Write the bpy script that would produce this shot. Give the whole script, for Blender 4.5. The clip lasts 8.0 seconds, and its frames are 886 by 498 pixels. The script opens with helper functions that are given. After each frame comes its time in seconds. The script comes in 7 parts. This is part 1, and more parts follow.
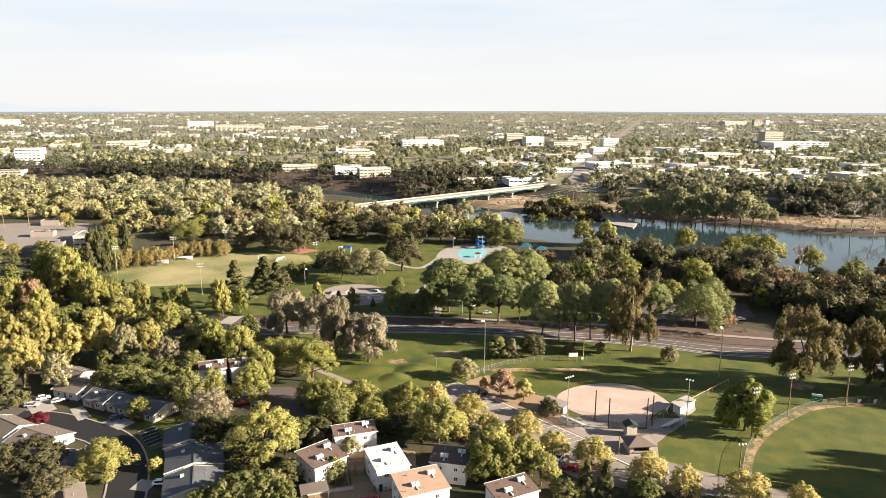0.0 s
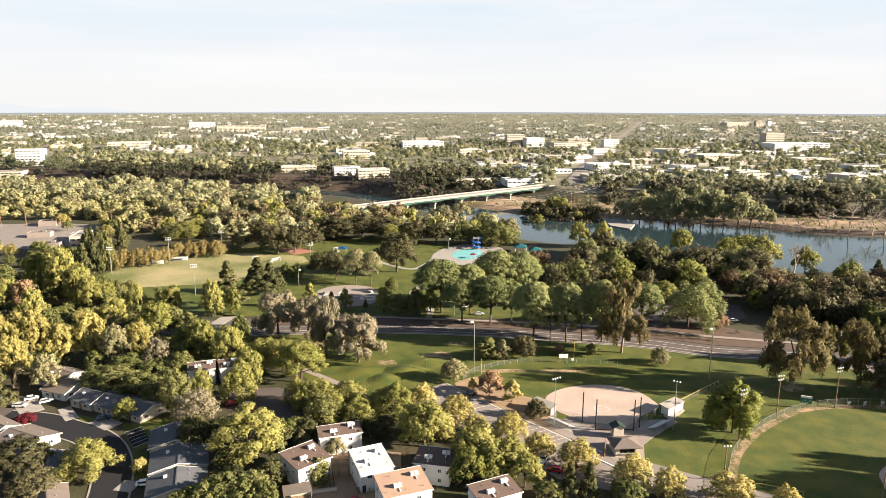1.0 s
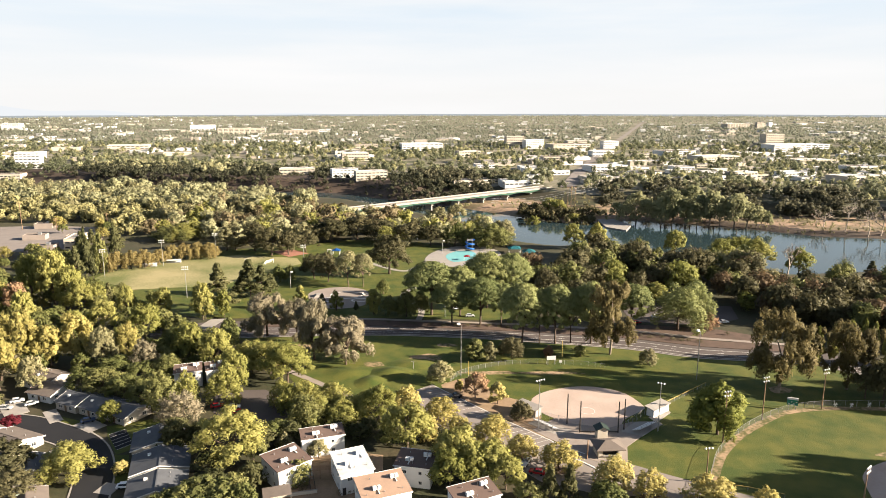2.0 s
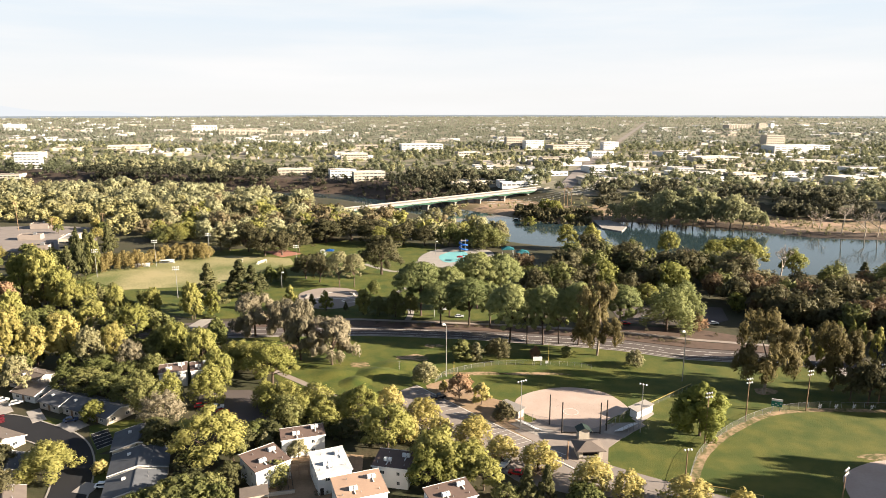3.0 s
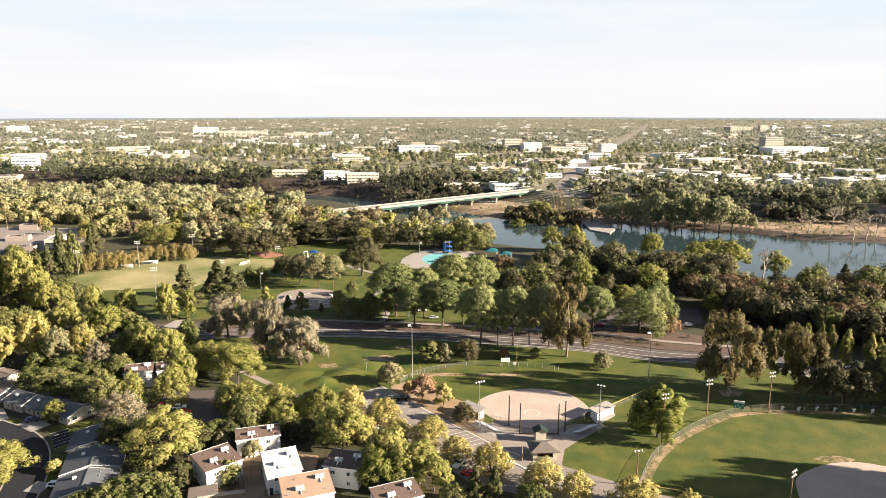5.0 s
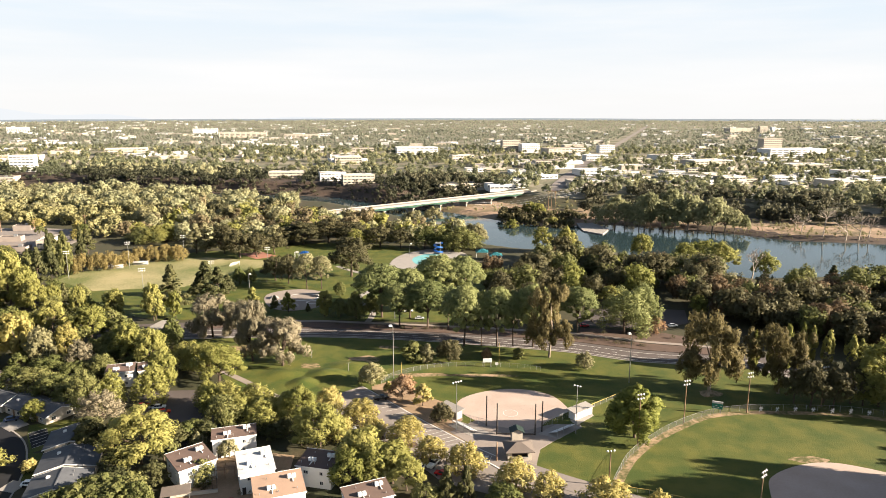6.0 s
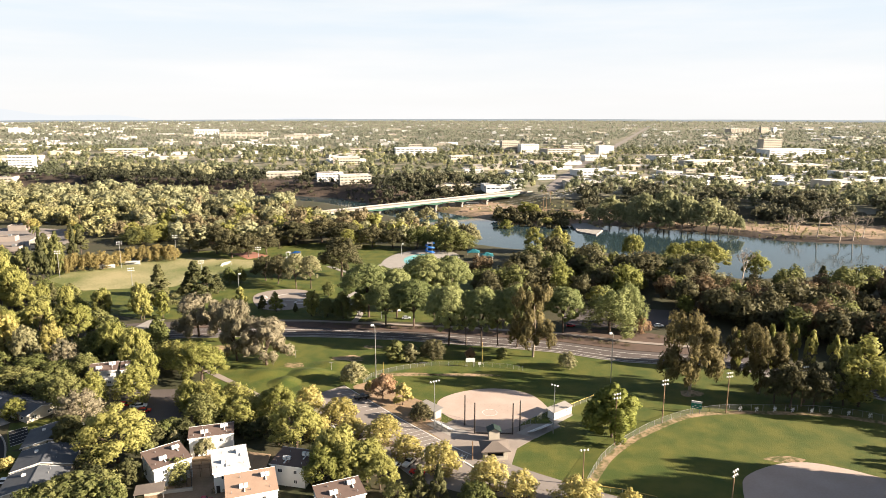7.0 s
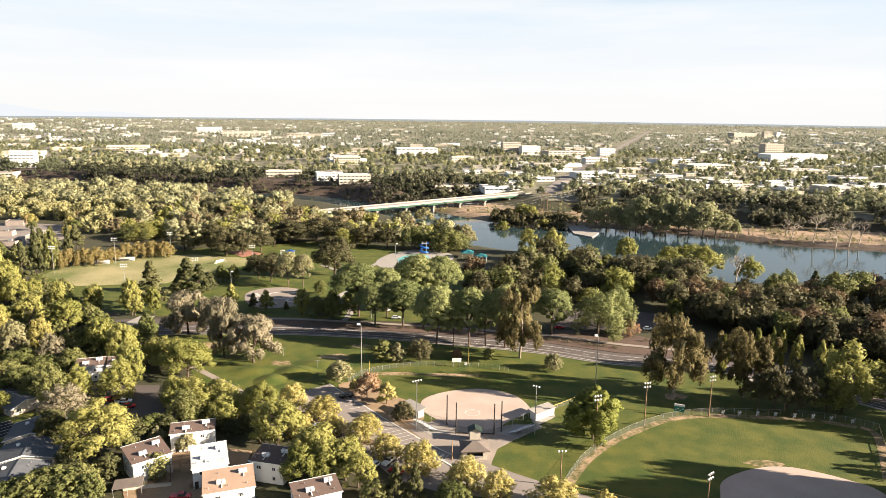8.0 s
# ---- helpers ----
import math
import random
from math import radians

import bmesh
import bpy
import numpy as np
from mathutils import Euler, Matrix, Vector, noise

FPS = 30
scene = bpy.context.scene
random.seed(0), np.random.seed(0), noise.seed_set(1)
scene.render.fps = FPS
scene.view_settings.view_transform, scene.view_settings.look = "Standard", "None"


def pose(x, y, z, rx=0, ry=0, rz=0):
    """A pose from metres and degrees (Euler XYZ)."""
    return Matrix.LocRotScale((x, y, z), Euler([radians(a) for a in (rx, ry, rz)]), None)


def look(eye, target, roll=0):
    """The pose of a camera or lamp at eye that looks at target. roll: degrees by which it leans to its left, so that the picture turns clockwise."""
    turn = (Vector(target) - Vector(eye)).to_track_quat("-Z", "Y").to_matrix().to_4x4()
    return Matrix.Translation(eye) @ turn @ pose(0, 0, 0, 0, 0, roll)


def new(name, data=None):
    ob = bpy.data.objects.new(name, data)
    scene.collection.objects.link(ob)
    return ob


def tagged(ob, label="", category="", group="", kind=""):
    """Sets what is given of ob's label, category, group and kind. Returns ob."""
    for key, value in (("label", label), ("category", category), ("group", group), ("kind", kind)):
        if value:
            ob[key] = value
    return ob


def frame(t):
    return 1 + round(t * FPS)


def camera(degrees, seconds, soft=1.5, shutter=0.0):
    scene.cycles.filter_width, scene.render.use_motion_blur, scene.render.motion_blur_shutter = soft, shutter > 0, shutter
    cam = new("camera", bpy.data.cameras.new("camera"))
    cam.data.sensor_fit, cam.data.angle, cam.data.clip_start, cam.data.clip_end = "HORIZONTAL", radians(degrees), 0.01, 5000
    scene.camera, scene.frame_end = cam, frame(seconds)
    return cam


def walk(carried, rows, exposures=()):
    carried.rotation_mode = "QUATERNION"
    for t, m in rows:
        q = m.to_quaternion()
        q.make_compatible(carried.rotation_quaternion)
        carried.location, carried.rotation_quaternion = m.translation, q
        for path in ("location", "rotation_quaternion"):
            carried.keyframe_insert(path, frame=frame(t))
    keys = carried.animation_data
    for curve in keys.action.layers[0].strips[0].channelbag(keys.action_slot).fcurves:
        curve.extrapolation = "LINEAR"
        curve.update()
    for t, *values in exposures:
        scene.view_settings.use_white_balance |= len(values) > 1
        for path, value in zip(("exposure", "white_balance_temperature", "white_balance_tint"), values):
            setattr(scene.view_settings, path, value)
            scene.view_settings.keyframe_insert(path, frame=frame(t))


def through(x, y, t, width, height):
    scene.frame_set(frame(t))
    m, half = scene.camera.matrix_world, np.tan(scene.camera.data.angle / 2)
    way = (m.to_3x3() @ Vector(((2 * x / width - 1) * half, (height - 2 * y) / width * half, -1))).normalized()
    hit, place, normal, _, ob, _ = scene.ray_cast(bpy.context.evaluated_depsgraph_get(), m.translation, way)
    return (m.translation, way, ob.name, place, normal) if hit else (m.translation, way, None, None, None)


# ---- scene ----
cam = camera(68.0, 8.0, soft=0.6)
PATH = [
    (0, (0.008, -0.019, 100.035), (0.014, 1.934, 99.603), 0.1),
    (0.5, (2.369, 0.175, 99.986), (2.371, 2.128, 99.557), 0.1),
    (1, (4.987, 0.298, 99.93), (4.985, 2.251, 99.501), 0.1),
    (1.5, (7.811, 0.407, 99.912), (7.806, 2.361, 99.486), 0.0),
    (3, (17.306, 0.717, 99.688), (17.289, 2.672, 99.267), 0.0),
    (3.5, (20.709, 0.689, 99.634), (20.689, 2.645, 99.215), -0.0),
    (4, (24.326, 0.704, 99.527), (24.303, 2.659, 99.109), -0.0),
    (4.5, (27.99, 0.657, 99.424), (27.963, 2.613, 99.007), -0.0),
    (6, (39.351, 0.189, 99.159), (39.316, 2.146, 98.748), -0.0),
    (6.5, (43.262, -0.007, 99.066), (43.224, 1.95, 98.655), -0.0),
    (7, (47.082, -0.252, 98.946), (47.039, 1.705, 98.537), 0.0),
    (7.5, (50.455, -0.468, 98.994), (50.409, 1.49, 98.586), 0.3),
    (8, (52.967, -0.763, 98.884), (52.916, 1.195, 98.477), 0.7),
]
walk(cam, [(t, look(eye, target, roll)) for t, eye, target, roll in PATH], exposures=[(0, 2.35), (4, 2.37), (8, 2.4)])

# ---- light ----
SUN_EL = 18.5
SUN_WAY = Vector((0.988, -0.155, 0)).normalized() * math.cos(radians(SUN_EL)) + Vector((0, 0, math.sin(radians(SUN_EL))))


def make_world():
    w = bpy.data.worlds.new("sky")
    scene.world = w
    w.use_nodes = True
    n, l = w.node_tree.nodes, w.node_tree.links
    bg = n["Background"]
    sky = n.new("ShaderNodeTexSky")
    sky.sky_type = "NISHITA"
    sky.sun_disc = False
    sky.sun_elevation = radians(SUN_EL)
    sky.sun_rotation = math.atan2(SUN_WAY.x, SUN_WAY.y)
    sky.air_density, sky.dust_density = 1.0, 1.5
    # thin high cloud and the white haze that lies on the horizon
    tc = n.new("ShaderNodeTexCoord")
    sep = n.new("ShaderNodeSeparateXYZ")
    l.new(tc.outputs["Generated"], sep.inputs[0])
    mp = n.new("ShaderNodeMapping")
    mp.inputs["Scale"].default_value = (1.1, 1.1, 11.0)
    l.new(tc.outputs["Generated"], mp.inputs[0])
    nz = n.new("ShaderNodeTexNoise")
    nz.inputs["Scale"].default_value = 1.7
    nz.inputs["Detail"].default_value = 7.0
    nz.inputs["Roughness"].default_value = 0.55
    l.new(mp.outputs[0], nz.inputs["Vector"])
    cr = n.new("ShaderNodeMapRange")
    cr.inputs[1].default_value, cr.inputs[2].default_value = 0.42, 0.72
    cr.inputs[3].default_value, cr.inputs[4].default_value = 0.0, 0.85
    l.new(nz.outputs["Fac"], cr.inputs[0])
    hz = n.new("ShaderNodeMapRange")
    hz.interpolation_type = "SMOOTHSTEP"
    hz.inputs[1].default_value, hz.inputs[2].default_value = 0.12, 0.28
    hz.inputs[3].default_value, hz.inputs[4].default_value = 0.97, 0.0
    l.new(sep.outputs["Z"], hz.inputs[0])
    tone = n.new("ShaderNodeMapRange")
    tone.inputs[1].default_value, tone.inputs[2].default_value = 0.02, 0.17
    l.new(sep.outputs["Z"], tone.inputs[0])
    veil = n.new("ShaderNodeMixRGB")
    veil.inputs[1].default_value, veil.inputs[2].default_value = (6.0, 5.98, 5.93, 1), (4.7, 5.45, 6.15, 1)
    l.new(tone.outputs[0], veil.inputs[0])
    haze = n.new("ShaderNodeMixRGB")
    l.new(veil.outputs[0], haze.inputs[2])
    l.new(hz.outputs[0], haze.inputs[0])
    l.new(sky.outputs[0], haze.inputs[1])
    mix = n.new("ShaderNodeMixRGB")
    mix.inputs[2].default_value = (6.2, 6.15, 6.1, 1)
    thin = n.new("ShaderNodeMapRange")
    thin.inputs[1].default_value, thin.inputs[2].default_value = 0.12, 0.36
    thin.inputs[3].default_value, thin.inputs[4].default_value = 1.0, 0.2
    l.new(sep.outputs["Z"], thin.inputs[0])
    mul = n.new("ShaderNodeMath")
    mul.operation = "MULTIPLY"
    l.new(cr.outputs[0], mul.inputs[0])
    l.new(thin.outputs[0], mul.inputs[1])
    l.new(mul.outputs[0], mix.inputs[0])
    l.new(haze.outputs[0], mix.inputs[1])
    l.new(mix.outputs[0], bg.inputs["Color"])
    bg.inputs["Strength"].default_value = 0.0315
    sun = new("sun", bpy.data.lights.new("sun", "SUN"))
    sun.data.energy, sun.data.angle, sun.data.color = 5.0, radians(0.6), (1.0, 0.85, 0.67)
    sun.matrix_world = look((0, 0, 300), Vector((0, 0, 300)) - SUN_WAY)


make_world()

# ---- materials ----
def mat(name, c, c2=None, rough=0.85, scale=1.0, fine=8.0, amount=0.5, bump=0.2, metal=0.0, per_object=0.0, spec=0.3):
    """A surface of two colours mixed by a broad and a fine noise in metres, with relief."""
    m = bpy.data.materials.new(name)
    m.use_nodes = True
    n, l = m.node_tree.nodes, m.node_tree.links
    b = n["Principled BSDF"]
    c2 = c2 or tuple(v * 0.7 for v in c)
    tc = n.new("ShaderNodeTexCoord")
    a = n.new("ShaderNodeTexNoise")
    a.inputs["Scale"].default_value, a.inputs["Detail"].default_value = scale, 6.0
    f = n.new("ShaderNodeTexNoise")
    f.inputs["Scale"].default_value, f.inputs["Detail"].default_value = fine, 3.0
    geo = n.new("ShaderNodeNewGeometry")
    for t in (a, f):
        l.new(geo.outputs["Position"], t.inputs["Vector"])
    mx = n.new("ShaderNodeMath")
    mx.operation = "MULTIPLY_ADD"
    l.new(f.outputs["Fac"], mx.inputs[0])
    mx.inputs[1].default_value = 0.5
    l.new(a.outputs["Fac"], mx.inputs[2])
    r = n.new("ShaderNodeMapRange")
    r.inputs[1].default_value, r.inputs[2].default_value = 0.75 - amount * 0.5, 0.75 + amount * 0.5
    r.inputs[1].default_value = 0.75 - 0.25 / max(amount, 0.05) * 0.5
    r.inputs[2].default_value = 0.75 + 0.25 / max(amount, 0.05) * 0.5
    l.new(mx.outputs[0], r.inputs[0])
    mix = n.new("ShaderNodeMixRGB")
    mix.inputs[1].default_value, mix.inputs[2].default_value = (*c, 1), (*c2, 1)
    l.new(r.outputs[0], mix.inputs[0])
    col = mix.outputs[0]
    if per_object:
        oi = n.new("ShaderNodeObjectInfo")
        hs = n.new("ShaderNodeHueSaturation")
        rr = n.new("ShaderNodeMapRange")
        rr.inputs[3].default_value, rr.inputs[4].default_value = 1 - per_object, 1 + per_object
        l.new(oi.outputs["Random"], rr.inputs[0])
        l.new(rr.outputs[0], hs.inputs["Value"])
        l.new(col, hs.inputs["Color"])
        col = hs.outputs[0]
    l.new(col, b.inputs["Base Color"])
    b.inputs["Roughness"].default_value, b.inputs["Metallic"].default_value = rough, metal
    b.inputs["Specular IOR Level"].default_value = spec
    if bump:
        bp = n.new("ShaderNodeBump")
        bp.inputs["Strength"].default_value, bp.inputs["Distance"].default_value = bump, 0.3 / fine
        l.new(f.outputs["Fac"], bp.inputs["Height"])
        l.new(bp.outputs[0], b.inputs["Normal"])
    return m


def leaf_mat(name, c, c2, hue=0.02, through=0.35, island=True):
    """Leaves: two colours mixed clump by clump and tree by tree, part of the light passing through."""
    m = bpy.data.materials.new(name)
    m.use_nodes = True
    n, l = m.node_tree.nodes, m.node_tree.links
    b = n["Principled BSDF"]
    out = n["Material Output"]
    geo = n.new("ShaderNodeNewGeometry")
    oi = n.new("ShaderNodeObjectInfo")
    nz = n.new("ShaderNodeTexNoise")
    nz.inputs["Scale"].default_value, nz.inputs["Detail"].default_value = 0.35, 4.0
    l.new(geo.outputs["Position"], nz.inputs["Vector"])
    ad = n.new("ShaderNodeMath")
    ad.operation = "MULTIPLY_ADD"
    l.new(oi.outputs["Random"], ad.inputs[0])
    ad.inputs[1].default_value = 0.7
    l.new(nz.outputs["Fac"], ad.inputs[2])
    a2 = n.new("ShaderNodeMath")
    a2.operation = "MULTIPLY_ADD"
    l.new(geo.outputs["Random Per Island"], a2.inputs[0])
    a2.inputs[1].default_value = 0.14
    l.new(ad.outputs[0], a2.inputs[2])
    r = n.new("ShaderNodeMapRange")
    r.inputs[1].default_value, r.inputs[2].default_value = 0.55, 1.55
    l.new(a2.outputs[0], r.inputs[0])
    mix = n.new("ShaderNodeMixRGB")
    mix.inputs[1].default_value, mix.inputs[2].default_value = (*c, 1), (*c2, 1)
    l.new(r.outputs[0], mix.inputs[0])
    l.new(mix.outputs[0], b.inputs["Base Color"])
    b.inputs["Roughness"].default_value = 0.7
    b.inputs["Specular IOR Level"].default_value = 0.15
    tr = n.new("ShaderNodeBsdfTranslucent")
    l.new(mix.outputs[0], tr.inputs["Color"])
    ms = n.new("ShaderNodeMixShader")
    ms.inputs[0].default_value = through
    l.new(b.outputs[0], ms.inputs[1])
    l.new(tr.outputs[0], ms.inputs[2])
    l.new(ms.outputs[0], out.inputs["Surface"])
    return m


def sheer_mat(name, c, cover):
    """Wire mesh or netting: covers that share of what lies behind it."""
    m = bpy.data.materials.new(name)
    m.use_nodes = True
    n, l = m.node_tree.nodes, m.node_tree.links
    b = n["Principled BSDF"]
    b.inputs["Base Color"].default_value = (*c, 1)
    b.inputs["Roughness"].default_value = 0.6
    t = n.new("ShaderNodeBsdfTransparent")
    ms = n.new("ShaderNodeMixShader")
    ms.inputs[0].default_value = cover
    l.new(t.outputs[0], ms.inputs[1])
    l.new(b.outputs[0], ms.inputs[2])
    l.new(ms.outputs[0], n["Material Output"].inputs["Surface"])
    return m


def glass_mat(name, c=(0.03, 0.035, 0.04)):
    m = bpy.data.materials.new(name)
    m.use_nodes = True
    b = m.node_tree.nodes["Principled BSDF"]
    b.inputs["Base Color"].default_value = (*c, 1)
    b.inputs["Roughness"].default_value = 0.05
    b.inputs["Specular IOR Level"].default_value = 0.6
    return m


def water_mat(name, c, scale=0.5, bump=0.12, rough=0.06):
    m = bpy.data.materials.new(name)
    m.use_nodes = True
    n, l = m.node_tree.nodes, m.node_tree.links
    b = n["Principled BSDF"]
    b.inputs["Base Color"].default_value = (*c, 1)
    b.inputs["Roughness"].default_value, b.inputs["IOR"].default_value = rough, 1.33
    geo = n.new("ShaderNodeNewGeometry")
    w = n.new("ShaderNodeTexNoise")
    w.inputs["Scale"].default_value, w.inputs["Detail"].default_value = scale, 4.0
    l.new(geo.outputs["Position"], w.inputs["Vector"])
    bp = n.new("ShaderNodeBump")
    bp.inputs["Strength"].default_value, bp.inputs["Distance"].default_value = bump, 0.4
    l.new(w.outputs["Fac"], bp.inputs["Height"])
    l.new(bp.outputs[0], b.inputs["Normal"])
    return m


M = {
    "earth": mat("leaf_strewn_earth", (0.0525, 0.04125, 0.0225), (0.02625, 0.0315, 0.012), scale=0.05, fine=0.7, bump=0.4),
    "grass": mat("mown_grass", (0.036, 0.055, 0.006), (0.082, 0.084, 0.013), scale=0.14, fine=2.6, amount=0.8, bump=1.0),
    "dry_grass": mat("dry_grass", (0.27, 0.2325, 0.12), (0.09, 0.105, 0.03), scale=0.028, fine=1.0, amount=0.8, bump=0.4),
    "asphalt": mat("worn_asphalt", (0.06375, 0.0525, 0.0495), (0.09, 0.075, 0.06975), scale=0.09, fine=3.0, bump=0.15),
    # pale asphalt, lightened to stand in for sunlight the car park's trees block
    "pale_asphalt": mat("lightened_asphalt", (0.2025, 0.174, 0.1575), (0.1575, 0.138, 0.1245), scale=0.12, fine=3.0, bump=0.1),
    # fresh black asphalt, darkened further: the street's tree shade is put into it
    "new_asphalt": mat("fresh_asphalt", (0.008, 0.0085, 0.011), (0.012, 0.0125, 0.0155), scale=0.1, fine=4.0, bump=0.1),
    "concrete": mat("concrete", (0.27, 0.2475, 0.225), (0.21, 0.195, 0.18), scale=0.3, fine=4.0, bump=0.1),
    "paving": mat("plaza_paving", (0.24, 0.2025, 0.1762), (0.1875, 0.159, 0.1395), scale=0.2, fine=3.0, bump=0.1),
    "clay": mat("infield_clay", (0.375, 0.3, 0.256), (0.31, 0.24, 0.2), scale=0.12, fine=1.5, bump=0.1),
    "dirt": mat("bare_dirt", (0.27, 0.1875, 0.1237), (0.18, 0.1275, 0.075), scale=0.2, fine=1.5, bump=0.3),
    "worn": mat("worn_turf", (0.27, 0.1875, 0.1162), (0.0675, 0.0675, 0.01875), scale=0.2, fine=0.8, amount=1.0, bump=0.4),
    "bark_mulch": mat("bark_mulch", (0.0975, 0.06375, 0.04875), (0.06, 0.04125, 0.0315), scale=0.3, fine=2.5, bump=0.4),
    "town_ground": mat("dry_town_ground", (0.19, 0.17, 0.125), (0.08, 0.08, 0.045), scale=0.02, fine=0.15, amount=1.2, bump=0.2),
    "beach": mat("reddish_river_sand", (0.285, 0.195, 0.1312), (0.12, 0.09375, 0.0525), scale=0.04, fine=0.3, amount=1.2, bump=0.3),
    "red_bank": mat("red_clay_bank", (0.07125, 0.04875, 0.03525), (0.04125, 0.0315, 0.024), scale=0.05, fine=0.4, bump=0.5),
    "line": mat("road_paint", (0.5904, 0.574, 0.5412), (0.451, 0.4346, 0.41), scale=0.5, fine=4.0, bump=0),
    "white": mat("white_stucco", (0.57, 0.565, 0.55), (0.51, 0.505, 0.49), scale=0.5, fine=6.0, bump=0.1),
    "cream": mat("cream_siding", (0.42, 0.375, 0.31), (0.36, 0.325, 0.27), scale=0.5, fine=6.0, bump=0.1),
    "roof_brown": mat("brown_roofing", (0.115, 0.078, 0.064), (0.09, 0.062, 0.052), scale=0.4, fine=5.0, bump=0.2),
    "roof_orange": mat("tan_roofing", (0.315, 0.2137, 0.1537), (0.2625, 0.18, 0.1312), scale=0.4, fine=5.0, bump=0.2),
    "roof_white": mat("white_roof_coating", (0.47, 0.465, 0.45), (0.36, 0.355, 0.345), scale=0.4, fine=5.0, bump=0.1),
    "roof_grey": mat("grey_shingles", (0.085, 0.09, 0.1), (0.062, 0.066, 0.075), scale=0.4, fine=5.0, bump=0.3),
    "roof_taupe": mat("taupe_shingles", (0.135, 0.111, 0.09525), (0.105, 0.08625, 0.075), scale=0.4, fine=5.0, bump=0.3),
    "roof_green": mat("dark_green_metal_roof", (0.015, 0.0255, 0.021), (0.02025, 0.0315, 0.0255), rough=0.5, scale=0.5, fine=5.0, bump=0.05),
    "metal": mat("galvanised_steel", (0.375, 0.375, 0.375), (0.3, 0.3, 0.3), rough=0.45, metal=0.7, fine=6.0, bump=0.02),
    "dark_metal": mat("dark_painted_steel", (0.0375, 0.03, 0.02625), (0.02625, 0.0225, 0.021), rough=0.5, fine=6.0, bump=0.02),
    "wood_pole": mat("weathered_wood", (0.225, 0.1425, 0.0825), (0.15, 0.0975, 0.06), scale=1.0, fine=8.0, bump=0.2),
    "bark": mat("bark", (0.09, 0.06375, 0.045), (0.0525, 0.0375, 0.0285), scale=1.0, fine=5.0, bump=0.5),
    "pale_bark": mat("pale_peeling_bark", (0.3, 0.2475, 0.195), (0.15, 0.1125, 0.0825), scale=0.8, fine=4.0, bump=0.3),
    "lamp": mat("lamp_housing", (0.615, 0.6232, 0.6068), (0.492, 0.492, 0.492), rough=0.4, bump=0),
    "green_paint": mat("green_painted_steel", (0.0375, 0.15, 0.0975), (0.03, 0.12, 0.075), rough=0.5, bump=0),
    "sign_green": mat("green_sign_paint", (0.015, 0.15, 0.105), (0.015, 0.1275, 0.09), rough=0.5, bump=0),
    "yellow": mat("yellow_fence_cap", (0.44, 0.32, 0.09), (0.36, 0.26, 0.08), rough=0.5, bump=0),
    "blue_plastic": mat("blue_moulded_plastic", (0.015, 0.105, 0.375), (0.015, 0.0825, 0.315), rough=0.3, bump=0),
    "teal": mat("teal_canvas", (0.03, 0.19, 0.22), (0.03, 0.16, 0.19), rough=0.7, bump=0),
    "red": mat("red_canvas", (0.3, 0.02625, 0.03375), (0.255, 0.0225, 0.03), rough=0.7, bump=0),
    "tyre": mat("tyre_rubber", (0.015, 0.015, 0.015), bump=0),
    "glass": glass_mat("dark_window_glass"),
    "chain": sheer_mat("chain_link", (0.1875, 0.1875, 0.18), 0.12),
    "dead_wood": mat("bleached_dead_wood", (0.33, 0.28, 0.23), (0.24, 0.2, 0.165), scale=0.5, fine=4.0, bump=0.2),
    "girder_green": mat("green_girder_paint", (0.02, 0.06, 0.04), (0.028, 0.07, 0.048), scale=0.3, fine=2.0, bump=0.05),
    "net": sheer_mat("backstop_netting", (0.09, 0.0825, 0.075), 0.05),
    "water": water_mat("river_water", (0.02, 0.036, 0.042), 0.35, 0.07, 0.07),
    "pool": water_mat("pool_water", (0.18, 0.42, 0.44), 1.0, 0.05),
}
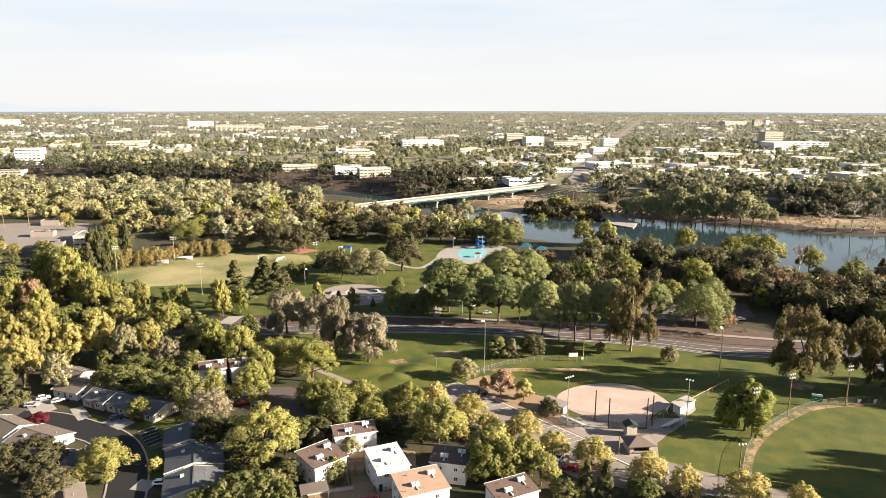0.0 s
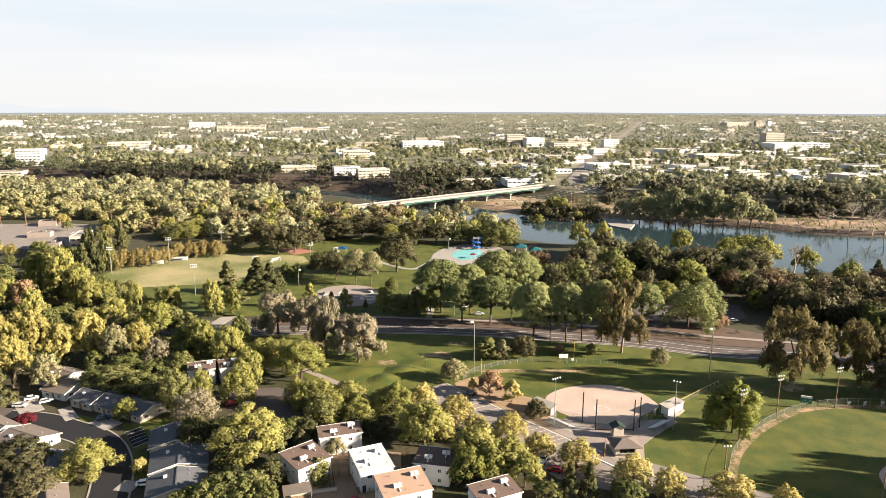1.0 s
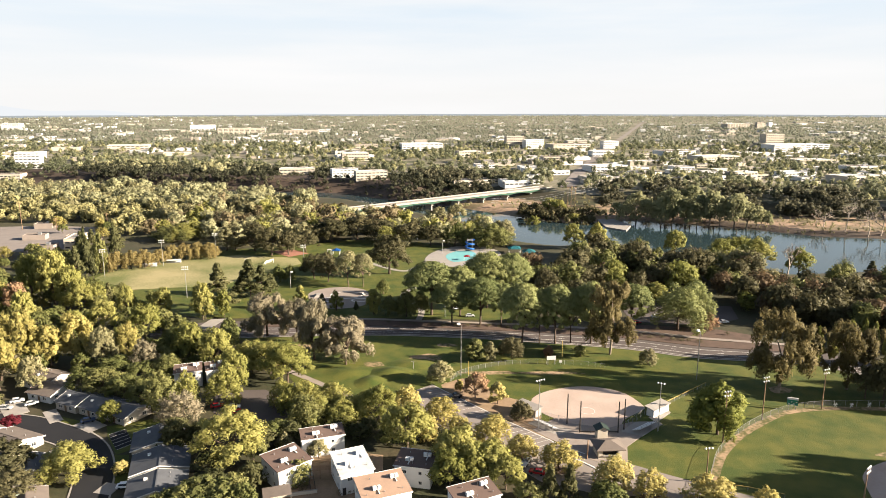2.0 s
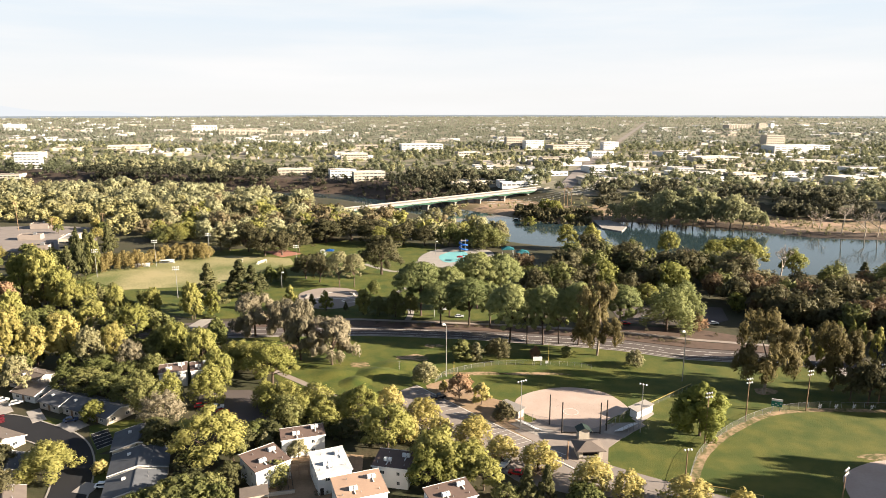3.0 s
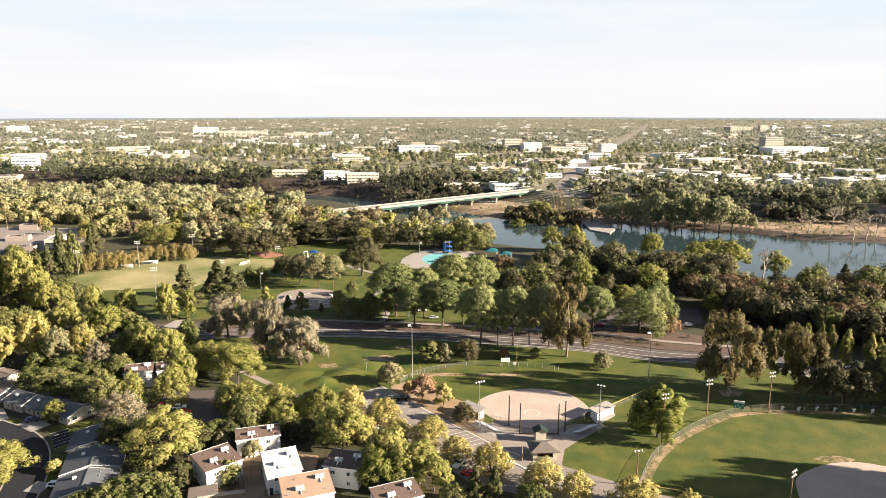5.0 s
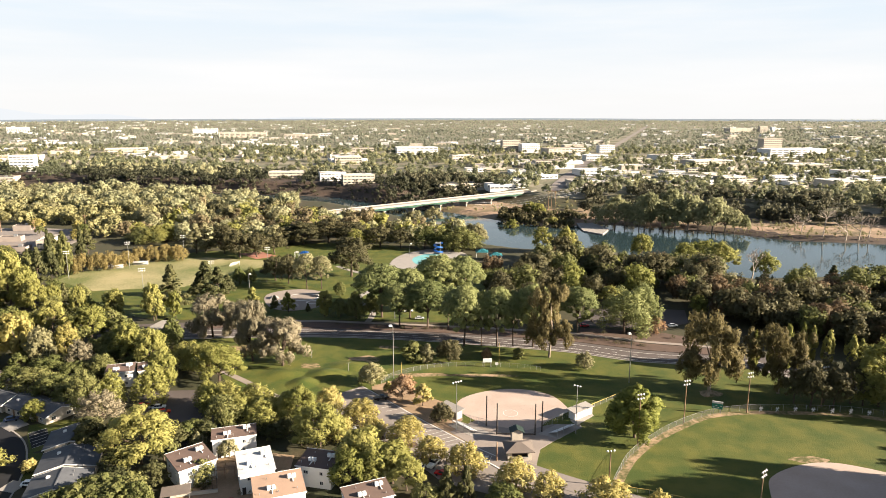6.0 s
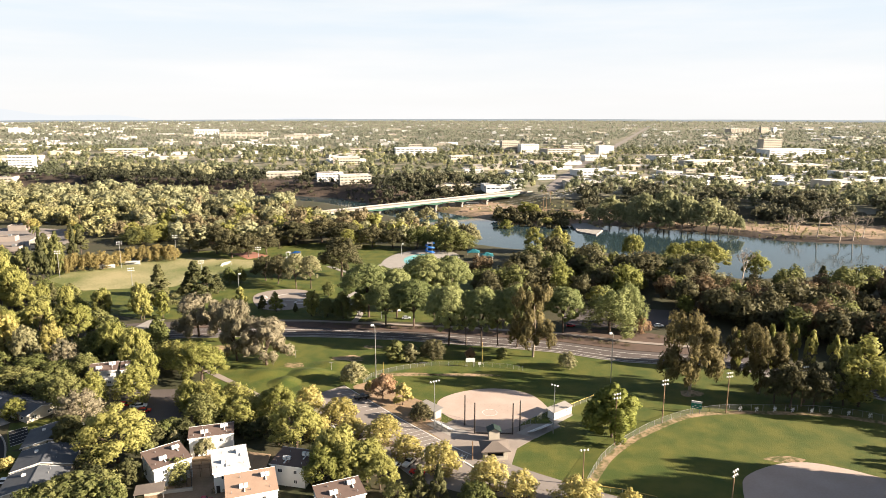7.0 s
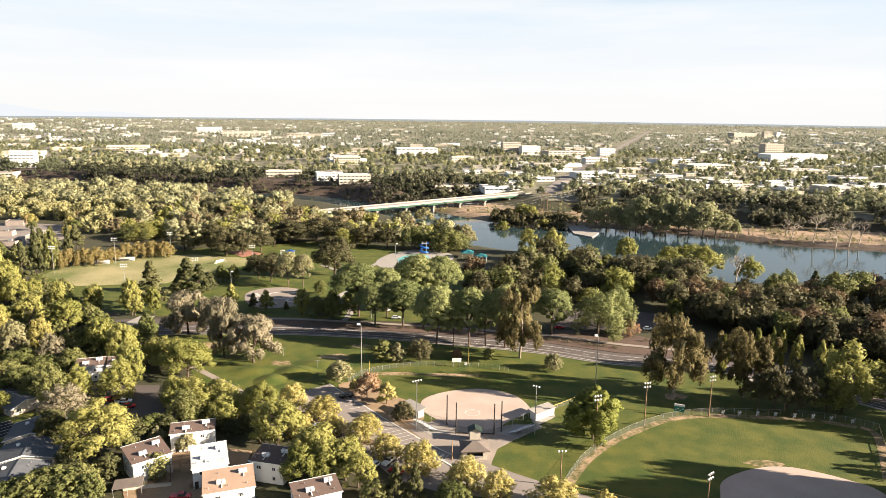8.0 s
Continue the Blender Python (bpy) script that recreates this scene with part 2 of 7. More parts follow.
LEAF = {
    "gold": leaf_mat("golden_leaves", (0.31, 0.268, 0.092), (0.44, 0.385, 0.155), through=0.42),
    "lime": leaf_mat("yellow_green_leaves", (0.165, 0.172, 0.046), (0.32, 0.3, 0.1), through=0.42),
    "green": leaf_mat("green_leaves", (0.09625, 0.1093, 0.03465), (0.2079, 0.2002, 0.077)),
    "oak": leaf_mat("dark_oak_leaves", (0.0616, 0.06006, 0.02926), (0.1401, 0.1232, 0.06314)),
    "pine": leaf_mat("pine_needles", (0.115, 0.136, 0.05), (0.29, 0.298, 0.12)),
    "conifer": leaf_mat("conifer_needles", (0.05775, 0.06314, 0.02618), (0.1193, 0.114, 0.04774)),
    "grey": leaf_mat("grey_green_leaves", (0.165, 0.148, 0.096), (0.28, 0.242, 0.165), through=0.4),
    "euca": leaf_mat("eucalyptus_leaves", (0.1116, 0.09394, 0.04004), (0.2387, 0.1925, 0.08855), through=0.42),
    "rust": leaf_mat("rust_red_leaves", (0.2002, 0.1155, 0.0693), (0.308, 0.2079, 0.1232)),
    "red": leaf_mat("crimson_leaves", (0.1001, 0.0154, 0.0231), (0.1694, 0.02695, 0.0385)),
    "dusty": leaf_mat("dusty_leaves", (0.18, 0.17, 0.092), (0.32, 0.298, 0.16), through=0.45),
    "amber": leaf_mat("amber_leaves", (0.175, 0.145, 0.058), (0.3, 0.235, 0.095)),
    "fresh": leaf_mat("fresh_green_leaves", (0.09625, 0.1193, 0.0231), (0.2079, 0.2156, 0.0539)),
    "cotton": leaf_mat("cottonwood_leaves", (0.19, 0.2, 0.105), (0.36, 0.345, 0.185), through=0.45),
    "pale": leaf_mat("pale_riverside_leaves", (0.245, 0.245, 0.138), (0.44, 0.42, 0.245), through=0.45),
    "honey": leaf_mat("honey_leaves", (0.245, 0.217, 0.07), (0.37, 0.325, 0.115), through=0.42),
    "russet": leaf_mat("russet_oak_leaves", (0.11, 0.09, 0.05), (0.215, 0.175, 0.1)),
    "umber": leaf_mat("brown_oak_leaves", (0.08085, 0.05775, 0.03234), (0.1617, 0.114, 0.06545)),
    # dark oak leaves, with the slope's shade put into the colour as well
    "bluff": leaf_mat("shade_darkened_oak_leaves", (0.0539, 0.05775, 0.03465), (0.1155, 0.1078, 0.06545)),
    "town": leaf_mat("town_leaves", (0.1, 0.112, 0.066), (0.25, 0.25, 0.145), through=0.42),
    "straw": leaf_mat("straw_coloured_leaves", (0.215, 0.205, 0.095), (0.39, 0.355, 0.17)),
    # paled and greyed: the haze of distance is put into this leaf colour
    "far": leaf_mat("haze_paled_leaves", (0.176, 0.1892, 0.1452), (0.308, 0.3168, 0.242), through=0.5),
}


# ---- helpers of this scene ----
def obj(name, bm, material, smooth=False):
    me = bpy.data.meshes.new(name)
    bm.to_mesh(me)
    bm.free()
    me.materials.append(material)
    if smooth:
        me.shade_smooth()
    return new(name, me)


def part(name, bm, material, parent, label="", smooth=False):
    ob = obj(name, bm, material, smooth)
    ob.parent = parent
    if label:
        ob["label"] = label
    return ob


def share(name, me, parent, m=None):
    ob = new(name, me)
    ob.parent = parent
    if m is not None:
        ob.matrix_local = m
    return ob


def thing(name, label, category, group="", m=None):
    ob = new(name)
    ob.empty_display_size = 0.3
    if m is not None:
        ob.matrix_world = m
    return tagged(ob, label, category, group)


def box(bm, x, y, z, sx, sy, sz, rz=0.0, bevel=0.0):
    """A box whose base centre is x, y, z."""
    r = bmesh.ops.create_cube(bm, size=1.0, matrix=pose(x, y, z + sz / 2, 0, 0, rz) @ Matrix.Diagonal((sx, sy, sz, 1)))
    if bevel:
        edges = list({e for v in r["verts"] for e in v.link_edges})
        bmesh.ops.bevel(bm, geom=edges, offset=bevel, segments=1, affect="EDGES")
    return bm


def tube(bm, a, b, r0, r1=None, seg=8):
    """A tapered round bar from a to b."""
    a, b = Vector(a), Vector(b)
    d = b - a
    m = Matrix.Translation((a + b) / 2) @ d.to_track_quat("Z", "Y").to_matrix().to_4x4()
    bmesh.ops.create_cone(bm, cap_ends=True, segments=seg, radius1=r0, radius2=r0 if r1 is None else r1, depth=d.length, matrix=m)
    return bm


def prism(bm, pts, z0, z1):
    lo = [bm.verts.new((x, y, z0)) for x, y in pts]
    hi = [bm.verts.new((x, y, z1)) for x, y in pts]
    n = len(pts)
    bm.faces.new(hi)
    bm.faces.new(lo[::-1])
    for i in range(n):
        bm.faces.new((lo[i], lo[(i + 1) % n], hi[(i + 1) % n], hi[i]))
    bmesh.ops.recalc_face_normals(bm, faces=bm.faces)
    return bm


def curve(pts, n=6, closed=False):
    """A smooth line through the points."""
    p = [Vector(q) for q in pts]
    k = len(p)
    out = []
    for i in range(k if closed else k - 1):
        a, b, c, d = (p[(i - 1) % k], p[i], p[(i + 1) % k], p[(i + 2) % k]) if closed else (p[max(i - 1, 0)], p[i], p[i + 1], p[min(i + 2, k - 1)])
        for j in range(n):
            t = j / n
            out.append(0.5 * ((2 * b) + (c - a) * t + (2 * a - 5 * b + 4 * c - d) * t * t + (3 * b - a - 3 * c + d) * t ** 3))
    if not closed:
        out.append(p[-1])
    return [tuple(v) for v in out]


def slab(name, pts, z, material, label, thick=0.25, parent=None):
    """A level piece of the setting with real edges, its top at z."""
    bm = bmesh.new()
    prism(bm, pts, z - thick, z)
    bmesh.ops.triangulate(bm, faces=bm.faces[:])
    ob = obj(name, bm, material)
    if parent:
        ob.parent = parent
        return ob
    return tagged(ob, label, name.split("_")[0], kind="structure")


def band(pts, w):
    """The outline of a ribbon of width w along a line."""
    left, right = [], []
    for i, p in enumerate(pts):
        d = Vector(pts[min(i + 1, len(pts) - 1)]) - Vector(pts[max(i - 1, 0)])
        d.normalize()
        nrm = Vector((-d.y, d.x)) * w / 2
        left.append(tuple(Vector(p) + nrm))
        right.append(tuple(Vector(p) - nrm))
    return left + right[::-1]


def ribbon(bm, pts, w, z, lift=0.02):
    """A thin strip along a line, as quads."""
    b = band(pts, w)
    n = len(pts)
    v = [bm.verts.new((x, y, z)) for x, y in b]
    for i in range(n - 1):
        bm.faces.new((v[i], v[2 * n - 1 - i], v[2 * n - 2 - i], v[i + 1]))
    return bm


def inside(x, y, poly):
    hit = False
    for i in range(len(poly)):
        (x1, y1), (x2, y2) = poly[i - 1], poly[i]
        if (y1 > y) != (y2 > y) and x < (x2 - x1) * (y - y1) / (y2 - y1) + x1:
            hit = not hit
    return hit


def inside_many(x, y, poly):
    hit = np.zeros(x.shape, bool)
    for i in range(len(poly)):
        (x1, y1), (x2, y2) = poly[i - 1], poly[i]
        if y1 != y2:
            hit ^= ((y1 > y) != (y2 > y)) & (x < (x2 - x1) * (y - y1) / (y2 - y1) + x1)
    return hit


def line_distance(x, y, pts):
    best = np.full(x.shape, 1e9)
    for (x1, y1), (x2, y2) in zip(pts, pts[1:]):
        dx, dy = x2 - x1, y2 - y1
        t = np.clip(((x - x1) * dx + (y - y1) * dy) / (dx * dx + dy * dy), 0, 1)
        best = np.minimum(best, np.hypot(x - x1 - t * dx, y - y1 - t * dy))
    return best

# ---- land, river, roads ----
WATER = -7.0
FAR_SHORE = [(-2600, 1350), (-900, 1010), (-420, 880), (-158.6, 832.5), (-114.0, 821.9), (-53.1, 761.4), (12.1, 717.4), (58.0, 670.5), (91.1, 635.7), (122.3, 610.3), (184.7, 623.3), (236.5, 602.0), (282.4, 576.4), (320.6, 545.3), (397.1, 528.2), (620, 420), (1600, 230), (3200, 60)]
NEAR_SHORE = [(-2600, 1270), (-900, 940), (-420, 820), (-147.9, 774.9), (-90.5, 742.6), (-11.7, 655.5), (42.1, 591.8), (56.9, 520.1), (95.6, 494.4), (145.9, 503.0), (189.7, 456.7), (225.6, 409.1), (333.6, 426.0), (480, 330), (1400, 110), (3200, -60)]
RIVER = FAR_SHORE + NEAR_SHORE[::-1]


def step(a, b, v):
    t = np.clip((v - a) / (b - a), 0, 1)
    return t * t * (3 - 2 * t)


def height(x, y):
    """The lie of the land: a level park, the river's trough, the town's terrace and a slow rise to the horizon."""
    x, y = np.asarray(x, float), np.asarray(y, float)
    wet = inside_many(x, y, RIVER)
    dn, df = line_distance(x, y, NEAR_SHORE), line_distance(x, y, FAR_SHORE)
    near = dn < df
    zn = WATER - 0.4 + (0.4 - WATER) * step(0, 22, dn)
    beach = step(-60, 40, x)
    zf = WATER - 0.4 + 3.4 * step(0, 14, df) + 11.0 * step(8 + 62 * beach, 34 + 98 * beach, df)
    r = np.hypot(x, y)
    zf = zf + 27 * np.clip((r - 950) / 3950, 0, 1) ** 1.1
    z = np.where(near, zn, zf)
    deep = WATER - 2.5 * step(0, 12, np.minimum(dn, df)) - 0.4
    return np.where(wet, deep, z)


def hz(x, y):
    return float(height(np.array([x]), np.array([y]))[0])


def ground():
    def axis(stops):
        out = []
        for (a, b, s) in stops:
            out += list(np.arange(a, b, s))
        return np.array(out + [stops[-1][1]])
    xs = axis([(-4950, -1500, 230), (-1500, -500, 50), (-500, 620, 7), (620, 1500, 45), (1500, 4950, 230)])
    ys = axis([(-600, 60, 110), (60, 380, 20), (380, 980, 6.5), (980, 1600, 40), (1600, 4950, 160)])
    X, Y = np.meshgrid(xs, ys)
    Z = height(X.ravel(), Y.ravel()).reshape(X.shape)
    co = np.stack([X, Y, Z], -1).reshape(-1, 3)
    ny, nx = X.shape
    i = np.arange(ny * nx).reshape(ny, nx)
    q = np.stack([i[:-1, :-1], i[:-1, 1:], i[1:, 1:], i[1:, :-1]], -1).reshape(-1, 4)
    me = bpy.data.meshes.new("ground")
    me.from_pydata(co.tolist(), [], q.tolist())
    me.shade_smooth()
    for key in ("earth", "town_ground", "beach", "red_bank"):
        me.materials.append(M[key])
    mid = co[q].mean(1)
    df, dn = line_distance(mid[:, 0], mid[:, 1], FAR_SHORE), line_distance(mid[:, 0], mid[:, 1], NEAR_SHORE)
    kind = np.zeros(len(q), np.int32)
    over = df < dn
    kind[over & (df > 110)] = 1
    kind[over & (df <= 80) & (mid[:, 0] > 20)] = 2
    kind[over & (df <= 80) & (mid[:, 0] <= 20)] = 3
    kind[over & (df <= 15) & (mid[:, 0] > 250)] = 3
    me.polygons.foreach_set("material_index", kind)
    tagged(new("ground", me), "brown earth strewn with leaves, running out to the horizon", "ground", kind="structure")


ground()
bm = bmesh.new()
prism(bm, RIVER, WATER - 0.02, WATER)
bmesh.ops.triangulate(bm, faces=bm.faces[:])
tagged(obj("water", bm, M["water"]), "broad blue-green river with a light ripple", "river", kind="structure")

# lawns, their tops a hand above the earth
ROAD_NEAR = [(-117.2, 268.6), (-95.4, 272.9), (-75.3, 276.6), (-22.9, 279.6), (20.0, 276.0), (53.9, 269.7), (88.4, 262.2), (115.2, 252.0), (153.6, 246.8), (165.3, 238.0), (180.2, 229.4), (192.0, 221.3), (200.7, 213.7), (215.4, 199.3)]
ROAD_FAR = [(-126.5, 291.8), (-103.1, 296.8), (-81.1, 299.4), (-24.5, 300.4), (21.3, 295.4), (57.7, 290.6), (95.0, 283.6), (124.2, 273.3), (160.3, 265.2), (172.0, 253.9), (186.7, 242.5), (198.3, 232.5), (207.2, 224.1), (223.0, 209.7)]
BALL_LAWN = [(-81.2, 275.1)] + ROAD_NEAR[2:] + [(181.8, 142.3), (128.9, 131.9), (81.1, 151.3), (61.2, 161.3), (49.9, 175.8), (32.0, 189.6), (8.1, 218.8), (-15.8, 211.9), (-39.5, 218.8), (-51.1, 236.7), (-66.1, 258.7)]
slab("ground_lawn", BALL_LAWN, 0.06, M["grass"], "green mown lawn of the ball fields beside the road")
slab("ground_park_lawn", [(-203.9, 372.9), (-201.8, 403.3), (-171.6, 432.0), (-145.6, 459.0), (-107.4, 468.9), (-60.9, 494.1), (-8.8, 485.8), (24.0, 457.9), (64.4, 404.4), (51.7, 320.5), (40.6, 300.5), (-24.7, 303.8), (-82.1, 303.7), (-103.4, 301.9), (-152.2, 319.9)], 0.06, M["grass"], "green park lawn with worn patches")
slab("ground_soccer_pitch", [(-198.6, 375.5), (-196.5, 403.3), (-169.7, 426.9), (-132.3, 440.8), (-89.8, 432.3), (-82.9, 416.0), (-103.8, 389.3), (-116.6, 363.3), (-164.0, 353.6)], 0.12, M["dry_grass"], "pale dry turf of a soccer pitch")

# main road with kerbed verges, bike lanes and painted lines
slab("road_main", ROAD_NEAR + ROAD_FAR[::-1], 0.04, M["asphalt"], "worn grey asphalt main road with painted lanes")


def between(k, a=ROAD_NEAR, b=ROAD_FAR):
    return [tuple(Vector(p) * (1 - k) + Vector(q) * k) for p, q in zip(a, b)]


bm = bmesh.new()
for k in (0.06, 0.2, 0.44):
    ribbon(bm, curve(between(k), 4), 0.24, 0.075)
lane = curve(between(0.31), 14)
for i in range(0, len(lane) - 1, 4):
    ribbon(bm, lane[i:i + 2], 0.22, 0.075)
tagged(obj("road_markings", bm, M["line"]), "white painted lane lines on the main road", "road marking", kind="structure")
slab("pavement_verge", between(0.6)[2:9] + between(0.98)[2:9][::-1], 0.19, M["bark_mulch"], "long bark-covered bed between road and park")
slab("pavement_path", between(1.02)[2:9] + between(1.14)[2:9][::-1], 0.16, M["paving"], "pale concrete footpath along the road")
slab("pavement_kerb", band(curve(between(-0.02)[1:], 3), 0.7), 0.18, M["concrete"], "concrete kerb along the lawn")

# car park
LOT = [(-1.9, 219.3), (5.6, 225.8), (29.1, 199.0), (44.8, 182.5), (51.8, 176.5), (58.0, 171.7), (68.4, 165.0), (79.7, 156.8), (82.5, 151.4), (66.9, 154.4), (49.1, 156.9), (36.5, 162.3), (24.9, 177.1), (7.2, 196.3), (-5.2, 208.3)]
slab("road_car_park", LOT, 0.1, M["pale_asphalt"], "grey asphalt car park with white bays")
bm = bmesh.new()
kerb = [Vector((5.6, 225.8)), Vector((29.1, 199.0)), Vector((44.8, 182.5)), Vector((51.8, 176.5))]
ribbon(bm, [tuple(v) for v in kerb], 0.35, 0.14)
for a, b, n in ((kerb[0], kerb[1], 11), (kerb[1], kerb[2], 10)):
    d = (b - a).normalized()
    side = Vector((d.y, -d.x)) * 5.4 - d * 1.6
    for i in range(n):
        p = a + (b - a) * (i + 0.5) / n
        ribbon(bm, [tuple(p), tuple(p + side)], 0.14, 0.14)
tagged(obj("road_bays", bm, M["line"]), "white painted parking bays and kerb line", "road marking", kind="structure")
slab("pavement_plaza", [(38.1, 191.2), (46.8, 199.6), (50.6, 195.8), (62.3, 192.5), (70.7, 196.8), (79.9, 197.3), (80.5, 195.0), (72.4, 188.2), (65.3, 180.8), (63.2, 172.6), (62.6, 165.0), (51.8, 174.5)], 0.13, M["paving"], "paved plaza round the scorer's hut")
slab("road_lower_lane", band(curve([(58.0, 170.5), (68.3, 163.9), (79.8, 157.3), (92.4, 150.6)], 5), 7.0), 0.14, M["pale_asphalt"], "worn lane along the car park")

# the two infields
slab("ground_infield", curve([(40.6, 212.8), (45.3, 218.9), (52.7, 222.8), (60.6, 224.3), (68.3, 222.8), (74.7, 218.0), (78.3, 208.0), (76.2, 204.6), (68.8, 198.0), (64.8, 190.7), (53.3, 190.7), (51.0, 194.5), (41.9, 204.5)], 4, True), 0.11, M["clay"], "pinkish clay softball infield")
bm = bmesh.new()
c = Vector((58.3, 204.6))
ring = [(c.x + 2.44 * math.cos(a), c.y + 2.44 * math.sin(a)) for a in np.linspace(0, 2 * math.pi, 33)]
ribbon(bm, ring, 0.18, 0.135)
tagged(obj("pavement_circle", bm, M["line"]), "white chalk pitching circle on clay", "chalk line", kind="structure")
slab("ground_infield_right", curve([(124.3, 161.6), (129.3, 168.3), (139.4, 173.5), (147.9, 174.6), (154.8, 172.5), (162.1, 168.4), (167.8, 162.6), (165.9, 150.4), (139.6, 140.4), (122.0, 146.1)], 4, True), 0.11, M["clay"], "sandy clay infield of the second ball field")
WARN = curve([(82.4, 159.6), (87.3, 168.9), (92.5, 177.2), (101.3, 186.8), (112.3, 195.9), (124.6, 203.7), (138.7, 206.5), (153.7, 206.5), (168.2, 205.6), (179.5, 202.5), (186.7, 197.8), (181.9, 185.0), (173.5, 169.0)], 5)
slab("ground_warning_track", band(WARN, 2.6), 0.1, M["worn"], "bare dirt track inside the outfield fence")

# park: skate bowl, paths, pool deck
slab("pavement_skate_park", curve([(-64.2, 344.9), (-57.3, 356.3), (-44.9, 358.7), (-34.1, 352.9), (-29.2, 338.5), (-31.5, 324.1), (-45.8, 318.3), (-57.1, 326.0)], 4, True), 0.15, M["paving"], "grey concrete skate park")
slab("pavement_park_path", band(curve([(-2.3, 300.4), (-1.2, 312.8), (-3.6, 322.3), (-12.3, 340.7), (-9.0, 354.1), (-6.5, 358.8)], 5), 3.0), 0.14, M["concrete"], "winding pale park path")
slab("pavement_loop_path", band(curve([(-37.0, 416.2), (-29.0, 407.0), (-16.0, 396.7), (-7.4, 407.1), (7.8, 454.1), (20.4, 469.5)], 5), 3.2), 0.14, M["concrete"], "pale path past the swimming pool")
slab("pavement_pool_deck", curve([(-3.2, 429.4), (3.8, 454.1), (20.4, 469.5), (40.8, 465.7), (48.9, 445.2), (36.7, 416.6), (14.3, 407.2), (1.7, 413.3)], 4, True), 0.18, M["concrete"], "light concrete pool deck")
slab("water_pool", curve([(10.6, 438.0), (17.7, 452.3), (27.8, 454.2), (31.8, 441.6), (26.2, 426.2), (15.5, 421.2)], 4, True), 0.22, M["pool"], "turquoise swimming pool", thick=0.04)
slab("ground_playground", [(-113.2, 453.5), (-99.2, 459.2), (-84.8, 446.3), (-96.3, 435.7)], 0.14, mat("red_play_surface", (0.3, 0.14, 0.1), bump=0), "red rubber playground surface")
slab("road_far_lot", [(99.4, 315.9), (123.8, 328.6), (156.5, 322.7), (151.5, 302.5), (134.8, 292.4), (99.5, 298.1)], 0.1, M["asphalt"], "grey asphalt car park under the trees")
slab("ground_verge_right", [(98.3, 294.0), (133.1, 288.4), (149.1, 278.5), (142.9, 268.4), (124.8, 274.8), (95.3, 284.4)], 0.12, M["bark_mulch"], "bare brown verge beside the road")
slab("pavement_crossing", band([(-101.0, 287.9), (-98.2, 304.5)], 7.0), 0.06, M["concrete"], "pale concrete side road crossing")

# residential street
STREET = curve([(-139.1, 197.4), (-125.3, 195.2), (-112.9, 189.8), (-103.5, 185.2), (-95.4, 178.4), (-88.6, 168.6), (-83.9, 158.2), (-80.4, 147.6), (-76.5, 136.0)], 6)
slab("road_street", band(STREET, 9.6), 0.06, M["new_asphalt"], "freshly laid black asphalt street")
bm = bmesh.new()
for off in (-5.15, 5.15):
    b = band(STREET, abs(off) * 2)
    n = len(STREET)
    ribbon(bm, b[:n] if off > 0 else b[n:][::-1], 0.5, 0.16)
tagged(obj("pavement_street_kerb", bm, M["concrete"]), "pale concrete kerb of the street", "kerb", kind="structure")
slab("road_street_worn", band([(-159.5, 204.4), (-139.6, 199.9), (-125.7, 195.1)], 8.0), 0.055, M["asphalt"], "older grey asphalt street end")
slab("road_court", [(-72.0, 220.0), (-54.3, 221.2), (-43.3, 211.9), (-38.3, 195.2), (-45.8, 187.7), (-57.0, 195.0), (-66.8, 203.0)], 0.1, M["asphalt"], "dark asphalt court between apartments")
slab("pavement_lawn_path", band(curve([(-65.6, 251.7), (-53.8, 241.8), (-38.5, 229.1), (-22.9, 215.7)], 4), 2.6), 0.13, M["paving"], "pale path along the edge of the lawn")
slab("ground_dirt_strip", curve([(9.9, 222.0), (12.6, 228.3), (20.0, 230.8), (31.1, 216.3), (39.9, 210.3), (42.1, 199.3), (39.6, 195.2), (46.5, 183.3), (43.3, 184.6), (29.0, 199.8)], 3, True), 0.085, M["dirt"], "bare dirt strip between car park and infield")

# ---- trees ----
rng = np.random.default_rng(7)


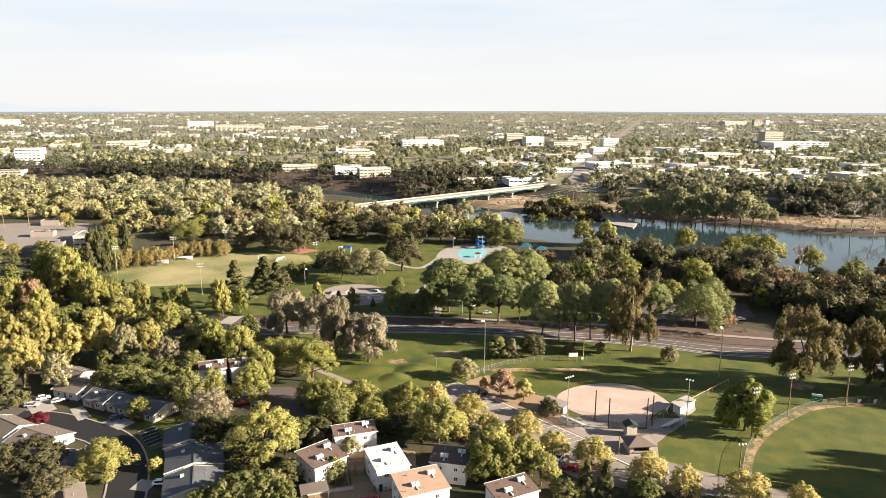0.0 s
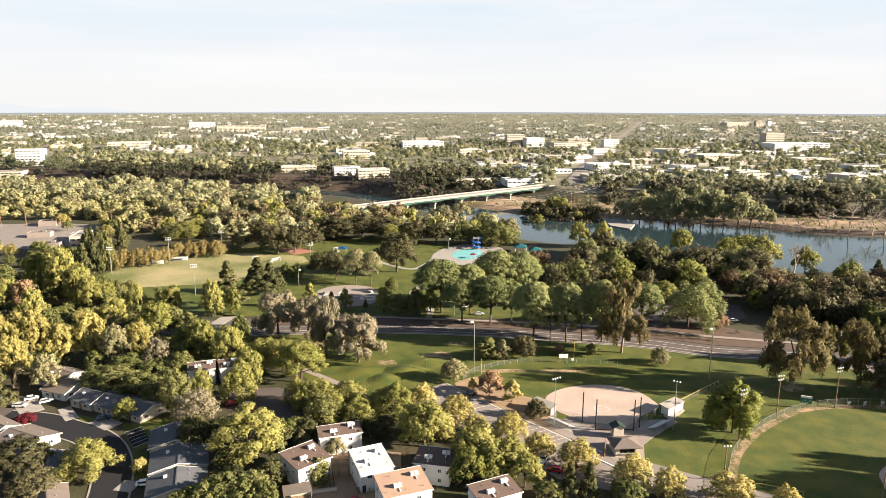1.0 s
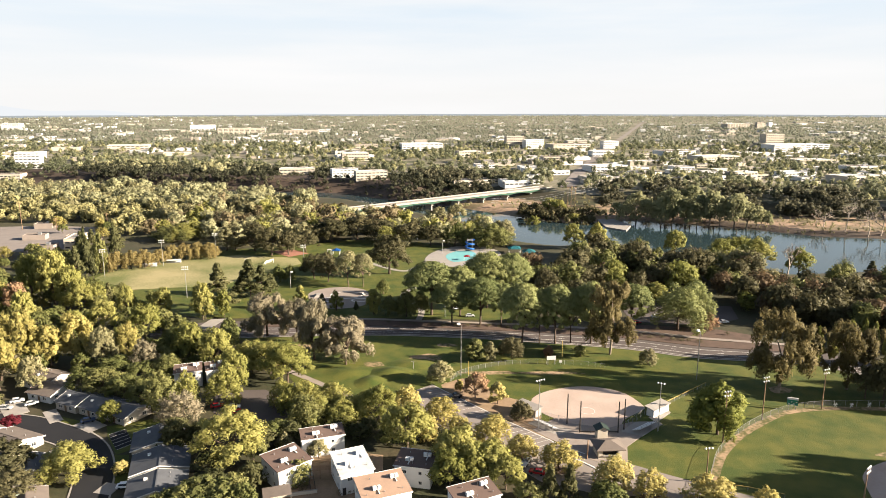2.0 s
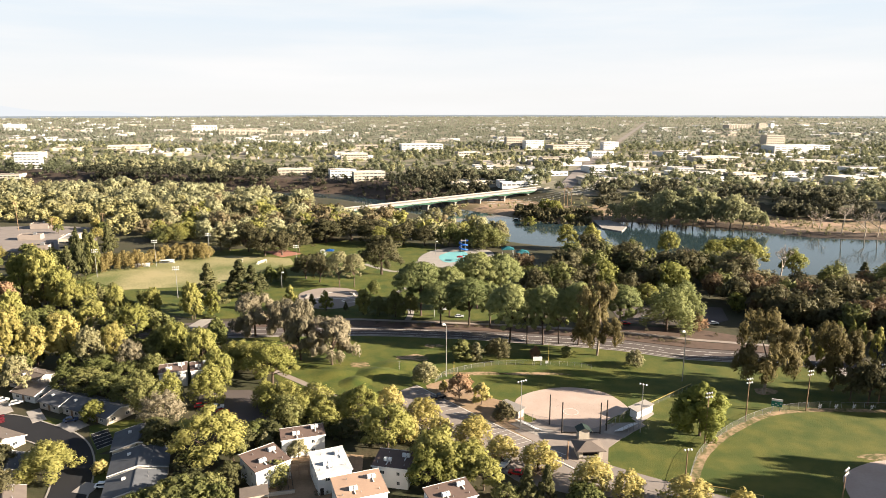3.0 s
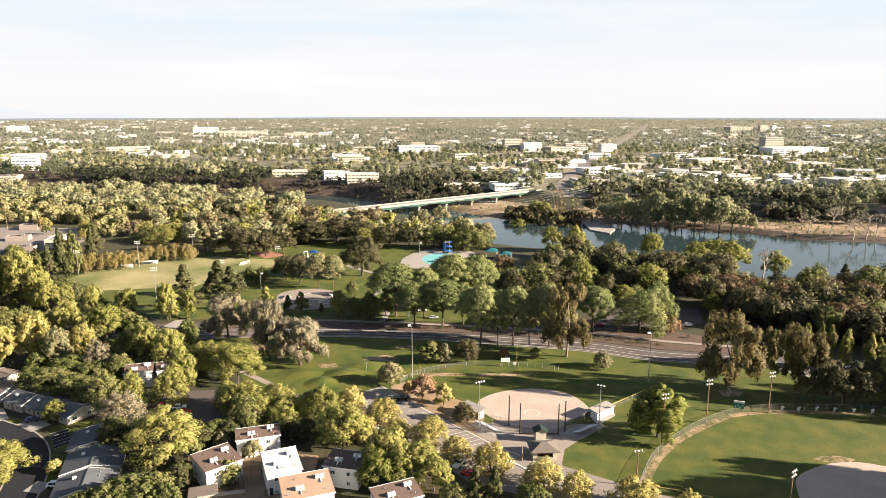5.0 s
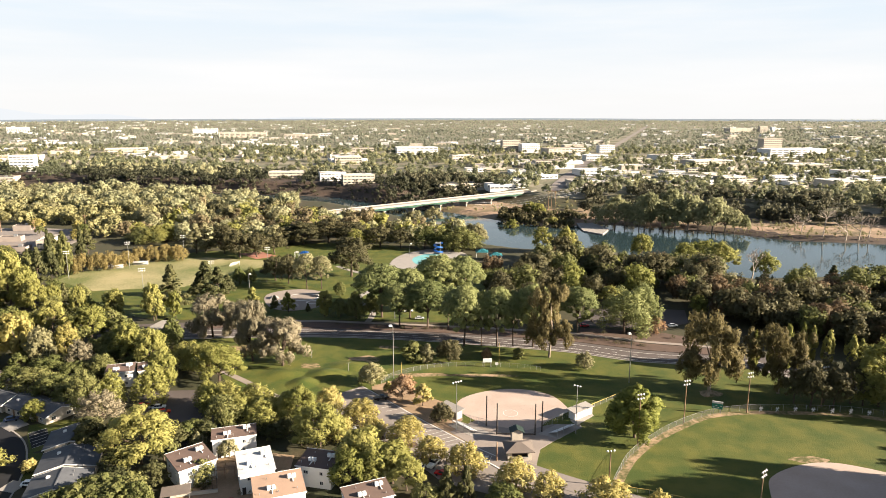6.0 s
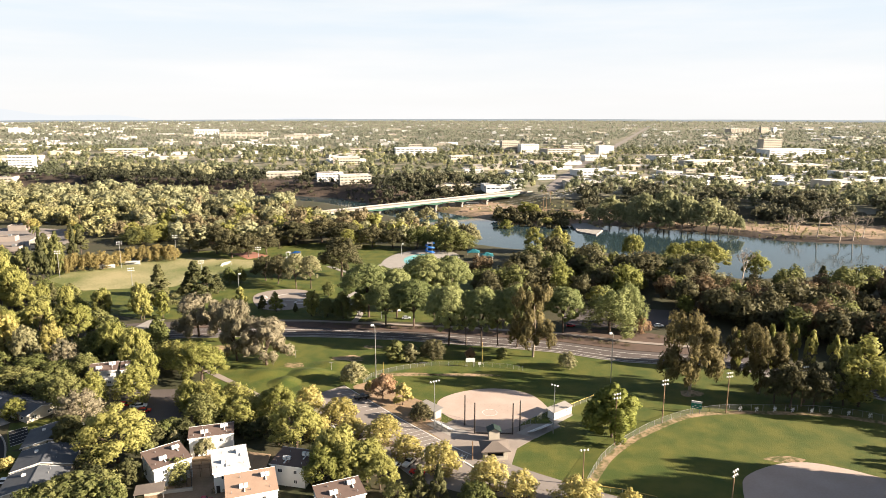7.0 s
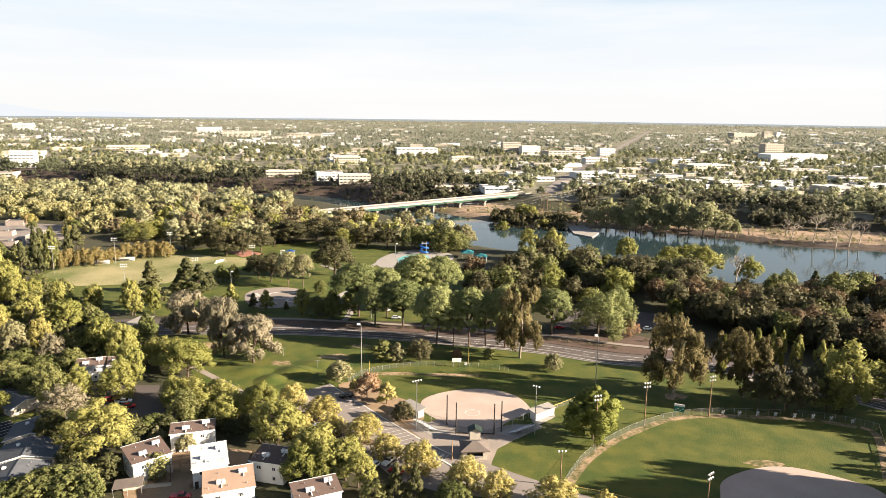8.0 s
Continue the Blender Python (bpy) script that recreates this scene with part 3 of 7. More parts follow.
def leaf_quads(centres, radii, per, size, rng, droop=0.0, squash=1.0, out=0.74, core=(0, 0, 5.0)):
    """Leaf clumps: small three-cornered sprays set on and in a set of tufts. Returns their corners, three to a spray,
    and for each spray the rounded normal of its clump and crown."""
    c = np.repeat(centres, per, 0)
    r = np.repeat(radii, per)[:, None]
    core = np.repeat(np.broadcast_to(np.asarray(core, float), centres.shape), per, 0)
    d = rng.normal(size=c.shape)
    d /= np.linalg.norm(d, axis=1)[:, None]
    k = rng.uniform(0.45, 1.08, (len(c), 1))
    p = c + d * r * k * np.array([1, 1, squash])
    nrm = d * out + rng.normal(size=d.shape) * (1 - out) + np.array([0, 0, 0.1])
    nrm /= np.linalg.norm(nrm, axis=1)[:, None]
    a = np.cross(nrm, rng.normal(size=d.shape) + np.array([0, 0, droop * 3]))
    a /= np.linalg.norm(a, axis=1)[:, None] + 1e-9
    b = np.cross(nrm, a)
    s = size * rng.uniform(0.6, 1.35, (len(c), 1))
    la, lb = s * 0.5, s * (0.75 + droop * 0.6)
    away = p - core
    away /= np.linalg.norm(away, axis=1)[:, None] + 1e-9
    soft = 0.72 * d + 0.42 * away + 0.25 * nrm + np.array([0, 0, 0.12])
    soft /= np.linalg.norm(soft, axis=1)[:, None] + 1e-9
    q = np.stack([p - b * lb - a * la, p + a * la * 1.2 - b * lb * 0.3, p + b * lb * 1.2], 1)
    face = np.cross(q[:, 1] - q[:, 0], q[:, 2] - q[:, 0])
    turn = (face * soft).sum(1) < 0
    q[turn] = q[turn][:, ::-1]
    return q, soft


def quad_mesh(name, quads, normals, material):
    me = bpy.data.meshes.new(name)
    n = len(quads)
    me.vertices.add(n * 3)
    me.vertices.foreach_set("co", quads.reshape(-1).astype(np.float32))
    me.loops.add(n * 3)
    me.loops.foreach_set("vertex_index", np.arange(n * 3, dtype=np.int32))
    me.polygons.add(n)
    me.polygons.foreach_set("loop_start", np.arange(0, n * 3, 3, dtype=np.int32))
    me.update()
    me.validate()
    rounded = me.attributes.new("custom_normal", "FLOAT_VECTOR", "POINT")
    rounded.data.foreach_set("vector", np.repeat(normals, 3, 0).reshape(-1).astype(np.float32))
    me.materials.append(material)
    return me


def crown_tufts(kind, rng):
    """Centres and radii of the tufts of a crown ten high and eight wide, and the lines of its limbs."""
    if kind == "round":
        # an upright oval of ascending lobes that end in points
        k = 15
        a = np.arange(k) * 2.4 + rng.uniform(-0.4, 0.4, k)
        q = 3.1 * np.sqrt((np.arange(k) + 0.2) / k)
        top = (9.6 - 4.4 * (q / 3.4) ** 2) * rng.uniform(0.86, 1.04, k)
        low = np.maximum(1.3, top - rng.uniform(4.0, 5.5, k))
        c, rad = [], []
        for i in range(k):
            for u in np.linspace(0, 1, 6):
                swell = np.sin(np.pi * (0.2 + 0.68 * u))
                c.append((q[i] * np.cos(a[i]) * (0.75 + 0.3 * swell) + rng.normal() * 0.25, q[i] * np.sin(a[i]) * (0.75 + 0.3 * swell) + rng.normal() * 0.25, low[i] + (top[i] - low[i]) * u))
                rad.append(0.45 + 0.6 * swell * rng.uniform(0.7, 1.1))
        return np.array(c), np.array(rad), 1.15
    if kind == "broad":
        # a spreading dome of large and small clumps with dark gaps between
        n = 86
        d = rng.normal(size=(n, 3))
        d /= np.linalg.norm(d, axis=1)[:, None]
        d[:, 2] = np.abs(d[:, 2]) * 1.3 - 0.55
        c = d * (rng.uniform(0.4, 1.0, (n, 1)) ** 0.45) * np.array([3.6, 3.6, 4.3]) * rng.uniform(0.8, 1.1, (n, 1)) + np.array([0, 0, 4.8])
        return c, 0.5 + 0.6 * rng.random(n) ** 1.4, 0.9
    if kind == "umbrella":
        # a smooth close cap of tufts, thin below, on a bare trunk
        n = 80
        a, q = np.arange(n) * 2.4, np.sqrt((np.arange(n) + 0.4) / n)
        top = 4.3 + 4.9 * np.sqrt(1 - 0.97 * q * q) + rng.normal(size=n) * 0.18
        lump = 1 + 0.1 * np.sin(3 * a + rng.uniform(0, 6))
        cap = np.stack([3.3 * q * lump * np.cos(a), 3.3 * q * lump * np.sin(a), top], 1)
        m = 14
        b, w = rng.uniform(0, 6.28, m), np.sqrt(rng.uniform(0.1, 1, m)) * 2.6
        under = np.stack([w * np.cos(b), w * np.sin(b), rng.uniform(3.4, 5.6, m)], 1)
        return np.concatenate([cap, under]), np.concatenate([rng.uniform(0.6, 0.95, n), rng.uniform(0.4, 0.65, m)]), 0.75
    if kind == "cone":
        n = 70
        z = rng.uniform(0.06, 1.0, n) ** 0.8
        a = rng.uniform(0, 2 * np.pi, n)
        q = (1.03 - z) * rng.uniform(0.45, 1.0, n) * 3.4
        c = np.stack([q * np.cos(a), q * np.sin(a), 0.6 + 9.0 * z], 1)
        return c, 0.35 + 0.55 * (1.05 - z), 0.55
    if kind == "column":
        n = 46
        z = rng.uniform(0.05, 1, n)
        a = rng.uniform(0, 2 * np.pi, n)
        q = np.sin(np.pi * np.clip(z * 0.85 + 0.12, 0, 1)) * rng.uniform(0.2, 0.85, n) * 3.6
        c = np.stack([q * np.cos(a), q * np.sin(a), 0.8 + 8.6 * z], 1)
        return c, rng.uniform(0.5, 0.95, n), 1.2
    if kind == "droop":
        n = 54
        a = rng.uniform(0, 2 * np.pi, n)
        z = rng.uniform(0, 1, n)
        q = np.sqrt(rng.uniform(0.05, 1, n)) * 3.5 * np.sqrt(np.clip(1.12 - z * z, 0.05, 1))
        c = np.stack([q * np.cos(a), q * np.sin(a), 2.2 + 7.0 * z], 1)
        return c, rng.uniform(0.55, 0.95, n), 1.5
    # "gum": separate masses on long limbs with sky between
    n = 90
    k = 13
    m = np.stack([rng.uniform(-2.7, 2.7, k), rng.uniform(-2.7, 2.7, k), rng.uniform(3.2, 9.0, k)], 1)
    m[:, :2] *= (1.15 - np.abs(m[:, 2:] - 5.5) / 7)
    c = m[rng.integers(0, k, n)] + rng.normal(size=(n, 3)) * np.array([0.7, 0.7, 0.9])
    return c, rng.uniform(0.45, 0.8, n), 1.4


def trunk_mesh(name, kind, tufts, rng, material, fork):
    bm = bmesh.new()
    lean = Vector((rng.uniform(-0.3, 0.3), rng.uniform(-0.3, 0.3), fork))
    top = Vector((lean.x * 1.6, lean.y * 1.6, 9.2 if kind in ("cone", "column") else fork + 2.0))
    g = 0.8 if kind == "umbrella" else 1.0
    tube(bm, (0, 0, -0.3), lean, 0.26 * g, 0.19 * g, 7)
    tube(bm, lean, top, 0.19 * g, 0.06, 6)
    for i in rng.permutation(len(tufts))[:8]:
        p = Vector(tufts[i])
        a = lean.lerp(top, float(rng.uniform(0, 0.5)))
        if kind in ("cone", "column"):
            a = Vector((lean.x, lean.y, max(fork, p.z - 0.3)))
        mid = a.lerp(p, 0.55) + Vector((0, 0, 0.35))
        tube(bm, a, mid, 0.13, 0.08, 5)
        tube(bm, mid, p, 0.08, 0.03, 4)
    me = bpy.data.meshes.new(name)
    bm.to_mesh(me)
    bm.free()
    me.materials.append(material)
    return me


FORK = {"round": 2.2, "broad": 2.4, "umbrella": 3.2, "cone": 1.0, "column": 1.2, "droop": 2.6, "gum": 3.2}
SPECIES = {}


def species(shape, leaf, bark="bark", sprays=1600, size=0.5, variants=3):
    """Trunk and crown meshes of one kind of tree, built once."""
    key = (shape, leaf, sprays, round(size, 2))
    if key not in SPECIES:
        made = []
        for v in range(variants):
            r = np.random.default_rng(hash_of(shape + leaf) + v * 13 + sprays)
            c, rad, squash = crown_tufts(shape, r)
            q, soft = leaf_quads(c, rad, max(2, int(sprays * 1.5) // len(c)), size * 0.82, r, droop=0.8 if shape in ("droop", "gum") else 0.0, squash=squash, out=0.9 if shape == "umbrella" else 0.74)
            k = 4.0 / np.percentile(np.abs(q[..., :2]), 97.5)
            q[..., :2] *= k
            c = c * np.array([k, k, 1])
            kz = 10.0 / np.percentile(q[..., 2], 99.7)
            q[..., 2] *= kz
            made.append((trunk_mesh("trunk", shape, c * np.array([1, 1, kz]), r, M[bark], FORK[shape]), quad_mesh("crown", q, soft, LEAF[leaf])))
        SPECIES[key] = made
    return SPECIES[key]


def hash_of(text):
    return sum(ord(c) * (i + 3) for i, c in enumerate(text)) % 9973


def plant(spots, shape, leaf, label, name="tree", category="tree", group="", bark="bark", sprays=1600, size=0.5, z=None, wide=1.0):
    mean = sum(s[3] for s in spots) / len(spots)
    k = min(max(mean / 8.0, 0.6), 2.2)
    kinds = species(shape, leaf, bark, int(sprays * k ** 1.2), size / k)
    for i, (x, y, h, w) in enumerate(spots):
        w = w * wide
        trunk, crown = kinds[i % len(kinds)]
        g = hz(x, y) if z is None else z
        m = Matrix.LocRotScale((x, y, g), Euler((0, 0, 2.4 * i + x)), (w / 8.7, w / 8.7, h / 10.0))
        t = thing(name, label, category, group, m)
        share("trunk", trunk, t)
        share("crown", crown, t)


def scatter(poly, gap, seed, keep=1.0, avoid=()):
    """Loosely spaced spots in an outline."""
    r = np.random.default_rng(seed)
    xs, ys = [p[0] for p in poly], [p[1] for p in poly]
    out = []
    for gy in np.arange(min(ys), max(ys), gap):
        for gx in np.arange(min(xs), max(xs), gap):
            x, y = gx + r.uniform(-0.45, 0.45) * gap, gy + r.uniform(-0.45, 0.45) * gap
            if r.random() < keep and inside(x, y, poly) and not any(inside(x, y, a) for a in avoid):
                out.append((x, y))
    return out


def sized(spots, h0, h1, wide, seed):
    r = np.random.default_rng(seed)
    out = []
    for x, y in spots:
        h = r.uniform(h0, h1)
        out.append((x, y, h, h * wide * r.uniform(0.85, 1.2)))
    return out


# explicit trees: place, height and width in metres
GOLD = [(-2.3, 203.3, 9.5, 10.2), (9.1, 196.8, 8.5, 11.3), (14.9, 186.5, 7.5, 8.0), (25.2, 182.7, 9, 12.3), (32.7, 174.0, 7.5, 9.2), (42.6, 167.6, 9, 11.1), (56.1, 158.8, 9, 11.8), (64.1, 154.1, 8.5, 9.1), (78.3, 150.3, 9, 12.7), (89.6, 144.8, 8.5, 9.5), (4.8, 184.8, 8.5, 9.3)]
plant(GOLD, "round", "gold", "small rounded tree in golden autumn leaf beside the car park", group="golden trees along the car park")
plant([(28.6, 210.0, 8, 7.0)], "column", "gold", "slender pale yellow tree at the car park edge")
plant([(21.3, 215.0, 9, 9.1)], "broad", "rust", "small tree in rusty red leaf at the car park")
plant([(8.7, 228.9, 8, 9.2), (90.7, 244.5, 7, 7.2)], "round", "dusty", "dense rounded dusty green tree on the lawn")
plant([(35.4, 198.8, 6, 6.7)], "round", "oak", "small dark tree beside the dugout")
plant([(22.6, 249.2, 9, 9.5), (65.7, 253.6, 5, 5.1)], "column", "green", "young green tree by the outfield fence")
plant([(28.5, 249.3, 8, 6.4)], "column", "dusty", "young brownish tree by the outfield fence")
plant([(37.4, 251.9, 9, 10.5)], "round", "oak", "dark dense tree by the outfield fence")
plant([(52.6, 253.6, 5, 4.2)], "round", "rust", "little rust-coloured tree behind the outfield fence")
plant([(95.3, 188.6, 16.6, 15.6)], "round", "fresh", "large rounded green tree on the lawn by the fence", sprays=3600, size=0.62)
# eucalyptus along the road
plant([(78.4, 256.4, 30.3, 18.3), (129.7, 219.8, 31.5, 20.9), (155.5, 222.2, 25.9, 17.0)], "gum", "euca", "tall eucalyptus with pale peeling trunk and hanging leaves", "eucalyptus", bark="pale_bark", sprays=3000, size=0.46)
plant([(155.7, 244.8, 16, 9.7), (147.1, 244.7, 14, 6.6)], "gum", "euca", "slim eucalyptus beside the road", "eucalyptus", bark="pale_bark", sprays=1500)
# grey weeping trees at the road corner
plant([(-68.6, 278.0, 19.6, 18.6), (-54.2, 270.9, 19.2, 15.3), (-42.1, 250.0, 25.2, 16.0), (-28.8, 245.2, 19.7, 18.4)], "droop", "grey", "grey-leaved weeping tree at the road corner", "willow", group="grey weeping trees", sprays=2200, size=0.55)
# trees standing round the works yard
plant([(-303, 440, 9, 10), (-288, 433, 8, 9), (-268, 437, 9, 9), (-253, 462, 9, 8), (-256, 500, 9, 10), (-277, 538, 10, 11), (-318, 548, 10, 12)], "round", "honey", "yellowing tree at the edge of the works yard", sprays=900, size=0.6)
plant([(-312, 452, 10, 10), (-278, 446, 7, 8), (-262, 520, 10, 9), (-298, 520, 8, 8)], "broad", "green", "green tree at the edge of the works yard", sprays=900, size=0.6)
# umbrella pines beside the road
plant([(43.5, 268.9, 26.7, 15.3), (57.8, 268.4, 26.1, 14.3), (73.1, 268.6, 27.4, 13.8), (64.8, 269.9, 24.3, 10.4), (51.1, 269.0, 24.2, 9.9), (95.6, 286.4, 21.6, 15.1)], "umbrella", "pine", "umbrella pine with a bare dark trunk beside the road", "stone_pine", group="umbrella pines along the road", sprays=4800, size=0.42, wide=1.25)
plant([(3.8, 308.5, 26.8, 19.5), (17.7, 306.9, 24.9, 13.3), (31.6, 320.1, 28.8, 17.9), (43.1, 320.2, 28.2, 15.6), (26.9, 293.4, 22.6, 16.5), (13.6, 294.9, 20.3, 13.9), (36.6, 292.0, 20.1, 11.7)], "umbrella", "pine", "umbrella pine in the park", "stone_pine", sprays=4800, size=0.42, wide=1.35)
plant([(116.5, 286.0, 22.0, 23.8), (126.4, 292.4, 22.4, 16.9)], "round", "pine", "round-crowned bright green pine at the car park", "pine_tree", sprays=1900, size=0.5)
plant([(129.7, 288.1, 8, 10.9)], "round", "rust", "small tree turning orange beside the car park")
# park trees
# oaks and a cedar along the far side of the park
plant([(-109.0, 440.9, 20.9, 21.0), (-97.7, 442.7, 17.5, 19.5), (-87.7, 451.8, 15.0, 18.3), (-123.9, 453.4, 21.8, 20.0), (-74.8, 485.4, 18.1, 27.3), (-56.6, 494.1, 19.3, 28.6), (-37.7, 485.6, 18.1, 28.1), (-16.2, 477.4, 17.0, 22.7), (-0.2, 473.4, 15.2, 19.1), (-87.2, 483.2, 15.1, 21.2)], "broad", "oak", "olive-brown oak at the far side of the park", "oak_tree", group="oaks along the park", sprays=1500, size=0.62)
plant([(-143.9, 453.3, 21.8, 18.4), (-138.6, 457.1, 22.0, 16.1)], "cone", "dusty", "broad dusty cedar behind the pitch", "cedar", sprays=1500, size=0.62)
plant([(17.3, 473.5, 18.6, 18.3), (32.0, 469.6, 16.8, 20.7), (42.8, 465.7, 17.5, 24.6), (51.9, 473.7, 13.5, 20.8)], "round", "green", "green tree behind the swimming pool", sprays=1400, size=0.62)
# big trees beyond the second field, whose shade lies across its turf
plant([(184, 151, 31, 16), (192, 158, 27, 15), (200, 148, 33, 17), (186, 141, 32, 17), (198, 138, 33, 17), (188, 130, 31, 16), (204, 156, 30, 15), (196, 168, 11, 10), (198, 178, 10, 9), (186, 120, 31, 16)], "gum", "euca", "tall eucalyptus beyond the second ball field", "eucalyptus", bark="pale_bark", sprays=1800, size=0.6)
plant([(-23.7, 389.6, 24.6, 27.0)], "broad", "oak", "broad old oak on the park lawn", "oak_tree", sprays=2600)
plant([(-44.4, 359.9, 20.7, 14.1), (-36.1, 359.9, 19.4, 12.8)], "umbrella", "dusty", "pine with two bare stems on the park lawn", "pine_tree")
plant([(-67.4, 378.6, 14.8, 16.8), (-57.9, 370.9, 15.6, 13.2), (-62.4, 389.5, 13.5, 14.5)], "broad", "oak", "dark oak beside the skate park", "oak_tree")
plant([(-102.1, 315.3, 24.5, 10.8), (-94.5, 340.4, 20.6, 10.3), (-88.9, 342.6, 17.0, 8.0), (-85.9, 349.3, 10.9, 6.9), (-99.0, 340.4, 11.3, 7.3)], "cone", "conifer", "tall dark conifer at the pitch edge", "conifer", wide=1.4)
plant([(-96.9, 305.4, 13.7, 6.6), (-61.9, 315.4, 13.2, 6.8), (-44.0, 315.5, 10.3, 7.4), (-24.6, 309.1, 13.0, 8.3), (-104.8, 301.9, 17.5, 9.2)], "column", "lime", "young yellow-green tree in the park")
plant([(-51.6, 318.3, 8.0, 4.6), (-34.1, 315.5, 5.0, 2.8)], "cone", "conifer", "small dark conifer by the skate park", "conifer")
plant([(-23.3, 346.1, 8.0, 7.4), (-16.8, 309.1, 9.8, 9.5), (-8.4, 305.6, 13.7, 9.9), (-1.5, 311.0, 11.0, 8.4), (-86.3, 369.6, 10.5, 8.5), (-80.5, 373.4, 9.6, 6.6)], "round", "green", "round green tree on the park lawn")
plant([(-190.5, 493.3, 13.2, 26.0), (-25.7, 483.6, 10.8, 23.8), (-33.5, 473.2, 14.8, 16.6)], "round", "lime", "tree in yellow-green leaf behind the lawn")
plant([(-197.8, 492.4, 12, 32.7)], "round", "green", "broad dark green tree behind the pitch")
plant([(-194.8, 398.6, 12, 12.0), (-187.5, 401.9, 12, 12.1), (-180.2, 405.3, 12, 12.9), (-175.2, 414.6, 10, 11.0), (-170.7, 424.0, 11, 12.7), (-163.5, 427.7, 11, 12.8), (-156.2, 431.5, 11, 12.9), (-147.9, 431.6, 11, 12.1), (-197.7, 393.5, 11, 10.4)], "round", "amber", "rounded tree turning brown beside the soccer pitch", group="trees along the soccer pitch")
plant([(-235.7, 434.7, 18, 9.1), (-233.1, 443.1, 18, 8.5), (-221.0, 451.9, 18, 8.7), (-209.8, 398.5, 12, 5.6)], "cone", "conifer", "tall narrow dark conifer behind the pitch", "conifer", wide=1.3)
# right edge of the lawn
plant([(160.9, 210.7, 16.0, 12.0), (168.3, 210.2, 14.7, 11.2), (167.3, 214.5, 17.0, 11.8), (176.4, 214.1, 16.4, 11.0), (157.0, 214.0, 12.9, 9.8)], "broad", "oak", "dark tree at the edge of the lawn", "oak_tree")
plant([(184.8, 211.9, 25.3, 16.3), (202.4, 223.8, 14.2, 11.8), (179.8, 212.5, 18.1, 10.9)], "column", "lime", "yellow-green tree behind the outfield fence")
plant([(156.3, 244.6, 16.0, 4.5), (162.9, 244.7, 17.4, 4.1), (169.3, 244.8, 18.6, 4.6), (176.2, 247.2, 18.3, 4.1), (179.5, 246.1, 17.3, 4.1), (185.1, 245.0, 16.3, 4.6), (192.9, 242.8, 14.8, 5.0), (196.7, 242.9, 13.4, 4.5)], "column", "lime", "slender poplar in yellow leaf beside the road")
# the apartment court and street
plant([(-50.5, 170.5, 17, 19.0)], "broad", "lime", "large lime-green tree beside the apartments", sprays=3000)
plant([(-47.5, 226.0, 16, 18.0), (-56.4, 235.7, 13, 17.2)], "broad", "lime", "bright yellow-green tree beside the court", sprays=2200)
plant([(-65.2, 210.2, 13.5, 12.5), (-76.1, 205.6, 14, 8.5), (-35.4, 202.2, 12, 12.3), (-26.2, 202.6, 11, 13.1), (-16.5, 197.8, 10, 9.9), (-41.1, 202.6, 11, 9.4), (-30.6, 194.7, 11, 10.9), (-21.5, 192.7, 10, 10.8), (-66.0, 242.3, 11, 15.5), (-45.0, 208.2, 10, 8.5)], "round", "lime", "yellow-green tree in a row along the court", group="trees along the court")
plant([(-82.7, 201.2, 16, 10.5), (-92.9, 229.0, 11, 10.5), (-88.7, 247.9, 12, 13.5), (-99.3, 261.9, 12, 15.6), (-81.6, 257.7, 11, 13.1), (-33.5, 190.5, 12, 11.3)], "round", "green", "green tree among the houses")
plant([(226, 196, 20, 14), (232, 206, 22, 15), (240, 216, 20, 14), (228, 186, 18, 13), (246, 228, 20, 15), (212, 197, 24, 13), (216, 205, 26, 14), (222, 215, 26, 14)], "broad", "oak", "dark oak beyond the second ball field", "oak_tree")
plant([(-73.0, 191.5, 12, 13.8), (-155.4, 229.2, 12, 15.9)], "broad", "grey", "grey-green olive tree beside the houses", "olive_tree")
plant([(-10.5, 196.3, 13, 12.0), (-0.9, 179.6, 14, 16.1)], "broad", "lime", "spreading yellow-green tree beside the car park", sprays=2200)
plant([(14.2, 164.6, 14, 14.6), (22.8, 161.8, 12, 13.8), (11.9, 157.6, 12, 10.5), (17.4, 160.6, 12, 12.2), (26.9, 158.2, 10, 9.0)], "broad", "lime", "leafy bright green tree behind the white apartments", sprays=2200)
plant([(37.6, 152.3, 11, 5.2), (42.7, 152.3, 11, 4.9)], "cone", "conifer", "dark conifer beside the car park", "conifer")
plant([(-29.0, 161.1, 7, 6.7)], "round", "green", "small dark green tree before a white apartment house")
plant([(-26.2, 174.1, 6, 5.9)], "broad", "dusty", "thin pale tree in the apartment yard")
plant([(-92.7, 164.2, 10, 15.2)], "round", "lime", "bright green tree on the street bend", sprays=2600)
plant([(-98.1, 197.4, 7, 8.1)], "round", "lime", "small tree beside the driveway")
plant([(-79.4, 165.7, 4, 4.4)], "round", "gold", "little yellow tree on the street verge")
plant([(-128.7, 193.3, 3.5, 6.5)], "round", "red", "crimson shrub at the street corner", "shrub", category="shrub")
plant([(-111.9, 164.2, 10, 17.1), (-117.7, 161.1, 10, 10.7), (-100.8, 151.6, 9, 11.6)], "broad", "oak", "brownish olive-green tree over the roofs", sprays=2400)
plant([(-144.1, 203.4, 17, 11.2)], "cone", "conifer", "big dark conifer at the street", "conifer", sprays=2400)
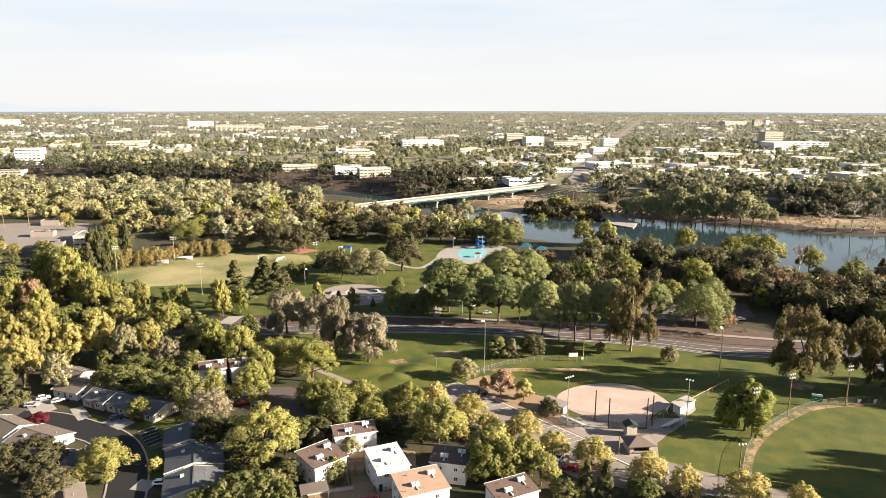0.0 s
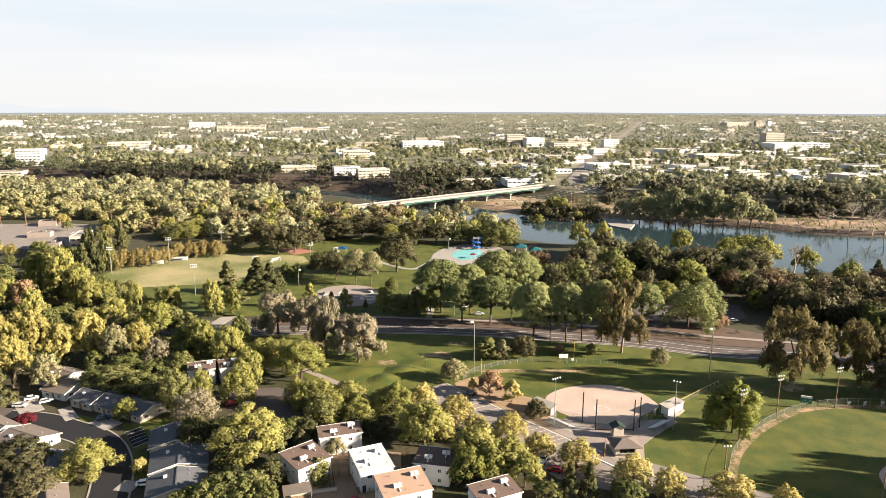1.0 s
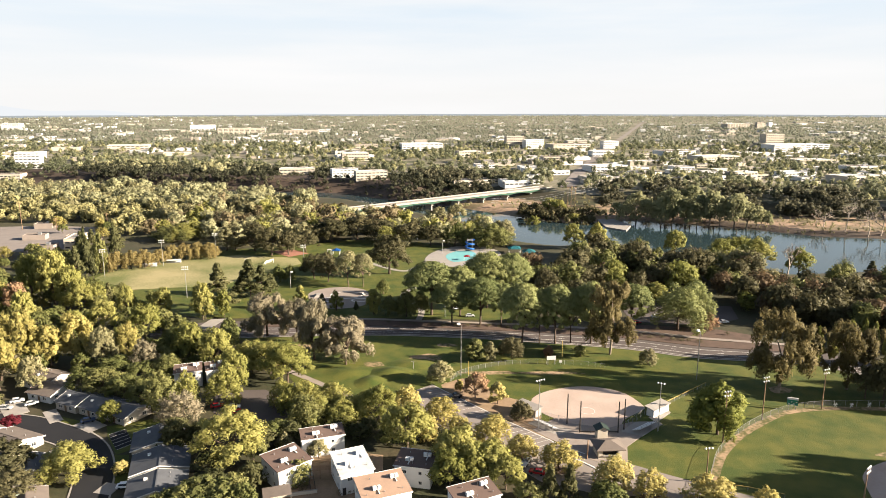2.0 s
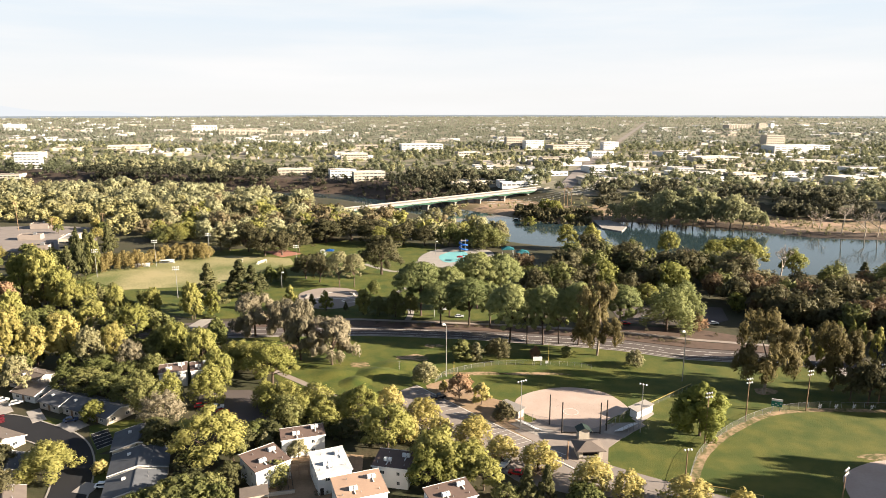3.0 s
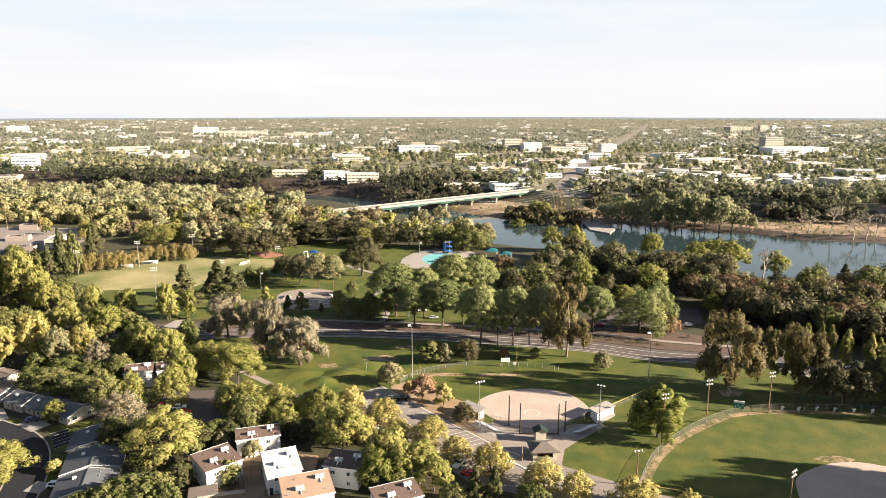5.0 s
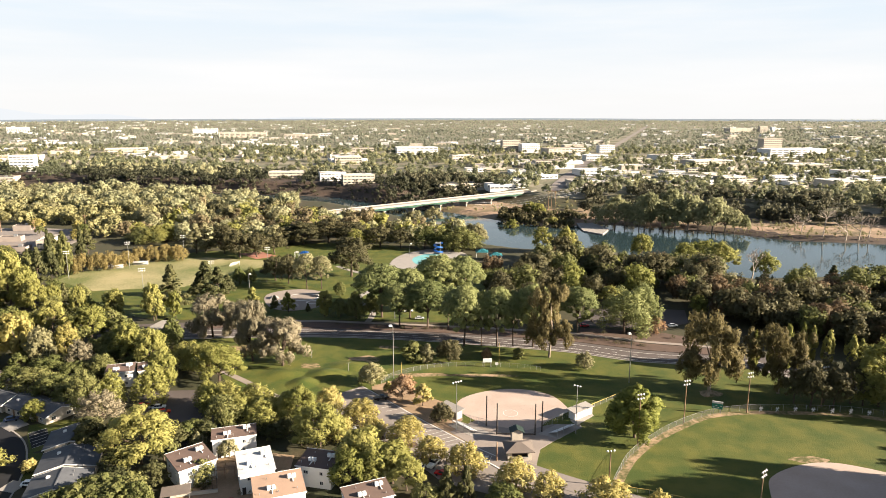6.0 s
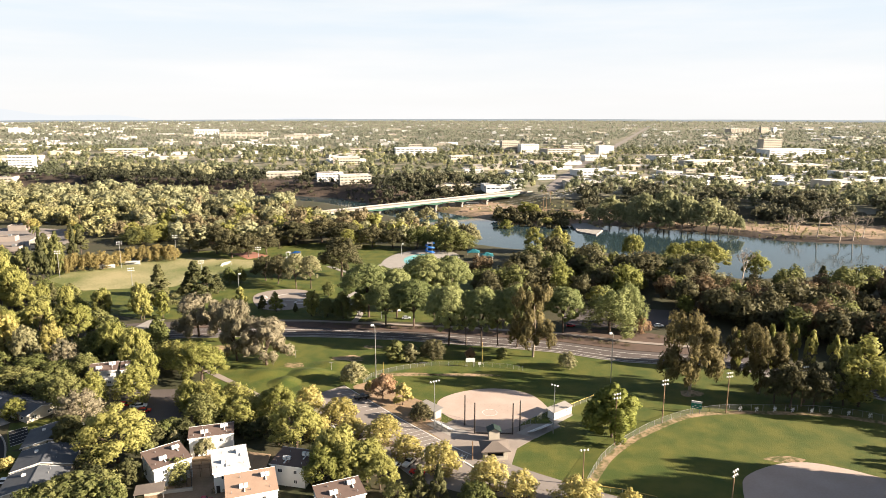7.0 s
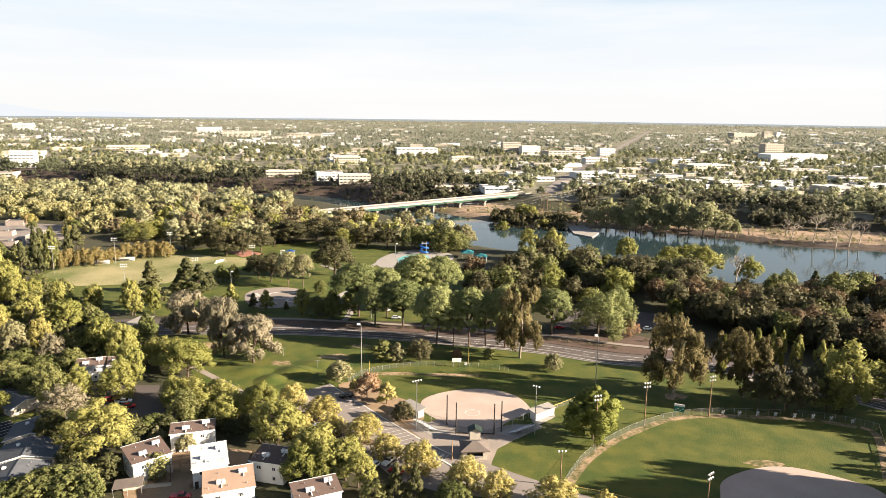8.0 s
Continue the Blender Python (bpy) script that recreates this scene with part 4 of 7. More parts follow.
plant([(-50.7, 147.7, 9, 12.7), (-42.9, 150.3, 9, 8.6), (-39.2, 146.5, 9, 7.0), (-56.9, 145.1, 8, 7.0), (-41.1, 183.3, 7, 10.3), (31.9, 151.8, 6, 7.3), (52.1, 151.3, 6, 8.7)], "broad", "green", "leafy tree beside the apartments")
plant([(-103.6, 235.3, 14, 9.9)], "broad", "grey", "pale half-bare tree among green ones")
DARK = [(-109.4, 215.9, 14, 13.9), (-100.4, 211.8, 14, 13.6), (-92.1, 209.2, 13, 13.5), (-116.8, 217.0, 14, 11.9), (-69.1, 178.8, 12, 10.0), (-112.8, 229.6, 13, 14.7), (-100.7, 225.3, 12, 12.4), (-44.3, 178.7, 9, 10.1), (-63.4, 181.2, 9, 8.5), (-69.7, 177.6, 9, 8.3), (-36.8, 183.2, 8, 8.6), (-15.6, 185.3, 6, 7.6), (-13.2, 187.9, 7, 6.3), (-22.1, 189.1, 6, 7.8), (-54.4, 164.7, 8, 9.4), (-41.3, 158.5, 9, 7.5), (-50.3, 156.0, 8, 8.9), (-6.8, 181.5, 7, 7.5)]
# the dark conifer leaf colour stands in for deep shade between the houses
plant([(x, y, h * 0.85, w) for x, y, h, w in DARK if y <= 203], "broad", "conifer", "dark tree between the houses, shade put into its leaf colour", group="dark trees between the houses")
plant([(x, y, h * 0.72, w) for x, y, h, w in DARK if y > 203], "broad", "green", "leafy green tree behind the bungalow roofs", group="green trees behind the bungalows")
plant([(-53.4, 145.2, 9, 11.2), (-45.5, 146.5, 9, 11.2), (-59.0, 143.2, 8, 8.3), (-44.6, 172.7, 8, 7.2)], "broad", "green", "leafy green tree behind the bungalows")
plant([(-36.8, 178.2, 6, 5.0)], "round", "dusty", "bush beside the apartments")

# thickets, trees of their own kind loosely filled
LEFT_WOOD = [(-167.6, 218.7), (-225.3, 301.6), (-262.0, 345.9), (-215.7, 352.0), (-152.9, 325.2), (-107.3, 289.5), (-94.7, 270.8), (-79.1, 239.4), (-91.0, 222.7), (-109.9, 232.7), (-142.4, 236.6), (-153.5, 228.7)]
plant([(-152.6, 239.0, 24.7, 14.3), (-143.3, 240.7, 17.4, 13.0), (-135.5, 246.6, 20.5, 14.2), (-115.2, 246.8, 16.6, 10.5), (-162.7, 236.1, 22.7, 15.4), (-178.6, 241.6, 24.3, 15.8), (-191.7, 316.8, 5.3, 5.7), (-150.0, 220.7, 19.4, 12.5)], "broad", "honey", "golden sycamore in the grove behind the houses", group="grove behind the houses", sprays=2400, size=0.55)
plant([(-122.7, 240.9, 17.4, 11.7), (-134.7, 216.0, 14.9, 9.4)], "broad", "dusty", "pale thinning tree in the grove behind the houses", sprays=1800, size=0.55)
plant([(-91.3, 246.9, 16.6, 12.8), (-76.9, 236.8, 18.2, 12.4), (-143.0, 281.5, 15.1, 13.4), (-119.9, 271.4, 16.9, 14.9), (-143.5, 304.4, 16.2, 8.3), (-126.2, 304.5, 14.8, 9.4), (-105.7, 301.2, 18.5, 9.8), (-164.6, 317.0, 13.6, 10.3), (-179.2, 315.0, 7.1, 8.0), (-200.1, 322.5, 27.3, 13.9), (-187.4, 319.7, 30.9, 17.3), (-178.3, 316.9, 22.3, 14.3), (-168.4, 309.5, 17.9, 11.2), (-205.8, 303.9, 18.4, 14.3), (-218.2, 303.8, 22.6, 16.5), (-177.8, 279.7, 20.3, 11.2), (-193.8, 266.6, 22.7, 14.7), (-63.6, 216.6, 16.9, 10.3), (-238.8, 305.4, 22.7, 19.4), (-124.8, 260.4, 11.2, 8.6), (-151.6, 274.0, 13.5, 8.5)], "broad", "lime", "yellow-green tree in the grove beside the road", group="grove beside the road", sprays=2000, size=0.55)
plant([(-195.6, 303.1, 17.8, 12.1)], "broad", "rust", "tree turning orange beside the pale sheds", sprays=1800, size=0.55)
plant([(-201.4, 377.0, 31.1, 6.0), (-197.6, 359.4, 24.0, 7.7), (-198.4, 377.0, 15.1, 4.7), (-198.4, 405.2, 29.2, 5.7), (-201.1, 357.0, 13.1, 5.1), (-159.8, 319.9, 13.4, 4.6)], "cone", "conifer", "tall dark conifer at the corner of the soccer pitch", "conifer", wide=1.2)
plant([(-200.5, 390.6, 25.5, 8.3), (-222.3, 411.2, 16.7, 8.0), (-106.7, 274.4, 11.7, 10.1), (-100.4, 248.1, 11.9, 10.1), (-159.7, 266.9, 12.7, 7.4), (-81.9, 267.5, 12.7, 8.4)], "round", "green", "green tree in the grove beside the road", sprays=1500, size=0.6)
WORKS = [(-330.6, 441.6), (-423.9, 572.4), (-279.8, 567.6), (-242.6, 476.2), (-245.4, 442.0)]
plant(sized(scatter(LEFT_WOOD, 12.5, 3), 6, 10, 1.0, 6), "broad", "green", "low green tree under the grove", group="low trees under the grove", sprays=700, size=0.7)
MID_LEFT = [(-252.0, 345.9), (-285.9, 402.9), (-268.4, 445.8), (-224.9, 423.2), (-205.7, 363.0), (-150.0, 335.8), (-122.7, 308.9), (-132.4, 306.8), (-203.6, 340.8)]
plant(sized(scatter(MID_LEFT, 15, 13, avoid=(WORKS,)), 6, 10, 1.0, 15), "round", "green", "low green tree beside the soccer pitch", sprays=800, size=0.7)


# woods that nobody could count
def far_wood(name, spots, leaf, label, per, size, seed, tuft=6):
    r = np.random.default_rng(seed)
    quads = []
    arr = np.array(spots)
    z = height(arr[:, 0], arr[:, 1])
    base = np.stack([arr[:, 0], arr[:, 1], z], 1)
    h, w = arr[:, 2], arr[:, 3]
    d = r.normal(size=(len(arr), tuft, 3))
    d /= np.linalg.norm(d, axis=2)[..., None]
    c = base[:, None] + d * r.uniform(*((0.1, 0.6) if tuft < 9 else (0.4, 0.8)), (len(arr), tuft, 1)) * np.stack([w / 2, w / 2, h * 0.42], 1)[:, None] + np.stack([0 * h, 0 * h, h * 0.55], 1)[:, None]
    rad = np.repeat(w * (0.3 if tuft < 9 else 0.17), tuft) * r.uniform(0.55, 1.35, len(arr) * tuft)
    core = np.repeat(base + np.stack([0 * h, 0 * h, h * 0.5], 1), tuft, 0)
    q, soft = leaf_quads(c.reshape(-1, 3), rad, per, 1.0, r, squash=1.1, core=core)
    mid = q.mean(1, keepdims=True)
    q = mid + (q - mid) * np.repeat(np.repeat(w / 8 * size * 1.3, tuft), per)[:, None, None]
    me = quad_mesh(name, q, soft, LEAF[leaf])
    tagged(new(name, me), label, "trees", kind="stuff")


def town_spots(n, y0, y1, h0, h1, seed, spread=1.0, off=120, keep=None):
    """Spots across the river, a way back from the shore, thinning out in clumps."""
    r = np.random.default_rng(seed)
    y = y0 + (y1 - y0) * r.random(n * 4) ** spread
    x = r.uniform(-1, 1, n * 4) * (y * 0.8 + 60)
    shore_y = np.interp(x, [p[0] for p in FAR_SHORE], [p[1] for p in FAR_SHORE])
    ok = (y > shore_y) & (line_distance(x, y, FAR_SHORE) > off) & (np.sin(x / 47 + 3 * np.sin(y / 90)) + np.sin(y / 61 + x / 150) > r.uniform(-2.4, 0.6, n * 4))
    if keep is not None:
        ok &= ~inside_many(x, y, keep)
    x, y = x[ok][:n], y[ok][:n]
    h = r.uniform(h0, h1, len(x))
    return np.stack([x, y, h, h * r.uniform(0.75, 1.15, len(x))], 1)


RIGHT_WOOD = [(53.2, 330.4), (51.8, 376.5), (55.1, 416.6), (84.0, 433.1), (129.1, 443.8), (168.6, 404.8), (200.2, 361.9), (301.5, 375.9), (309.7, 328.7), (236.8, 228.6), (224.2, 251.5), (196.7, 272.1), (178.8, 294.0), (157.2, 313.1), (166.1, 330.7), (124.4, 339.0), (92.1, 320.6), (59.9, 302.3)]
spots = sized(scatter(RIGHT_WOOD, 12.5, 23, avoid=([(50, 385), (86, 385), (86, 452), (50, 452)],)), 10, 21, 0.9, 24)
spots += sized(scatter([(150.0, 312.0), (176.0, 296.0), (196.0, 275.0), (222.0, 256.0), (236.0, 236.0), (262.0, 270.0), (230.0, 300.0), (190.0, 322.0)], 9.5, 28), 11, 17, 0.95, 29)
share_of = np.random.default_rng(25).random(len(spots))
near_edge = [p[1] < 300 or (p[0] > 165 and p[1] < 345) for p in spots]
share_of = np.where(near_edge & (share_of > 0.5), np.where(share_of > 0.72, 0.9, 0.2), share_of)
for k, (lo, hi, leaf, words) in enumerate(((0, 0.42, "oak", "dark oaks of the riverside wood"), (0.42, 0.62, "green", "green trees in the riverside wood"), (0.62, 0.72, "lime", "yellowing trees in the riverside wood"),
                                           (0.72, 0.81, "dusty", "dusty trees in the riverside wood"), (0.81, 0.94, "umber", "brownish oaks in the riverside wood"), (0.94, 1, "fresh", "fresh green trees in the riverside wood"))):
    far_wood("riverside_wood", [p for p, u in zip(spots, share_of) if lo <= u < hi], leaf, words, 62, 0.33, 26 + k, tuft=30)
plant([(119.7, 377.5, 17, 16.7), (132.0, 374.4, 16, 13.3), (120.9, 355.6, 17, 13.9), (112.9, 402.1, 17, 10.6), (146.4, 364.3, 15, 11.0), (124.1, 300.9, 9, 3.8), (129.9, 497.4, 17, 14.7), (131.6, 389.2, 15, 18.5), (256.5, 369.5, 13, 9.7), (264.9, 364.0, 13, 9.0)], "cone", "conifer", "tall dark cedar in the riverside wood", "cedar", sprays=1500, size=0.6)
plant([(163.8, 318.6, 9, 4.0), (121.7, 333.3, 10, 13.1)], "column", "lime", "small yellow-green tree in the riverside wood")
plant([(235.1, 405.9, 20, 16.5), (206.0, 428.4, 22, 28.6), (185.6, 406.5, 18, 17.9), (118.9, 462.2, 19, 13.8), (164.4, 432.0, 19, 14.4), (102.9, 463.1, 18, 16.2), (206.4, 405.7, 20, 21.5)], "broad", "lime", "pale yellow-green tree at the river's edge", sprays=1200, size=0.7)
plant([(39.3, 530.8, 15, 16.6), (59.7, 525.2, 15, 15.5), (54.7, 504.2, 16, 19.4), (36.8, 532.6, 15, 18.6), (19.8, 580.3, 16, 18.2), (4.6, 563.3, 15, 17.6)], "broad", "dusty", "pale willow at the river's edge", "willow", sprays=1200, size=0.7)
MID_WOOD = [(-146.1, 460.9), (-216.9, 515.9), (-300.8, 475.8), (-334.3, 452.4), (-485.0, 666.2), (-335.8, 667.5), (-126.6, 661.5), (-10.3, 575.3), (41.7, 532.2), (49.4, 469.7), (-0.2, 485.8), (-54.1, 512.2), (-99.1, 468.9)]
spots = [p for p in scatter(MID_WOOD, 15, 33, avoid=(WORKS,)) if p[1] < 640 or p[0] < -0.185 * p[1]]


def low(rows):
    """Lower trees where the wood opens towards the bridge."""
    return [(x, y, h * (0.6 if y > 575 and x > -0.185 * y else 1), w) for x, y, h, w in rows]


gilt = [p for p in spots if p[0] < -235]
spots = [p for p in spots if p[0] >= -235]
far_wood("park_wood", sized(gilt, 8, 16, 1.2, 48), "straw", "yellowing trees of the wood behind the sheds", 26, 0.55, 49, tuft=20)
far_wood("park_wood", low(sized(spots[::4], 8, 19, 1.1, 40)), "pale", "pale green trees of the wood behind the park", 26, 0.55, 41, tuft=20)
far_wood("park_wood", low(sized(spots[2::4], 8, 19, 1.1, 34)), "russet", "olive-brown oaks of the wood behind the park", 26, 0.55, 35, tuft=20)
far_wood("park_wood", low(sized(spots[1::4], 8, 18, 1.15, 36)), "dusty", "dusty green trees of the wood behind the park", 26, 0.55, 37, tuft=20)
far_wood("park_wood", low(sized(spots[3::4], 10, 18, 1.1, 38)), "lime", "yellow-green trees of the wood behind the park", 26, 0.55, 39, tuft=20)
LEFT_BANK = [(-459.1, 629.5), (-422.1, 622.8), (-314.5, 623.7), (-191.7, 611.2), (-123.8, 646.5), (-94.3, 677.5), (-135.7, 710.8), (-420, 815), (-640, 870), (-560, 700)]
spots = [p for p in scatter(LEFT_BANK, 15, 43) if p[0] < -0.185 * p[1] or p[1] < 640]
far_wood("riverside_trees", low(sized(spots[::2], 9, 20, 1.15, 44)), "pale", "dusty pale green riverside cottonwoods", 24, 0.6, 45, tuft=16)
far_wood("riverside_trees", low(sized(spots[1::2], 8, 16, 1.2, 46)), "dusty", "dusty yellow-green riverside trees in early autumn", 24, 0.6, 47, tuft=16)

# shrubs
BED = between(0.8)
SHRUBS = []
r = np.random.default_rng(91)
line = curve(BED[3:8], 8)
for i in range(2, len(line) - 1):
    x, y = line[i]
    SHRUBS.append((x + r.uniform(-1, 1), y + r.uniform(-1.2, 1.2), r.uniform(0.9, 1.6), r.uniform(2.0, 3.6)))
plant(SHRUBS, "round", "oak", "low dark clipped shrub in the roadside bed", "shrub", "shrub", "shrubs in the roadside bed", sprays=300, size=0.4)
plant([P + (1.8, 2.6) for P in ((104.2, 313.1), (113.2, 313.1), (113.4, 302.4), (115.0, 299.8), (132.1, 286.0), (126.3, 281.4), (107.4, 286.0), (136.6, 279.9), (105.0, 302.4))], "round", "oak", "dark round shrub on the bare verge", "shrub", "shrub", "shrubs on the verge", sprays=300, size=0.4)

# ---- the far bank and the town ----
APPROACH = [(20, 640), (150, 620), (185, 730), (200, 800), (130, 830), (80, 790), (30, 690)]


CLEARED = [[(-150, 900), (-104, 900), (-92, 800), (-140, 830)], [(-116, 880), (-62, 880), (-56, 775), (-104, 815)], [(-226, 945), (-176, 945), (-160, 845), (-206, 860)]]


def bank_spots(gap, d0, d1, x0, x1, seed, h0, h1):
    r = np.random.default_rng(seed)
    out = []
    for (ax, ay), (bx, by) in zip(FAR_SHORE, FAR_SHORE[1:]):
        n = int(math.hypot(bx - ax, by - ay) * (d1 - d0) / gap ** 2)
        nx, ny = -(by - ay), bx - ax
        k = math.hypot(nx, ny)
        nx, ny = nx / k, ny / k
        if ny < 0:
            nx, ny = -nx, -ny
        for _ in range(n):
            t, d = r.random(), r.uniform(d0, d1)
            x, y = ax + (bx - ax) * t + nx * d, ay + (by - ay) * t + ny * d
            if x0 < x < x1 and abs(x) < y * 0.85 + 60 and not inside(x, y, APPROACH):
                h = r.uniform(h0, h1) * (0.5 if any(inside(x, y, p) for p in CLEARED) else 1)
                out.append((x, y, h, h * r.uniform(0.8, 1.1)))
    return out


def far_building(x, y, w, d, h, rz, wall, roof, label, storeys=1, name="building", category="building"):
    """A flat-roofed block with a parapet, a roof slab, rooftop plant and a row of windows a storey."""
    t = thing(name, label, category, m=pose(x, y, hz(x, y) - 0.2, 0, 0, rz))
    bm = bmesh.new()
    box(bm, 0, 0, -3, w, d, h + 3)
    for sx, sy, px, py in ((w, 0.4, 0, d / 2 - 0.2), (w, 0.4, 0, -d / 2 + 0.2), (0.4, d - 0.8, w / 2 - 0.2, 0), (0.4, d - 0.8, -w / 2 + 0.2, 0)):
        box(bm, px, py, h, sx, sy, 0.7)
    part("wall", bm, M[wall], t)
    bm = bmesh.new()
    box(bm, 0, 0, h, w - 0.9, d - 0.9, 0.2)
    part("roof", bm, M[roof], t)
    bm = bmesh.new()
    box(bm, w * 0.2, 0, h + 0.2, min(4, w * 0.15), min(3, d * 0.2), 1.6)
    part("rooftop_unit", bm, M["metal"], t)
    me = None
    n = max(2, min(9, int(w / 5)))
    for s in range(storeys if storeys > 1 or y < 1050 else 0):
        for i in range(n):
            if me is None:
                bm = bmesh.new()
                box(bm, 0, 0, 0, w / n * 0.72, 0.1, h / storeys * 0.3)
                me = part("window", bm, M["glass"], t).data
                t.children[-1].location = (0, 0, 0)
                o = [c for c in t.children if c.name.startswith("window")][0]
            else:
                o = share("window", me, t)
            o.location = (-w / 2 + w / n * (i + 0.5), -d / 2 - 0.03, h / storeys * (s + 0.35))
    return t


# the street that runs straight away from the bridge
STREET_AWAY = band([p[:2] for p in ((153, 768, 1, 6.6), (201, 942, 2, 9.7), (274, 1185, 2, 7.1), (972, 3273, 6, 8.3))], 40)
bm = bmesh.new()
line = [Vector(p[:2]) for p in ((153, 768, 1, 6.6), (201, 942, 2, 9.7), (274, 1185, 2, 7.1), (972, 3273, 6, 8.3))]
pts = []
for a, b in zip(line, line[1:]):
    n = max(2, int((b - a).length / 25))
    pts += [a.lerp(b, i / n) for i in range(n)]
vs = []
for i, p in enumerate(pts):
    d = (pts[min(i + 1, len(pts) - 1)] - pts[max(i - 1, 0)]).normalized()
    side = Vector((-d.y, d.x)) * (9 if p.y < 1000 else 6.5)
    z = hz(p.x, p.y) + 0.7
    vs.append((bm.verts.new((*(p + side), z)), bm.verts.new((*(p - side), z))))
for (a, b), (c, d) in zip(vs, vs[1:]):
    bm.faces.new((a, b, d, c))
tagged(obj("road_town", bm, M["pale_asphalt"]), "straight grey street running away through the town", "road", kind="structure")

# the bluff leaf brings its shade along in its colour
far_wood("bluff_trees", bank_spots(10, 16, 120, -540, 30, 51, 6, 14), "bluff", "dark trees on the river bluff", 8, 0.9, 52, tuft=9)
far_wood("bluff_trees", bank_spots(10, 16, 120, -1000, -540, 55, 6, 13), "town", "green trees on top of the bluff", 8, 0.9, 56, tuft=9)
far_wood("bluff_trees", bank_spots(17, 60, 150, -540, -250, 57, 9, 14), "pale", "tall pale green trees along the top of the bluff", 12, 0.8, 60, tuft=12)
far_wood("bluff_trees", bank_spots(9.5, 70, 170, -40, 720, 53, 8, 15), "bluff", "dark trees on the slope above the beach", 9, 0.9, 54, tuft=9)
GROVE = [(180.6, 611.2) + (28.7,), (191.8, 617.7) + (32.7,), (198.0, 605.1) + (27.7,), (208.7, 599.1) + (33.7,), (218.2, 596.2) + (39.1,), (229.6, 593.3) + (35.6,), (238.9, 590.5) + (34.2,), (249.1, 587.7) + (36.6,), (258.1, 584.9) + (32.2,), (269.2, 582.1) + (33.7,), (279.1, 579.4) + (30.2,), (286.9, 576.6) + (23.8,), (294.6, 573.9) + (16.3,), (219.7, 618.0) + (33.7,), (242.2, 615.1) + (34.2,), (262.2, 609.0) + (32.2,), (280.5, 600.0) + (29.7,), (174.6, 624.0) + (17.8,)]
plant([(x, y, h * (0.82 + 0.16 * ((i * 7) % 5) / 4), h * (0.6 + 0.2 * ((i * 3) % 4) / 3)) for i, (x, y, h) in enumerate(GROVE)], "broad", "cotton", "tall grey-green cottonwood on the far bank", "cottonwood", group="cottonwoods on the far bank", bark="pale_bark", sprays=800, size=0.85)
far_wood("bank_scrub", bank_spots(7, 1, 34, -480, 24, 88, 3, 8), "bluff", "dark scrub on the steep bank below the town", 10, 1.0, 89)
far_wood("bank_scrub", bank_spots(6, 2, 22, 20, 170, 58, 3, 7), "dusty", "low scrub along the far shore", 8, 1.2, 59)
far_wood("bank_scrub", sized(scatter([(83.7, 635.7), (150.2, 607.3), (156.1, 636.5), (86.6, 667.7)], 6, 85), 6, 11, 1.0, 86), "oak", "dark low trees along the bank below the bridge", 16, 0.8, 87, tuft=10)
plant([(114.6, 653.0, 15, 16.9), (122.3, 643.6, 14, 15.6), (92.4, 602.8, 11, 12.5), (132.3, 616.3, 8, 10.7)], "broad", "lime", "yellow-green tree on the bank beside the bridge", sprays=800, size=0.8)
far_wood("bank_scrub", bank_spots(6, 12, 40, 100, 170, 70, 3, 6), "oak", "scrub on the low far bank", 8, 1.2, 71)
far_wood("bank_scrub", bank_spots(6.5, 2, 66, 270, 640, 72, 1, 3.5), "dusty", "tufts of scrub along the beach", 8, 1.0, 73)
far_wood("town_trees", town_spots(2700, 620, 1600, 8, 15, 61, keep=STREET_AWAY), "town", "dark green trees between the town's houses", 10, 1.05, 62)
far_wood("town_trees", town_spots(1700, 620, 1600, 6, 12, 63, keep=STREET_AWAY), "cotton", "grey-green trees between the town's houses", 10, 1.05, 64)
# these far leaves carry the haze in their colour
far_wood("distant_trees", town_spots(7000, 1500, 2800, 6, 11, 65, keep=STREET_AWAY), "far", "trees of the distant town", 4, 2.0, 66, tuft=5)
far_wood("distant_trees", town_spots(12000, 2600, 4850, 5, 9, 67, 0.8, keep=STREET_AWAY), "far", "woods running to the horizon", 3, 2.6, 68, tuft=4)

# buildings of the town that stand out: place, width and height
r = np.random.default_rng(81)
TOWN = [(-624, 1005, 34, 25.8), (-619, 938, 48, 12.9), (-643, 1368, 78, 14.0), (-847, 2356, 82, 21.9), (-648, 2156, 148, 18.3), (-1564, 2421, 65, 22.5), (-148, 1155, 46, 13.8), (-163, 1441, 50, 11.0), (-40, 1361, 84, 18.6), (-42, 1393, 26, 23.7), (-127, 892, 35, 11.0), (-88, 862, 41, 12.0), (-201, 937, 49, 8.0), (-150, 1169, 44, 13.5)]
TOWN += [(163, 1485, 40, 26.6), (203, 1467, 42, 20.0), (267, 1398, 85, 14.3), (312, 1544, 47, 13.1), (367, 1450, 35, 17.3), (745, 1502, 45, 29.4), (709, 1331, 126, 17.0), (1103, 2518, 102, 19.2), (1189, 2515, 32, 25.6), (1278, 2623, 18, 20.0)]
TOWN += [(458, 1105, 77, 12.3), (592, 933, 44, 10.4), (397, 863, 37, 9.7), (328, 1065, 55, 7.3), (457, 1276, 87, 8.7), (596, 1063, 64, 9.1), (246, 975, 59, 8.4), (197, 1127, 48, 9.6), (52, 1246, 43, 10.6), (478, 883, 46, 7.6), (368, 1197, 41, 8.2), (303, 1249, 43, 10.7), (526, 830, 64, 8.6), (-453, 2131, 108, 12.6), (-395, 2214, 37, 11.2)]
